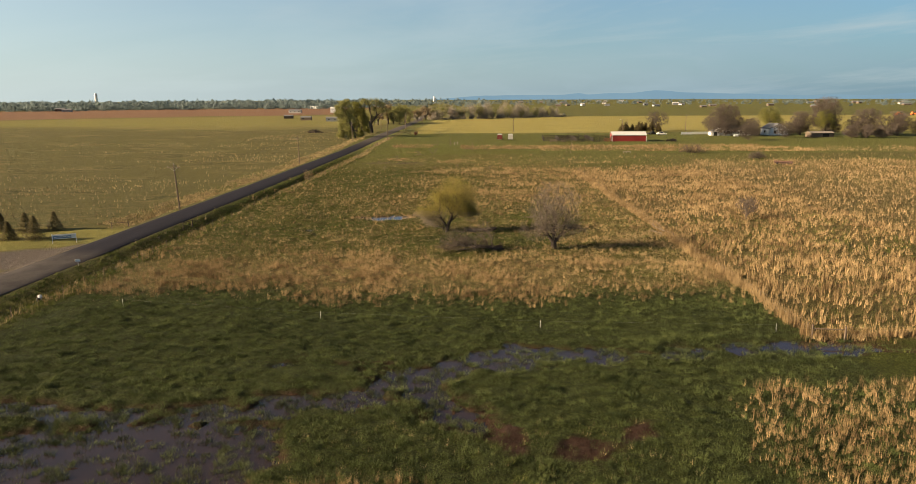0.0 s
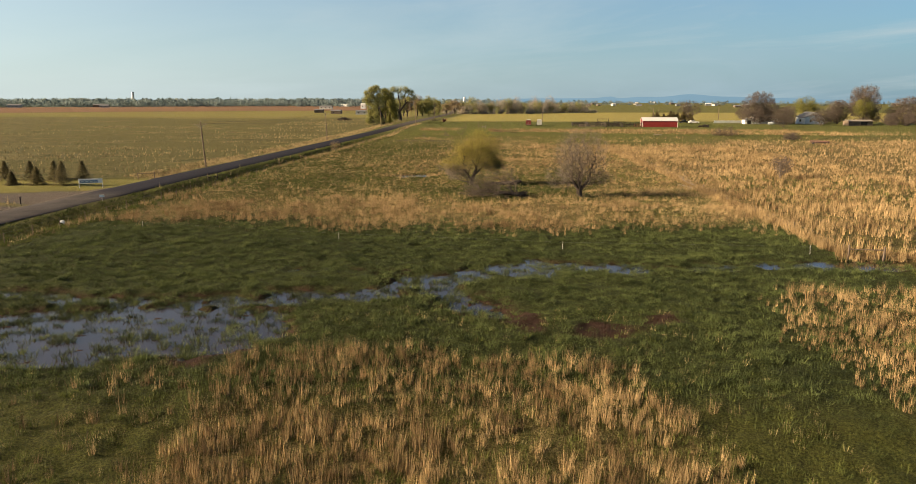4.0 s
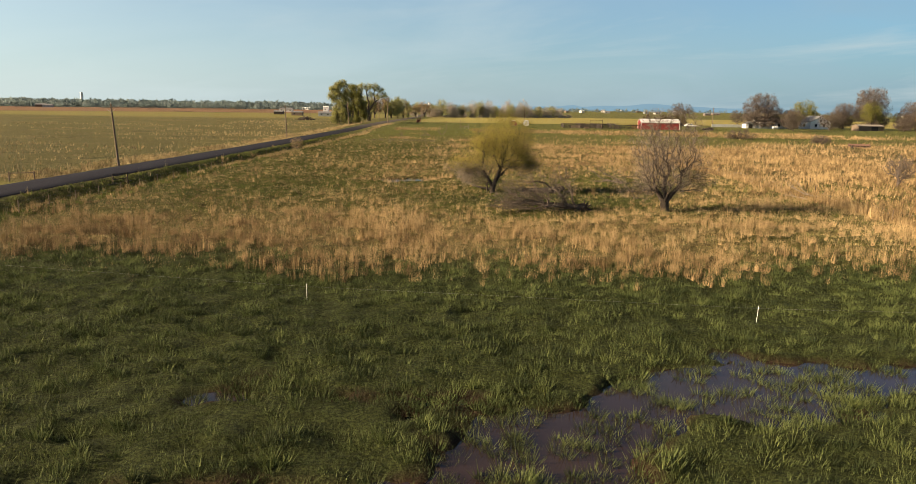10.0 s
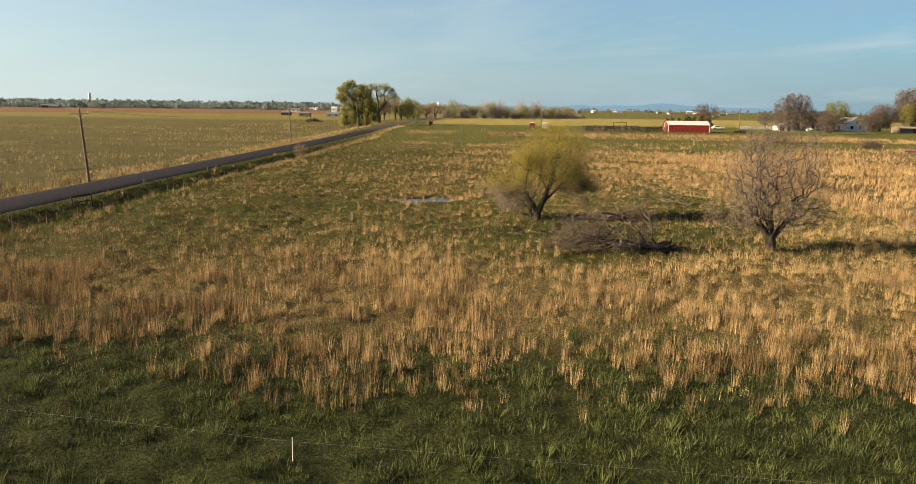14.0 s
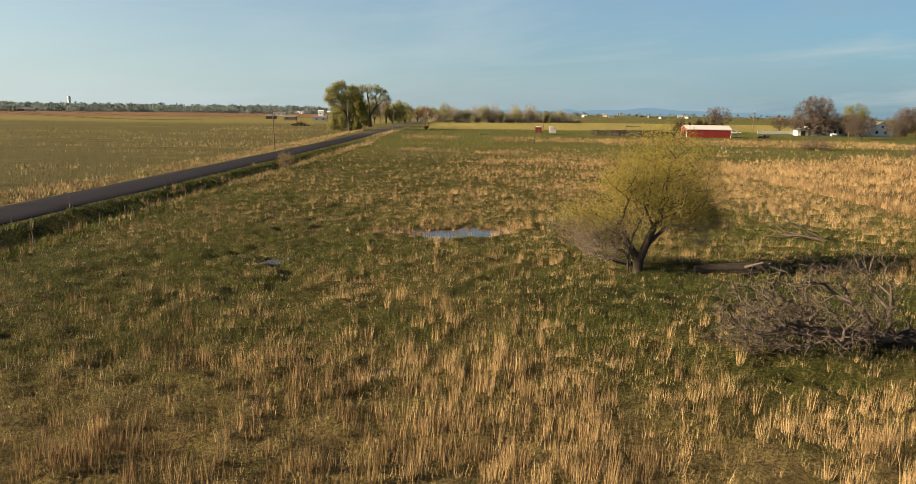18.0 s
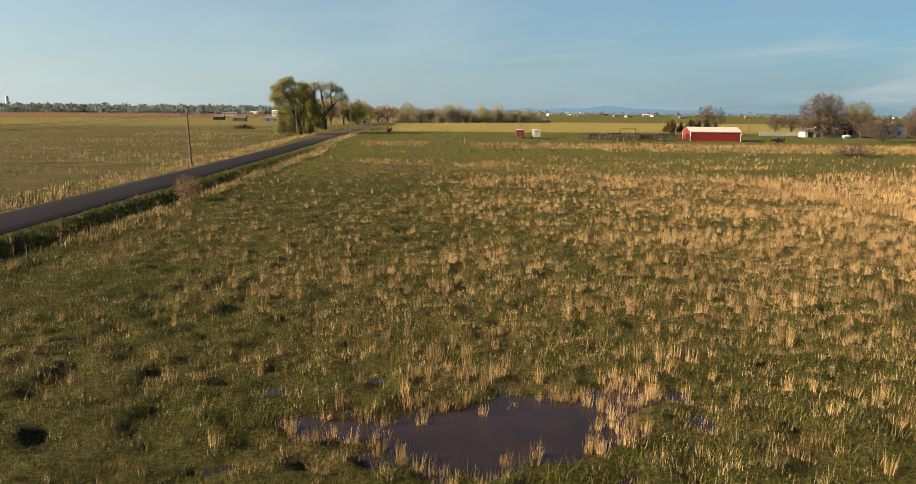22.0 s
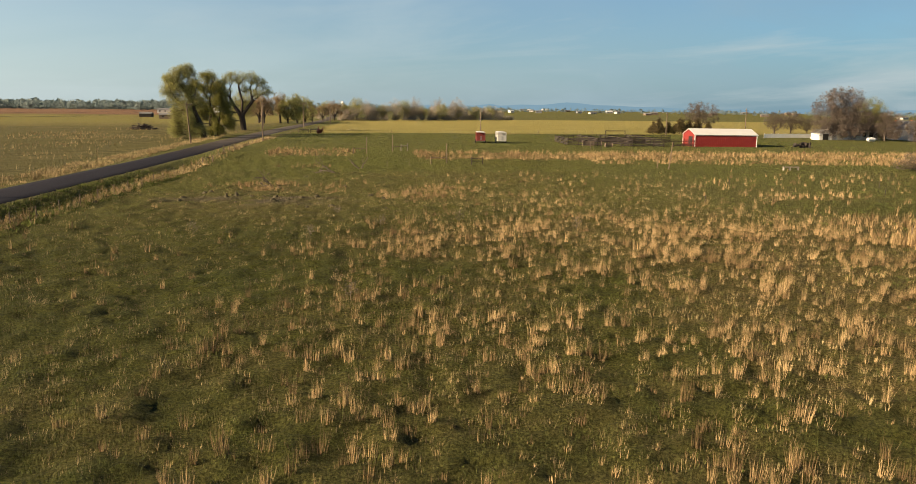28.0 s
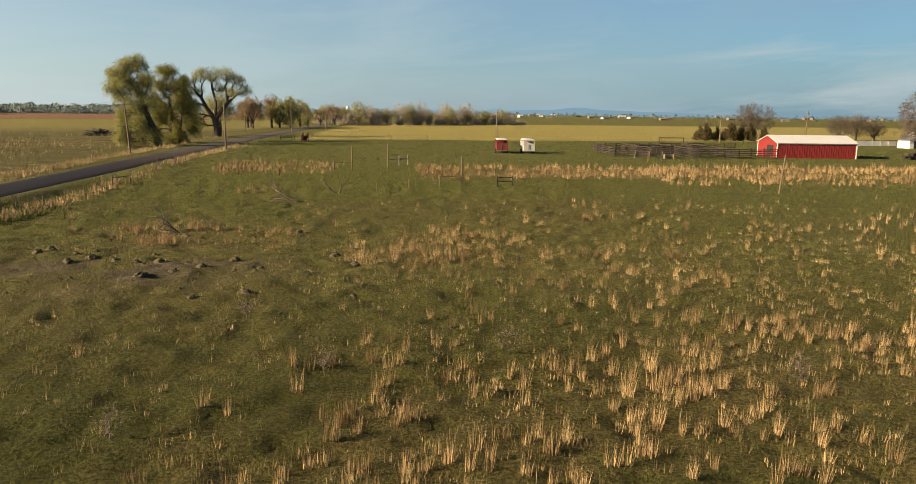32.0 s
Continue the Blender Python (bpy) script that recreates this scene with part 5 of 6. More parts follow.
    up = crown_tree("roadside_tree", -43.5, 524, lobes(((0, 0, 10.5, 2.8), (-2.6, 0, 9.0, 2.4), (2.8, 0, 9.2, 2.5), (-3.6, 0, 6.0, 2.4), (3.6, 0, 5.8, 2.4), (0, 0.8, 6.6, 2.8), (-1.2, 0, 3.6, 2.4), (2.0, 0, 3.4, 2.2))), (((0, 0, -0.4), (0, 0, 2.0), (0.2, 0, 5.0)), ((0, 0, 2.0), (-1.6, 0, 5.0)), ((0, 0, 2.0), (1.8, 0, 5.0))), 420, 84, OLD_BARK, LEAF_GREEN, "leafing roadside tree far up the road", trunk=0.5, twig=0.04, per_tip=22, leaf_size=0.18, leaf_spread=0.5, sides=3, reach=1.2)
    tan = crown_tree("roadside_tree", -57, 520, lobes(((0, 0, 10.8, 3.0), (-3.0, 0, 9.0, 2.6), (3.0, 0, 9.4, 2.6), (-4.2, 0, 6.0, 2.4), (4.0, 0, 6.2, 2.4), (0, 0.8, 6.8, 2.8))), (((0, 0, -0.4), (0, 0, 2.4)), ((0, 0, 2.4), (-1.8, 0, 6.0)), ((0, 0, 2.4), (1.8, 0, 6.0)), ((0, 0, 2.4), (0.2, 0.6, 6.6))), 420, 85, OLD_BARK, LEAF_STRAW, "tall tan tree with budding twigs beside the road", trunk=0.55, twig=0.04, per_tip=20, leaf_size=0.22, leaf_spread=0.45, slim=0.24, sides=3, reach=1.2)
    for x, y, s, k in ((-53.5, 512, 1.1, 1), (-48.0, 530, 1.2, 1), (-40.0, 534, 1.2, 0), (-36.6, 548, 1.1, 0), (-33.6, 556, 0.75, 1), (-60, 548, 1.0, 1), (-30, 600, 0.8, 1), (-24, 628, 1.0, 1), (-18, 640, 0.9, 0)):
        plant_again(up if k == 0 else tan, x, y, rng.uniform(0, 360), s, "leafing roadside tree far up the road")
    for k in range(44):
        f = k / 43
        x, y = -22 + 122 * f + rng.uniform(-3, 3), 640 + 62 * f + rng.uniform(-6, 6)
        kind = (a, d, c, d, c)[k % 5]
        size = {a: 1.0, d: 1.05, c: 1.5}[kind] * rng.uniform(0.65, 1.35) * (1.0 if f < 0.75 else 0.75)
        plant_again(kind, x, y, rng.uniform(0, 360), size, "windbreak tree beyond the yellow field")
    for k in range(26):
        f = k / 25
        plant_again(c, -20 + 130 * f + rng.uniform(-2, 2), 634 + 68 * f + rng.uniform(-3, 3), rng.uniform(0, 360), rng.uniform(0.6, 1.1), "low windbreak shrub beyond the yellow field", 0.75)


def spruce(x, y, tall, seed, full=1.0, leaf=None):
    rng = np.random.default_rng(seed)
    top = empty("spruce", x, y, label="small dark brownish-green spruce on the mown lawn", category="conifer")
    part("trunk", rods(((0, 0, -0.1), (0, 0, tall * 0.95), 0.08, 0.02), sides=7), BARK, top)
    n = 1500
    h = tall * (0.05 + 0.95 * rng.uniform(0, 1, n) ** 1.3)
    r = (1 - h / tall) * tall * 0.56 * np.sqrt(rng.uniform(0.15, 1, n)) * (0.85 + 0.2 * np.sin(h * 9))
    a = rng.uniform(0, 2 * np.pi, n)
    tips = np.stack([np.cos(a) * r, np.sin(a) * r, h], 1)
    way = np.stack([np.cos(a), np.sin(a), np.full(n, -0.25)], 1) * (0.22 * full * rng.uniform(0.6, 1.2, n))[:, None]
    side = np.stack([-np.sin(a), np.cos(a), np.zeros(n)], 1) * 0.055 * full
    v = np.stack([tips - side, tips + side, tips + way], 1).reshape(-1, 3)
    crown = mesh_object("crown", v, np.arange(3 * n).reshape(-1, 3), leaf or LEAF_DARK)
    add_values(crown, "tone", np.repeat(np.clip(rng.normal(0.5, 0.25, n), 0, 1), 3))
    crown.parent = top
    return top


build_pasture_trees()
build_far_trees()
for k, (x, y, t) in enumerate(((-73.4, 108.4, 2.1), (-69.4, 108.5, 2.7), (-65.3, 108.5, 3.6), (-79.4, 115.6, 3.1), (-75.4, 116.2, 3.0), (-70.7, 115.2, 3.2), (-66.9, 117.0, 3.0))):
    spruce(x, y, t * 1.05, 90 + k, 1.7)
rng_cedar = random.Random(9)
cedar = crown_tree("cedar_bush", 92, 388, (((0, 0, 1.5), (1.5, 1.4, 1.5), 0.6), ((0.4, 0, 3.0), (0.9, 0.9, 1.2), 0.3), ((-1.0, 0, 0.9), (1.1, 1.1, 0.9), 0.2)), (((0, 0, -0.2), (0, 0, 0.8), (0.2, 0, 2.0)),), 150, 130, OLD_BARK, LEAF_CEDAR, "dark rusty-green cedar in a row behind the barn", trunk=0.12, twig=0.02, per_tip=12, leaf_size=0.2, leaf_spread=0.28, slim=0.4, category="bush", sides=3, gap=0.35)
tagged(cedar, group="cedar row")
for k in range(11):
    tagged(plant_again(cedar, 93.8 + k * 1.9 + rng_cedar.uniform(-0.6, 0.6), 388 + rng_cedar.uniform(-2, 2), rng_cedar.uniform(0, 360), rng_cedar.uniform(0.75, 1.3), "dark rusty-green cedar in a row behind the barn"), group="cedar row")



# ---- poles, wires and fences ----
def utility_pole(x, y, tall, turn, label, arm=True, lean=(0.0, 0.0), lamp=False):
    top = new("utility_pole")
    top.matrix_basis = pose(x, y, float(on_ground(x, y)) - 0.1, lean[0], lean[1], turn)
    tagged(top, label, "utility pole")
    part("pole", rods(((0, 0, 0), (0, 0, tall), 0.17, 0.11), sides=10), POLE_WOOD, top)
    if arm:
        part("crossarm", boxes(((2.5, 0.10, 0.12), (0, -0.13, tall - 0.55)), bevel=0.012), WOOD, top)
        for s in (-1, 1):
            part("brace", rods(((s * 0.75, -0.15, tall - 0.6), (0, -0.13, tall - 1.25), 0.02, 0.02), sides=5), STEEL, top)
            part("insulator", rods(((s * 1.12, -0.13, tall - 0.48), (s * 1.12, -0.13, tall - 0.3), 0.05, 0.035), sides=8), PORCELAIN, top)
        part("insulator", rods(((0, 0, tall), (0, 0, tall + 0.2), 0.05, 0.035), sides=8), PORCELAIN, top)
    if lamp:
        part("lamp_arm", rods(((0, 0, tall - 0.15), (-1.2, 0, tall + 0.05), 0.03, 0.03), sides=6), STEEL, top)
        part("lamp_head", boxes(((0.55, 0.22, 0.14), (-1.35, 0, tall)), bevel=0.04), PORCELAIN, top, "pale street lamp head")
    return top


POLES = ((-53.2, 136.0, 8.9), (-49.5, 228.2, 9.2), (-45.0, 320.5, 9.2), (-43.0, 428.0, 9.0))
for k, (x, y, t) in enumerate(POLES):
    utility_pole(x, y, t, -4, "weathered wooden utility pole with crossarm beside the road", lean=(0, (-3.0, -1.5, -3.0, 0)[k]))
utility_pole(-30.1, 327.0, 9.6, -4, "wooden pole with a street lamp beside the road", arm=False, lamp=True)
utility_pole(-28.0, 424.0, 9.5, -4, "wooden utility pole by the pasture gate", lean=(0, 0))
utility_pole(-21.5, 500.0, 7.4, -4, "distant wooden utility pole beside the road", arm=False)
utility_pole(-25.0, 592.0, 8.0, -4, "distant wooden utility pole beside the road")
utility_pole(33.5, 396.0, 8.2, 0, "plain pale pole at the field's edge", arm=False)
utility_pole(87.0, 366.0, 7.4, 0, "wooden pole behind the corral", lamp=True, arm=False)
utility_pole(96.0, 392.0, 7.0, 0, "plain pole behind the red barn", arm=False)
utility_pole(128.0, 392.0, 9.0, 30, "utility pole behind the farm")


def build_wires():
    top = empty("power_line", 0, 0, 0.0, label="thin sagging power wires between the roadside poles", category="cable")
    for (x0, y0, t0), (x1, y1, t1) in zip(POLES[:-1], POLES[1:]):
        for off, up in ((-1.12, -0.3), (1.12, -0.3), (0, 0.2)):
            a, b = Vector((x0 + off, y0, height(x0, y0) + t0 + up - 0.1)), Vector((x1 + off, y1, height(x1, y1) + t1 + up - 0.1))
            cu = bpy.data.curves.new("wire", "CURVE")
            cu.dimensions, cu.bevel_depth, cu.bevel_resolution = "3D", 0.012, 0
            sp = cu.splines.new("POLY")
            sp.points.add(12)
            for k in range(13):
                f = k / 12
                p = a.lerp(b, f)
                sp.points[k].co = (p.x, p.y, p.z - 1.3 * 4 * f * (1 - f), 1)
            cu.materials.append(RUBBER)
            new("wire", cu).parent = top


build_wires()
POST_MESHES = {}


def post(parent, x, y, z, tall, radius, material, turn=0.0, lean=0.0, name="post"):
    """One fence post; alike posts share one mesh."""
    key = (tall, radius, material.name)
    if key not in POST_MESHES:
        bm = rods(((0, 0, -0.25), (0, 0, tall), radius, radius * 0.9), sides=7)
        me = bpy.data.meshes.new(name)
        bm.to_mesh(me)
        bm.free()
        me.materials.append(material)
        POST_MESHES[key] = me
    ob = new(name, POST_MESHES[key])
    ob.parent = parent
    ob.matrix_basis = pose(x, y, z, lean, lean * 0.6, turn)
    return ob


def wire_fence(name, points, gap, tall, label, strands=(0.35, 0.7, 1.05), radius=0.045, material=None, wobble=2.0, seed=1):
    """Posts along a line with thin wires from post to post."""
    rng = random.Random(seed)
    top = empty(name, 0, 0, 0.0, label=label, category="fence")
    places = []
    for (x0, y0), (x1, y1) in zip(points[:-1], points[1:]):
        n = max(1, round(math.hypot(x1 - x0, y1 - y0) / gap))
        for k in range(n):
            places.append((x0 + (x1 - x0) * k / n + rng.uniform(-0.1, 0.1), y0 + (y1 - y0) * k / n))
    places.append(points[-1])
    zs = [float(on_ground(x, y)) for x, y in places]
    for (x, y), z in zip(places, zs):
        post(top, x, y, z, tall, radius, material or WOOD, lean=rng.uniform(-wobble, wobble))
    for s in strands:
        segs = [(places[k][0], places[k][1], zs[k] + s, places[k + 1][0], places[k + 1][1], zs[k + 1] + s, 0.0025, 0.0025) for k in range(len(places) - 1)]
        v, f = tubes(segs, 3)
        mesh_object("wire", v, f, STEEL).parent = top
    return top


side = [(float(road_mid(y)) + 8.4, y) for y in range(62, 420, 30)]
wire_fence("roadside_fence", side, 4.6, 1.15, "old wire fence with grey wooden posts beside the ditch", seed=2)
wire_fence("pasture_fence", [(33.8, 64), (34.6, 130), (36.5, 205)], 11.0, 1.15, "wire fence with sparse posts in tall dry grass", seed=3)
wire_fence("pasture_fence", [(37.0, 63.0), (75, 62.0)], 9.0, 1.1, "wire fence running through dry grass", seed=4)
wire_fence("electric_fence", [(-36, 74), (-13.8, 69.8), (8.5, 66.8), (31, 64.5)], 25.0, 0.85, "single white electric fence wire on thin rods", strands=(0.7,), radius=0.014, material=WHITE, wobble=4, seed=5)
wire_fence("field_fence", [(-26, 376), (40, 377), (86, 380)], 9.0, 1.1, "wire fence along the yellow field", seed=6)
wire_fence("field_fence", [(-3, 272.0), (4.7, 276.7)], 4.0, 1.1, "wire fence between gate posts", seed=7)


def brace_pair(x0, y0, x1, y1, tall, tall2, label, material=WOOD, radius=0.09, rails=(1.0,), lean=0.0):
    """Two posts with rails between them."""
    top = empty("fence_brace", x0, y0, label=label, category="fence")
    dx, dy = x1 - x0, y1 - y0
    part("post", rods(((0, 0, -0.3), (lean, 0, tall), radius, radius * 0.85), sides=8), material, top)
    part("post", rods(((dx, dy, -0.3), (dx + lean * 0.3, dy, tall2), radius, radius * 0.85), sides=8), material, top)
    for r in rails:
        part("rail", rods(((0, 0, r), (dx, dy, r), radius * 0.6, radius * 0.6), sides=7), material, top)
    return top


brace_pair(33.7, 63.0, 36.6, 62.6, 1.35, 1.25, "grey corner post with a rail in dry grass", rails=(0.95,))
brace_pair(-58.0, 118.2, -55.6, 119.2, 1.2, 1.2, "wooden H-shaped gate brace on the lawn", rails=(1.0,))
brace_pair(-46.0, 118.4, -45.2, 120.6, 1.2, 1.25, "dark wooden brace beside the ditch", DARK_WOOD, rails=(1.1, 0.5))
brace_pair(-33.2, 276.0, -32.2, 279.0, 1.25, 1.25, "grey wooden brace in the roadside fence")
brace_pair(-33.0, 293.5, -31.6, 297.0, 1.25, 1.5, "grey wooden brace in the roadside fence")
brace_pair(-6.2, 291.0, -8.7, 291.0, 3.2, 1.2, "tall gate post with a low brace")
brace_pair(-1.1, 294.6, 1.9, 296.4, 3.2, 1.5, "tall gate post with a pale brace rail")
brace_pair(0.6, 295.6, 1.9, 296.4, 1.3, 1.5, "short pair of posts with a rail", PALE_BARK)
brace_pair(7.5, 277.3, 4.7, 276.7, 3.4, 1.2, "tall weathered post with a low brace")
brace_pair(11.6, 275.3, 13.6, 275.6, 1.35, 1.3, "dark wooden pen brace with two rails", DARK_WOOD, rails=(1.1, 0.6))
brace_pair(44.6, 269.0, 43.4, 271.0, 4.6, 1.3, "leaning tall pole with a short post", POLE_WOOD, rails=(), lean=0.45)
brace_pair(41.4, 301.5, 44.0, 302.0, 1.6, 1.7, "wooden brace in dry grass", rails=(1.0,))
brace_pair(-25.6, 373.0, -22.8, 373.6, 1.2, 1.2, "dark timber brace by the field gate", DARK_WOOD, rails=(1.0, 0.6))
brace_pair(-22.2, 373.8, -19.6, 374.2, 1.2, 1.2, "dark timber brace by the field gate", DARK_WOOD, rails=(1.0, 0.5))
for x, y, t in ((43.2, 246.1, 1.1), (56.5, 233.0, 1.0), (30.5, 228.0, 0.9), (-22.0, 303.0, 1.0), (-15.5, 285.0, 1.0), (62, 241, 0.9), (38, 118, 1.1), (42, 127, 1.0)):
    p = empty("fence_post", x, y, label="lone dark post standing in the grass", category="post")
    part("shaft", rods(((0, 0, -0.2), (0.03, 0, t), 0.045, 0.04), sides=6), DARK_WOOD, p)
    part("cap", rods(((0.03, 0, t), (0.03, 0, t + 0.04), 0.055, 0.045), sides=6), RUST, p)


def rail_fence(x0, y0, x1, y1, tall, rails, label, material=DARK_WOOD, gap=2.6, name="corral_fence", seed=1, thick=0.055, high=0.15):
    """Timber rails nailed to posts."""
    rng = random.Random(seed)
    top = empty(name, x0, y0, label=label, category="fence", group="corral fences" if name == "corral_fence" else "")
    length = math.hypot(x1 - x0, y1 - y0)
    ang = math.atan2(y1 - y0, x1 - x0)
    n = max(1, round(length / gap))
    z0 = height(x0, y0)
    for k in range(n + 1):
        f = k / n
        px, py = (x1 - x0) * f, (y1 - y0) * f
        post(top, px, py, height(x0 + px, y0 + py) - z0, round(tall * rng.choice((1.0, 1.06, 1.14)), 2), 0.09, material, lean=rng.uniform(-2, 2))
    dz = height(x1, y1) - z0
    for r in range(rails):
        h = tall * (0.16 + 0.8 * r / max(1, rails - 1))
        for k in range(0, n, 2):
            k2 = min(n, k + 2)
            mid = (k + k2) / 2 / n
            bm = boxes((((k2 - k) * length / n + 0.1, thick, high), (0, 0, 0)))
            ob = part("rail", bm, material, top)
            ob.matrix_basis = pose((x1 - x0) * mid - math.sin(ang) * 0.1, (y1 - y0) * mid + math.cos(ang) * 0.1 - 0.16, h + dz * mid + rng.uniform(-0.05, 0.05), 0, rng.uniform(-1.2, 1.2), math.degrees(ang))
    return top


def build_corral():
    lines = ((40.0, 313.5, 54.0, 309.5, 1.7, 5), (54.0, 309.5, 68.8, 309.5, 1.7, 5), (40.0, 313.5, 41.5, 330, 1.6, 5), (46.5, 311.8, 47.5, 331, 1.7, 5), (54.0, 309.5, 54.5, 333, 1.7, 5), (61.5, 309.5, 61.5, 333, 1.7, 5), (41.5, 330, 61.5, 333, 1.6, 5), (61.5, 333, 74, 334, 1.6, 4), (47.0, 320, 61.5, 320.5, 1.7, 5))
    for k, (x0, y0, x1, y1, t, r) in enumerate(lines):
        rail_fence(x0, y0, x1, y1, t, r, "corral fence of dark weathered timber rails", seed=20 + k)
    top = empty("gate_frame", 52.0, 322.0, label="tall dark timber gate frame over the corral", category="gate")
    for s in (0, 5.0):
        part("upright", rods(((s, 0.5, -0.2), (s, 0.5, 3.1), 0.1, 0.09), sides=7), DARK_WOOD, top)
    part("lintel", boxes(((5.2, 0.14, 0.16), (2.5, 0.5, 3.05))), DARK_WOOD, top)
    gate = empty("metal_gate", 65.6, 308.9, label="red tubular steel gate beside the barn", category="gate")
    for h in (0.25, 0.55, 0.85, 1.15, 1.4):
        part("bar", rods(((0, 0, h), (3.2, 0, h), 0.025, 0.025), sides=6), DARK_RED, gate)
    for s in (0, 1.6, 3.2):
        part("upright", rods(((s, 0, 0.1), (s, 0, 1.45), 0.03, 0.03), sides=6), DARK_RED, gate)
    for k, (x, y, w, d, h, mat, lab) in enumerate(((43.5, 309.3, 2.6, 0.25, 1.3, WOOD, "grey wooden feed panel against the corral"), (47.8, 308.0, 1.6, 0.7, 0.8, WOOD, "weathered wooden feed bunk by the corral"))):
        t = empty("cattle_feeder", x, y, label=lab, category="feeder")
        for r in range(4):
            part("slat", boxes(((w, 0.06, h * 0.14), (0, 0, h * (0.2 + 0.22 * r)))), mat, t)
        for s in (-1, 1):
            part("leg", boxes(((0.08, d, h), (s * w / 2, 0, h / 2))), mat, t)


build_corral()


# ---- buildings ----
def gable_house(name, x, y, turn, wide, deep, eave, ridge, wall, roof, label, category, ridge_along="x", ribs=0.0, openings=(), trim=None, over=0.3):
    """Walls, gable roof, ribs, windows and doors. openings: (side, along, width, low, high, kind)."""
    top = empty(name, x, y, turn=turn, label=label, category=category)
    w, d = wide / 2, deep / 2
    if ridge_along == "x":
        body = prism(((-d, -0.2), (d, -0.2), (d, eave), (0, ridge), (-d, eave)), wide, "x")
    else:
        body = prism(((-w, -0.2), (w, -0.2), (w, eave), (0, ridge), (-w, eave)), deep, "y")
    part("wall", body, wall, top)
    run, span = (d, wide) if ridge_along == "x" else (w, deep)
    slope = math.atan2(ridge - eave, run)
    ln = (run + over) / math.cos(slope)
    for s in (-1, 1):
        if ridge_along == "x":
            m = Matrix.Translation((0, s * (run + over) / 2, (ridge + eave - over * math.tan(slope)) / 2 + 0.07)) @ pose(0, 0, 0, math.degrees(-s * slope), 0, 0)
            size = (span + 2 * over, ln, 0.09)
        else:
            m = Matrix.Translation((s * (run + over) / 2, 0, (ridge + eave - over * math.tan(slope)) / 2 + 0.07)) @ pose(0, 0, 0, 0, math.degrees(s * slope), 0)
            size = (ln, span + 2 * over, 0.09)
        part("roof_slope", boxes((size, (0, 0, 0), Matrix()), bevel=0.015), roof, top).matrix_basis = m
    if ribs:
        for k in range(int(wide / ribs) + 1):
            rx = -w + k * ribs
            part("rib", boxes(((0.05, 0.035, eave - 0.05), (rx, -d - 0.015, eave / 2))), wall, top)
    if trim:
        for sx in (-1, 1):
            for sy in (-1, 1):
                part("corner_trim", boxes(((0.16, 0.16, eave), (sx * w, sy * d, eave / 2))), trim, top)
        for sy in (-1, 1):
            part("eave_trim", boxes(((wide + 0.1, 0.06, 0.16), (0, sy * (d + 0.03), eave - 0.1))), trim, top)
    for sd, along, ow, lo, hi, kind in openings:
        face = {"front": (along, -d, 0), "left": (-w, along, 90), "right": (w, along, 90), "back": (along, d, 0)}[sd]
        o = 1 if sd in ("back", "right") else -1
        turnm = pose(0, 0, 0, 0, 0, face[2])
        off = Vector((0, o * 0.05, 0)) if face[2] == 0 else Vector((o * 0.05, 0, 0))
        at = Vector((face[0], face[1], (lo + hi) / 2)) + off
        if kind == "window":
            fr = part("window", boxes(((ow + 0.16, 0.08, hi - lo + 0.16), at, turnm)), WHITE, top)
            part("pane", boxes(((ow, 0.06, hi - lo), at + off * 0.6, turnm)), GLASS, fr, "dark window glass")
        else:
            part("door", boxes(((ow, 0.07, hi - lo), at, turnm)), DARK if kind == "opening" else WHITE, top)
    return top


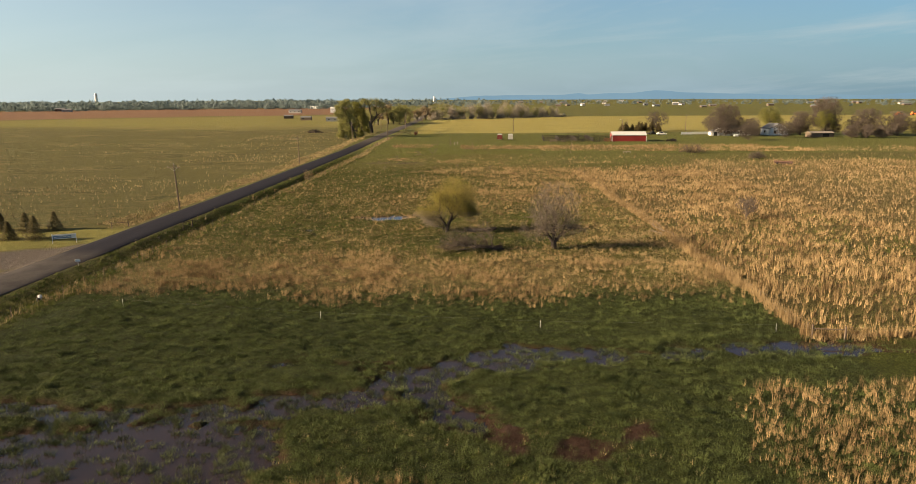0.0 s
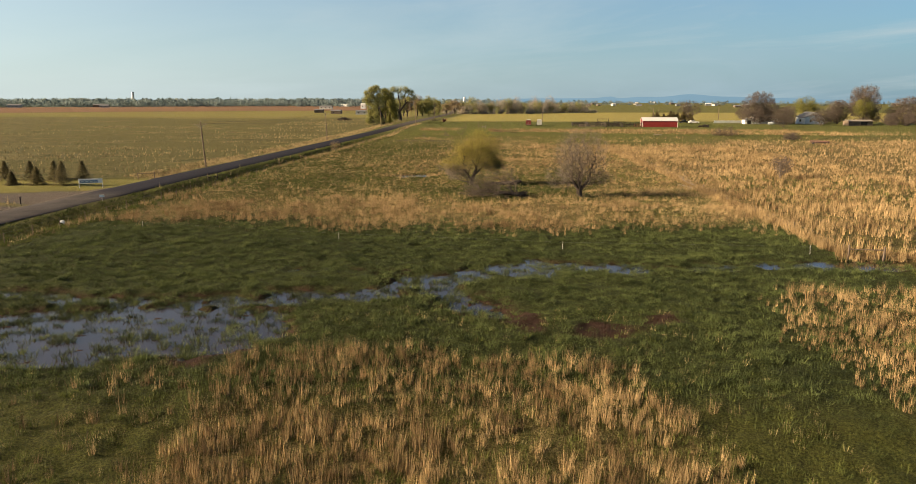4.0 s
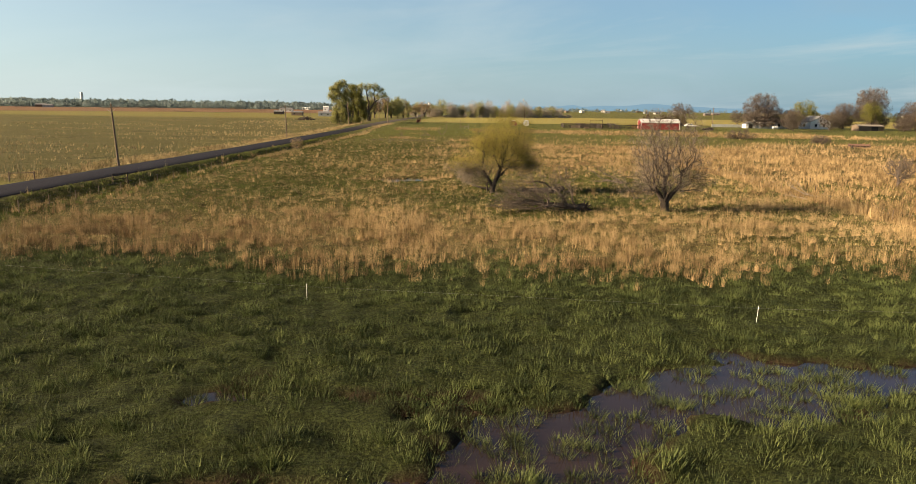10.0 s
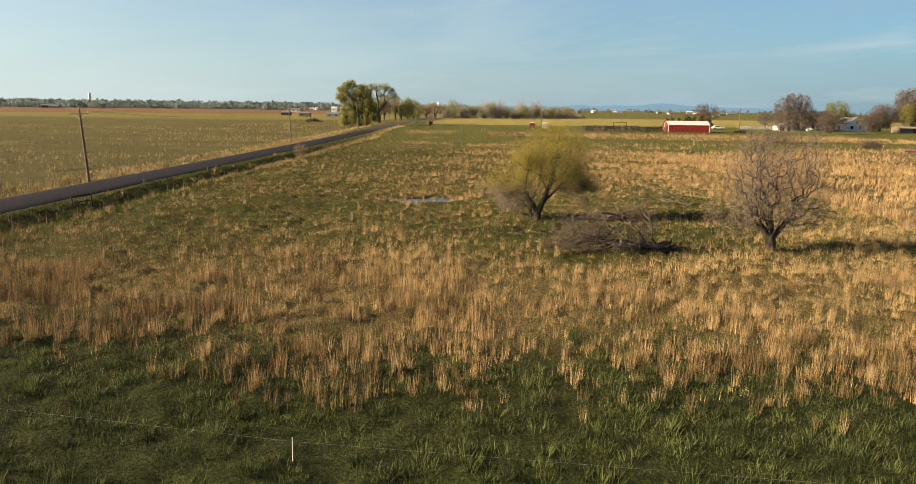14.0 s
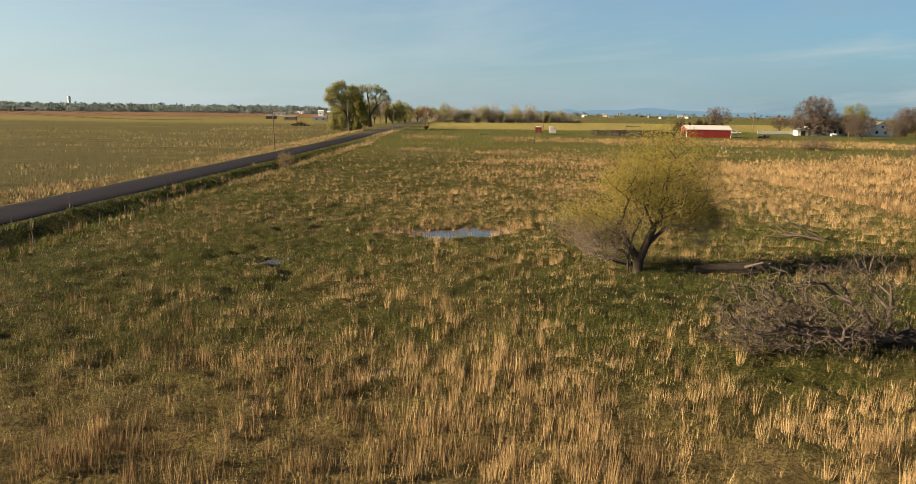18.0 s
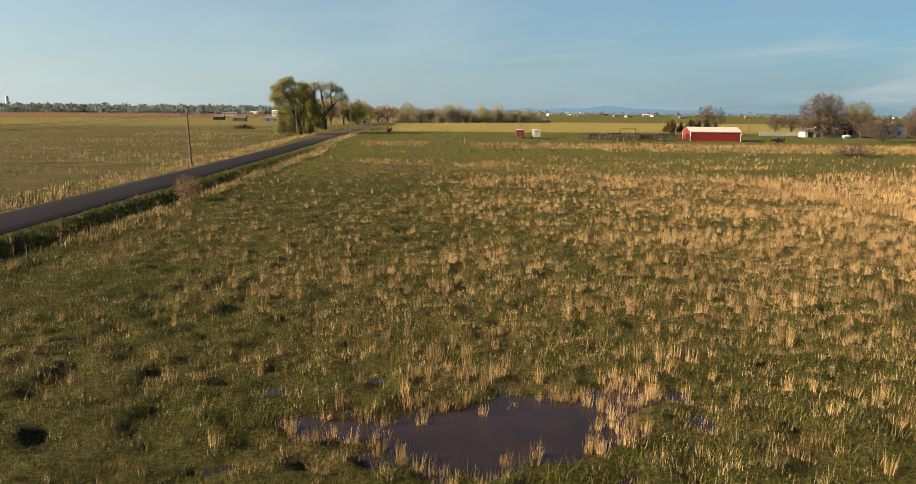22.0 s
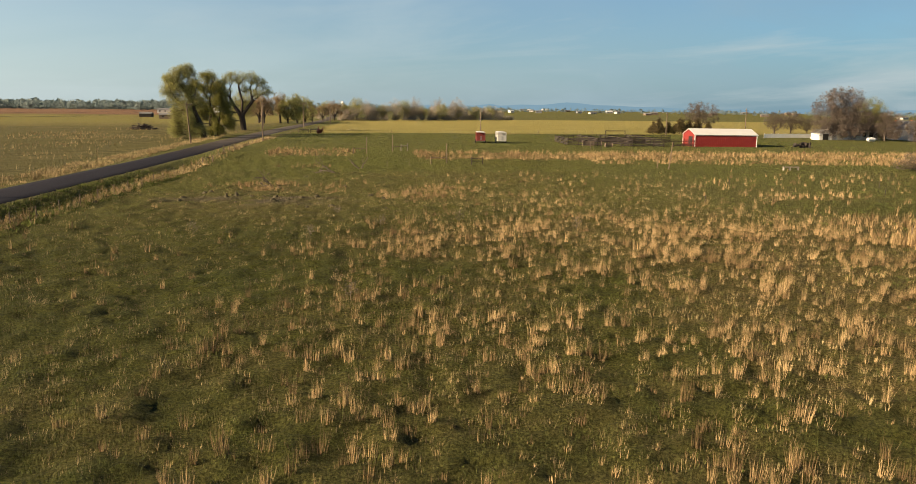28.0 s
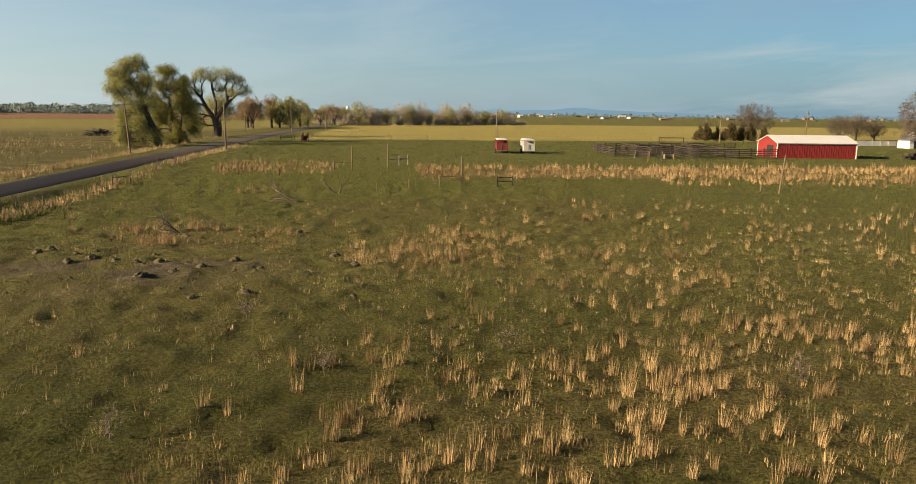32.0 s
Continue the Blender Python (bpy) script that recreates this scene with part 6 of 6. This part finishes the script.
def build_farm():
    gable_house("barn", 77.4, 314.4, -6, 14.6, 8.0, 2.75, 4.0, RED, METAL, "long low red metal barn with a pale roof", "barn", "x", 0.45, (("left", -1.2, 2.4, 0.0, 2.3, "opening"),), WHITE, 0.25)
    gable_house("farmhouse", 159.0, 352.0, 6, 9.6, 9.0, 3.2, 5.7, WHITE, GREY_ROOF, "white farmhouse with a grey gable roof", "house", "y", 0.0, (("front", -2.2, 1.2, 1.0, 2.3, "window"), ("front", 1.6, 1.2, 1.0, 2.3, "window"), ("left", 0.0, 1.4, 1.0, 2.3, "window"), ("front", 0.0, 0.9, 3.3, 4.2, "window")))
    gable_house("farmhouse", 139.0, 352.5, 4, 14.0, 8.0, 2.8, 4.7, WHITE, GREY_ROOF, "low white house half hidden by a bare tree", "house", "x", 0.0, (("front", 4.5, 1.3, 0.9, 2.2, "window"), ("front", 2.2, 1.1, 0.9, 2.2, "window"), ("front", -1.0, 1.0, 0.1, 2.1, "door"), ("front", -4.5, 1.6, 0.9, 2.2, "window")))
    gable_house("shed", 172.0, 333.0, 4, 11.0, 5.0, 1.9, 2.5, WOOD, PALE_BARK, "long low shed with a pale weathered roof", "shed", "x", 0.0, (("front", 1.5, 3.0, 0.1, 1.6, "opening"),))
    gable_house("shed", 128.5, 350.0, 0, 4.0, 4.0, 2.0, 2.9, WHITE, GREY_ROOF, "small white garage shed by the house", "shed", "y", 0.0, (("front", 0, 1.8, 0.0, 1.8, "opening"),))
    tank = empty("propane_tank", 134.0, 336.0, turn=5, label="white propane tank lying on short legs", category="tank")
    bm = bmesh.new()
    bmesh.ops.create_uvsphere(bm, u_segments=16, v_segments=10, radius=0.5, matrix=Matrix.Translation((-0.9, 0, 0.75)))
    bmesh.ops.create_uvsphere(bm, u_segments=16, v_segments=10, radius=0.5, matrix=Matrix.Translation((0.9, 0, 0.75)))
    bmesh.ops.create_cone(bm, cap_ends=True, segments=16, radius1=0.5, radius2=0.5, depth=1.8, matrix=Matrix.Translation((0, 0, 0.75)) @ pose(0, 0, 0, 0, 90, 0))
    part("vessel", bm, WHITE, tank)
    part("dome", rods(((0, 0, 1.2), (0, 0, 1.4), 0.15, 0.12)), WHITE, tank)
    for s in (-0.7, 0.7):
        part("leg", boxes(((0.15, 0.7, 0.4), (s, 0, 0.15))), STEEL, tank)
    fence = empty("vinyl_fence", 114.8, 357.5, turn=5, label="white solid board fence round the farmyard", category="fence")
    for k in range(7):
        part("panel", boxes(((2.36, 0.05, 1.2), (k * 2.45 + 1.2, 0, 0.7)), bevel=0.01), WHITE, fence)
        part("post", boxes(((0.13, 0.13, 1.45), (k * 2.45, 0, 0.72)), bevel=0.01), WHITE, fence)


build_farm()


def vehicle(x, y, turn, paint, label, truck=False):
    """A parked pickup or car."""
    top = empty("pickup_truck" if truck else "car", x, y, turn=turn, label=label, category="truck" if truck else "car")
    body = prism(((-2.5, 0.35), (2.5, 0.35), (2.5, 0.85), (1.2, 0.98), (-2.5, 0.98)), 1.85, "y")
    part("body", body, paint, top)
    cab = ((0.9, 0.98), (0.4, 1.65), (-0.8, 1.65), (-1.1, 0.98)) if truck else ((1.0, 0.98), (0.4, 1.5), (-1.4, 1.5), (-2.1, 0.98))
    cabin = part("cabin", prism(cab, 1.65, "y"), paint, top)
    part("window", prism([(u * 0.86 - 0.03, 1.0 + (w - 0.98) * 0.82) for u, w in cab], 1.68, "y"), GLASS, cabin)
    for sx in (-1.55, 1.55):
        for sy in (-0.85, 0.85):
            wheel = part("wheel", rods(((sx, sy - 0.11, 0.36), (sx, sy + 0.11, 0.36), 0.36, 0.36), sides=14), RUBBER, top)
            part("rim", rods(((sx, sy - 0.12, 0.36), (sx, sy + 0.12, 0.36), 0.2, 0.2), sides=10), STEEL, wheel)
    return top


vehicle(104.5, 356.0, 0, WHITE, "white car parked behind the barn")
vehicle(101.0, 360.0, 10, DARK, "dark pickup parked behind the barn", True)


AGED_WHITE = two_tone("aged_white_paint", (0.38, 0.36, 0.32), (0.56, 0.54, 0.50), 0.9, 0.6, bump=0.1)
TRAILER_RED = two_tone("dull_maroon_paint", (0.13, 0.024, 0.020), (0.19, 0.040, 0.030), 0.8, 0.6, bump=0.1)


def stock_trailer(x, y, turn, paint, label):
    """A livestock trailer seen from its tailgate."""
    top = empty("stock_trailer", x, y, turn=turn, label=label, category="trailer")
    long, w, lo, hi = 4.8, 2.0, 0.5, 2.5
    part("floor", boxes(((w, long, 0.1), (0, 0, lo))), STEEL, top)
    for s in (-1, 1):
        part("side_panel", boxes(((0.05, long, 1.05), (s * w / 2, 0, lo + 0.55)), bevel=0.01), paint, top)
        for k in range(2):
            part("side_slat", boxes(((0.05, long, 0.14), (s * w / 2, 0, lo + 1.3 + 0.3 * k))), paint, top)
        for k in range(5):
            part("side_rib", boxes(((0.07, 0.07, hi - lo), (s * (w / 2 + 0.02), -long / 2 + k * long / 4, (lo + hi) / 2))), paint, top)
        part("fender", boxes(((0.3, 2.0, 0.06), (s * (w / 2 + 0.17), 0.2, 0.86)), bevel=0.02), paint, top)
        for yy in (-0.3, 0.65):
            wheel = part("wheel", rods(((s * (w / 2 + 0.06), yy, 0.36), (s * (w / 2 + 0.28), yy, 0.36), 0.36, 0.36), sides=14), RUBBER, top)
            part("rim", rods(((s * (w / 2 + 0.05), yy, 0.36), (s * (w / 2 + 0.29), yy, 0.36), 0.18, 0.18), sides=10), STEEL, wheel)
    part("front_panel", boxes(((w, 0.05, hi - lo), (0, long / 2, (lo + hi) / 2))), paint, top)
    roof = prism(((-w / 2 - 0.04, hi), (w / 2 + 0.04, hi), (w / 2 - 0.2, hi + 0.16), (0, hi + 0.22), (-w / 2 + 0.2, hi + 0.16)), long + 0.1, "y")
    part("roof", roof, METAL, top, "pale metal roof")
    for s in (-1, 1):
        door = part("tailgate", boxes(((w / 2 - 0.05, 0.05, 1.3), (s * w / 4, -long / 2, lo + 0.7)), bevel=0.01), paint, top)
        part("latch", boxes(((0.05, 0.05, 0.9), (s * 0.12, -long / 2 - 0.05, lo + 0.75))), STEEL, door)
    part("top_rail", boxes(((w, 0.06, 0.12), (0, -long / 2, hi - 0.1))), paint, top)
    part("hitch", rods(((-0.6, long / 2, 0.45), (0, long / 2 + 1.2, 0.45), 0.05, 0.05), ((0.6, long / 2, 0.45), (0, long / 2 + 1.2, 0.45), 0.05, 0.05), sides=6), STEEL, top)
    return top


stock_trailer(21.3, 324.0, -6, TRAILER_RED, "red livestock trailer with a pale roof")
stock_trailer(26.1, 323.0, -4, AGED_WHITE, "white livestock trailer with a slatted tailgate")


def build_small_things():
    sign = empty("banner_sign", -59.7, 106.5, turn=20, label="white printed banner board on two posts by the driveway", category="sign")
    for s in (-1, 1):
        part("post", boxes(((0.09, 0.09, 1.55), (s * 1.62, 0, 0.75)), bevel=0.008), WHITE, sign)
    board = part("board", boxes(((3.2, 0.05, 0.72), (0, 0, 1.1)), bevel=0.006), WHITE, sign)
    blue = two_tone("printed_blue", (0.10, 0.16, 0.25), (0.22, 0.30, 0.40), 1.5, 0.6, bump=0)
    part("printed_band", boxes(((2.5, 0.012, 0.40), (-0.25, -0.036, 1.02))), blue, board, "blue-grey printed picture band")
    for k in range(4):
        part("text_bar", boxes(((0.42, 0.012, 0.07), (-1.1 + k * 0.6, -0.05, 1.05))), WHITE, board)
    plate = empty("plate_sign", -49.3, 90.5, turn=12, label="small white plate on a short post by the road", category="sign")
    part("post", rods(((0, 0, -0.1), (0, 0, 0.7), 0.04, 0.04), sides=6), STEEL, plate)
    part("plate", boxes(((0.62, 0.03, 0.30), (0, -0.05, 0.72)), bevel=0.005), WHITE, plate)
    pipe = empty("culvert_pipe", -47.2, 77.7, turn=25, label="pale end of a drain pipe in the ditch bank", category="pipe")
    part("pipe_wall", rods(((0, 0.7, 0.28), (0, -0.6, 0.24), 0.26, 0.26), sides=14), METAL, pipe)
    part("opening", rods(((0, -0.5, 0.242), (0, -0.606, 0.24), 0.21, 0.21), sides=14), DARK, pipe)
    stake = empty("marker_post", -60.4, 90.5, label="short dark wooden post on the grass island", category="post")
    part("stake", rods(((0, 0, -0.2), (0.03, 0, 1.0), 0.1, 0.09), sides=8), DARK_WOOD, stake)
    part("cap", rods(((0.03, 0, 1.0), (0.03, 0, 1.03), 0.095, 0.06), sides=8), WOOD, stake)
    feed = empty("feed_bunk", 65.5, 266.6, turn=-3, scale=0.8, label="pale metal feed bunk on legs in green grass", category="feeder")
    part("trough", boxes(((3.6, 0.75, 0.16), (0, 0, 0.72)), bevel=0.03), PALE_BARK, feed)
    for s in (-1.6, -0.2, 1.6):
        part("leg", boxes(((0.1, 0.6, 0.66), (s, 0, 0.33))), PALE_BARK, feed)
    part("brace", boxes(((3.3, 0.05, 0.08), (0, 0, 0.3))), DARK_WOOD, feed)
    rig = empty("hay_wagon", 104.6, 223.0, turn=-40, scale=0.75, label="derelict rusty wagon tipped in dry grass", category="wagon")
    part("bed", boxes(((7.0, 2.2, 0.16), (0, 0, 0.75), pose(0, 0, 0, 12, 0, 0))), RUST, rig)
    for s in (-1, 1):
        part("side_board", boxes(((7.0, 0.08, 0.6), (0, s * 1.1, 1.05 - s * 0.25), pose(0, 0, 0, 12, 0, 0))), RUST, rig)
    for k in range(8):
        part("rib", boxes(((0.1, 2.3, 0.5), (-3.3 + k * 0.94, 0, 1.0), pose(0, 0, 0, 12, 0, 0))), RUST, rig)
    for s in (-2.2, 2.2):
        part("wheel", rods(((s, -1.25, 0.4), (s, -1.0, 0.4), 0.42, 0.42), sides=12), DARK, rig)
    heap = empty("timber_heap", -76.5, 396.0, label="heap of dark scrap timber in the field", category="scrap heap")
    rng = random.Random(3)
    for k in range(90):
        a = rng.uniform(0, 6.3)
        r = rng.uniform(0, 3.8)
        h = max(0.15, 1.9 - r * 0.48) * rng.uniform(0.1, 1.0)
        part("beam", boxes(((rng.uniform(1.5, 4.0), rng.uniform(0.15, 0.35), rng.uniform(0.1, 0.3)), (math.cos(a) * r, math.sin(a) * r * 0.6, h), pose(0, 0, 0, rng.uniform(-25, 25), rng.uniform(-30, 30), rng.uniform(0, 180)))), DARK_WOOD if k % 4 else GREY_TWIG, heap)
    scrap = empty("timber_heap", 94.7, 308.8, scale=1.3, label="low heap of dark scrap near the farm", category="scrap heap")
    for k in range(12):
        part("beam", boxes(((rng.uniform(0.8, 2.0), 0.3, rng.uniform(0.2, 0.5)), (rng.uniform(-1.6, 1.6), rng.uniform(-0.5, 0.5), rng.uniform(0.2, 0.8)), pose(0, 0, 0, rng.uniform(-20, 20), rng.uniform(-20, 20), rng.uniform(0, 180)))), DARK_WOOD, scrap)
    chute = empty("loading_chute", -18.9, 365.0, turn=15, label="faded red wooden loading chute by the field gate", category="chute")
    part("ramp", boxes(((1.2, 3.2, 0.12), (0, 0, 0.8), pose(0, 0, 0, -20, 0, 0))), DARK_RED, chute)
    for s in (-0.6, 0.6):
        for k in range(3):
            part("side_board", boxes(((0.06, 3.2, 0.18), (s, 0, 1.05 + 0.32 * k), pose(0, 0, 0, -20, 0, 0))), DARK_RED, chute)
        for t in (-1.4, 1.4):
            part("upright", boxes(((0.1, 0.1, 1.9 - t * 0.4), (s, t, 0.85 - t * 0.2))), DARK_RED, chute)
    # dung clods and broken turf on the trodden patch
    for k in range(46):
        x, y = rng.gauss(-19, 7.0), rng.gauss(233, 4.5)
        c = empty("turf_clod", x, y, turn=rng.uniform(0, 360), scale=rng.uniform(0.6, 1.7), label="dark clod of broken turf on trodden ground", category="clod", group="turf clods")
        bm = bmesh.new()
        bmesh.ops.create_icosphere(bm, subdivisions=2, radius=0.2)
        for v in bm.verts:
            v.co *= 1 + 0.5 * (noise.noise(v.co * 7 + Vector((k, 0, 0))))
            v.co.z *= 0.6
        part("soil", bm, CLOD, c)
        part("grass_top", boxes(((0.2, 0.15, 0.06), (0, 0, 0.11), pose(0, 0, 0, 10, 8, 30)), bevel=0.02), CLOD, c)


CLOD = two_tone("dark_turf", (0.045, 0.036, 0.022), (0.11, 0.095, 0.05), 6.0, 0.95)
build_small_things()


# ---- the distance ----
def build_distance():
    rng = np.random.default_rng(12)
    # town trees on the skyline, denser over the open field; haze is in their colour
    pts = []
    for ang, n, r0, r1, lo, hi in ((-42, 330, 1200, 1600, 6, 12), (-34, 330, 1200, 1600, 6, 12), (-26, 330, 1190, 1600, 6, 12), (-18, 300, 1180, 1600, 6, 12), (-10, 240, 1150, 1600, 6, 12), (-2, 120, 1200, 1700, 5, 11), (6, 80, 1300, 1800, 4, 8), (14, 70, 1400, 1900, 3, 7), (22, 70, 1400, 1900, 3, 7), (30, 70, 1300, 1900, 3, 7), (38, 80, 1300, 1900, 3, 8), (46, 80, 1300, 1900, 4, 8)):
        for _ in range(n):
            a, r = radians(ang + rng.uniform(-4.5, 4.5)), rng.uniform(r0, r1)
            pts.append((math.sin(a) * r, math.cos(a) * r, rng.uniform(lo, hi)))
    pts = np.array(pts)
    n, m = len(pts), 46
    t = rng.uniform(0, 1, (n, m))
    a = rng.uniform(0, 2 * np.pi, (n, m))
    wide = pts[:, 2:3] * rng.uniform(0.5, 0.85, (n, 1))
    r = wide * np.sqrt(np.clip(1 - (2 * t - 0.9) ** 2, 0.05, 1)) * np.sqrt(rng.uniform(0.2, 1, (n, m)))
    c = np.stack([pts[:, 0:1] + np.cos(a) * r, pts[:, 1:2] + np.sin(a) * r, height(pts[:, 0], pts[:, 1])[:, None] + 0.1 + t ** 1.3 * pts[:, 2:3]], 2).reshape(-1, 3)
    d1, d2 = rng.normal(0, 1, c.shape), rng.normal(0, 1, c.shape)
    s = np.repeat(pts[:, 2], m)[:, None] * 0.13
    v = np.stack([c - d1 * s, c + d1 * s * 0.6 + d2 * s * 0.6, c - d2 * s], 1).reshape(-1, 3)
    ob = mesh_object("distant_trees", v, np.arange(len(v)).reshape(-1, 3), LEAF_FAR_HAZED)
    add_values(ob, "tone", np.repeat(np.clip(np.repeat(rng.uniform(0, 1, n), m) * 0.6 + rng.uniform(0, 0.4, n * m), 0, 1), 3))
    tagged(ob, "far skyline of town trees, blue-green haze painted into the leaves", "trees", kind="stuff")

    def far_block(name, x, y, w, d, h, wall, roof, label, cat, turn=0.0):
        top = empty(name, x, y, turn=turn, label=label, category=cat)
        part("wall", boxes(((w, d, h), (0, 0, h / 2 - 0.2))), wall, top)
        part("roof", prism(((-d / 2 - 0.3, h - 0.2), (d / 2 + 0.3, h - 0.2), (0, h + d * 0.16)), w + 0.6, "x"), roof, top)
        for k in range(max(1, int(w / 5))):
            part("window", boxes(((1.4, 0.06, 1.0), (-w / 2 + 2.5 + k * 5, -d / 2 - 0.03, h * 0.55))), GLASS, top)

    for x, y, w, d, h, wall, roof in ((-131, 640, 9, 6, 2.8, WOOD, GREY_ROOF), (-103, 612, 10, 6, 3.0, STEEL, GREY_ROOF), (-193, 880, 15, 7, 3.4, AGED_WHITE, GREY_ROOF), (-158, 690, 8, 6, 2.6, DARK_WOOD, GREY_ROOF), (-150, 900, 6, 6, 6.0, WHITE, WHITE), (-140, 905, 6, 6, 5.5, WHITE, WHITE)):
        far_block("farm_building", x, y, w, d, h, wall, roof, "small distant farm building across the field", "building")
    for k in range(56):
        a = radians(rng.uniform(2, 48))
        r = rng.uniform(1100, 1800)
        far_block("distant_house", math.sin(a) * r, math.cos(a) * r, rng.uniform(6, 12), rng.uniform(6, 9), rng.uniform(2.2, 3.2), (STEEL, WOOD, AGED_WHITE, WOOD, WOOD)[k % 5], GREY_ROOF if k % 7 else METAL, "distant low house near the skyline", "house", rng.uniform(-20, 20))
    for k in range(9):
        a = radians(rng.uniform(-44, -4))
        r = rng.uniform(1150, 1200)
        far_block("distant_house", math.sin(a) * r, math.cos(a) * r, rng.uniform(8, 18), rng.uniform(7, 10), rng.uniform(2.4, 3.6), (STEEL, WHITE, WOOD)[k % 3], (GREY_ROOF, WHITE, GREY_ROOF)[k % 3], "distant town house among trees", "house", rng.uniform(-20, 20))
    for x, y, t, r, lab in ((-795, 1610, 26, 3.0, "white water tower over the town"), (-42, 1640, 15, 2.6, "white grain tower on the skyline")):
        top = empty("water_tower", x, y, label=lab, category="tower")
        part("shaft", rods(((0, 0, -1), (0, 0, t * 0.8), r, r * 0.98), sides=16), WHITE, top)
        part("cap", rods(((0, 0, t * 0.8), (0, 0, t), r * 1.06, r * 0.85), sides=16), WHITE, top)
    orange = two_tone("orange_machine_paint", (0.55, 0.13, 0.02), (0.65, 0.20, 0.04), 1.0, 0.5, bump=0)
    for k in range(6):
        top = empty("farm_machine", 430 + k * 7, 690 + (k % 2) * 6, turn=20 * k, label="orange farm machine parked far across the fields", category="machine")
        part("body", boxes(((4.5, 2.2, 1.4), (0, 0, 1.3)), bevel=0.15), orange, top)
        part("cab", boxes(((1.5, 1.6, 1.4), (0.6, 0, 2.6)), bevel=0.1), GLASS if k % 2 else orange, top)
        for sx in (-1.5, 1.5):
            for sy in (-1, 1):
                part("wheel", rods(((sx, sy * 1.1, 0.7), (sx, sy * 1.4, 0.7), 0.7, 0.7), sides=10), RUBBER, top)
    # blue hills, their haze put in as an even glowing colour
    hill = Mat("hazy_hill_glow", 1.0, 0, 0.0)
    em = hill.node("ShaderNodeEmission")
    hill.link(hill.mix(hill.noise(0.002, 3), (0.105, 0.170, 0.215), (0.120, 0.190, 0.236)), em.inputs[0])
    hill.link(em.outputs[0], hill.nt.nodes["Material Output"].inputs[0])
    az = np.radians(np.linspace(-6, 62, 120))
    d = np.degrees(az)
    crest = 7 + 12 * np.exp(-((d - 9.8) / 0.5) ** 2) + 9 * np.exp(-((d - 12.3) / 1.1) ** 2) + 23 * np.exp(-((d - 16) / 1.9) ** 2) + 8 * np.exp(-((d - 19.4) / 1.3) ** 2) + 5 * np.exp(-((d - 22.8) / 1.0) ** 2)
    crest = crest - 9 * step((d - 21) / 6) + 6 * np.exp(-((d - 28) / 1.3) ** 2) + 14 * np.exp(-((d - 33) / 1.8) ** 2) + 16 * np.exp(-((d - 41) / 4) ** 2) + 5 * (fbm(d / 1.1, d * 0 + 1, 4) - 0.5) - 30 * step((4 - d) / 8)
    r = 4300.0
    x, y = np.sin(az) * r, np.cos(az) * r
    v = np.concatenate([np.stack([x, y, np.full(120, -120.0)], 1), np.stack([x, y, crest - 12], 1), np.stack([x * 1.02, y * 1.02, crest], 1)])
    k = np.arange(119)
    f = np.concatenate([np.stack([k, k + 1, 121 + k, 120 + k], 1), np.stack([120 + k, 121 + k, 241 + k, 240 + k], 1)])
    tagged(mesh_object("backdrop", v, f, hill.mat, True), "low blue hills on the horizon, glowing in a painted haze colour", "hills", kind="structure")


build_distance()
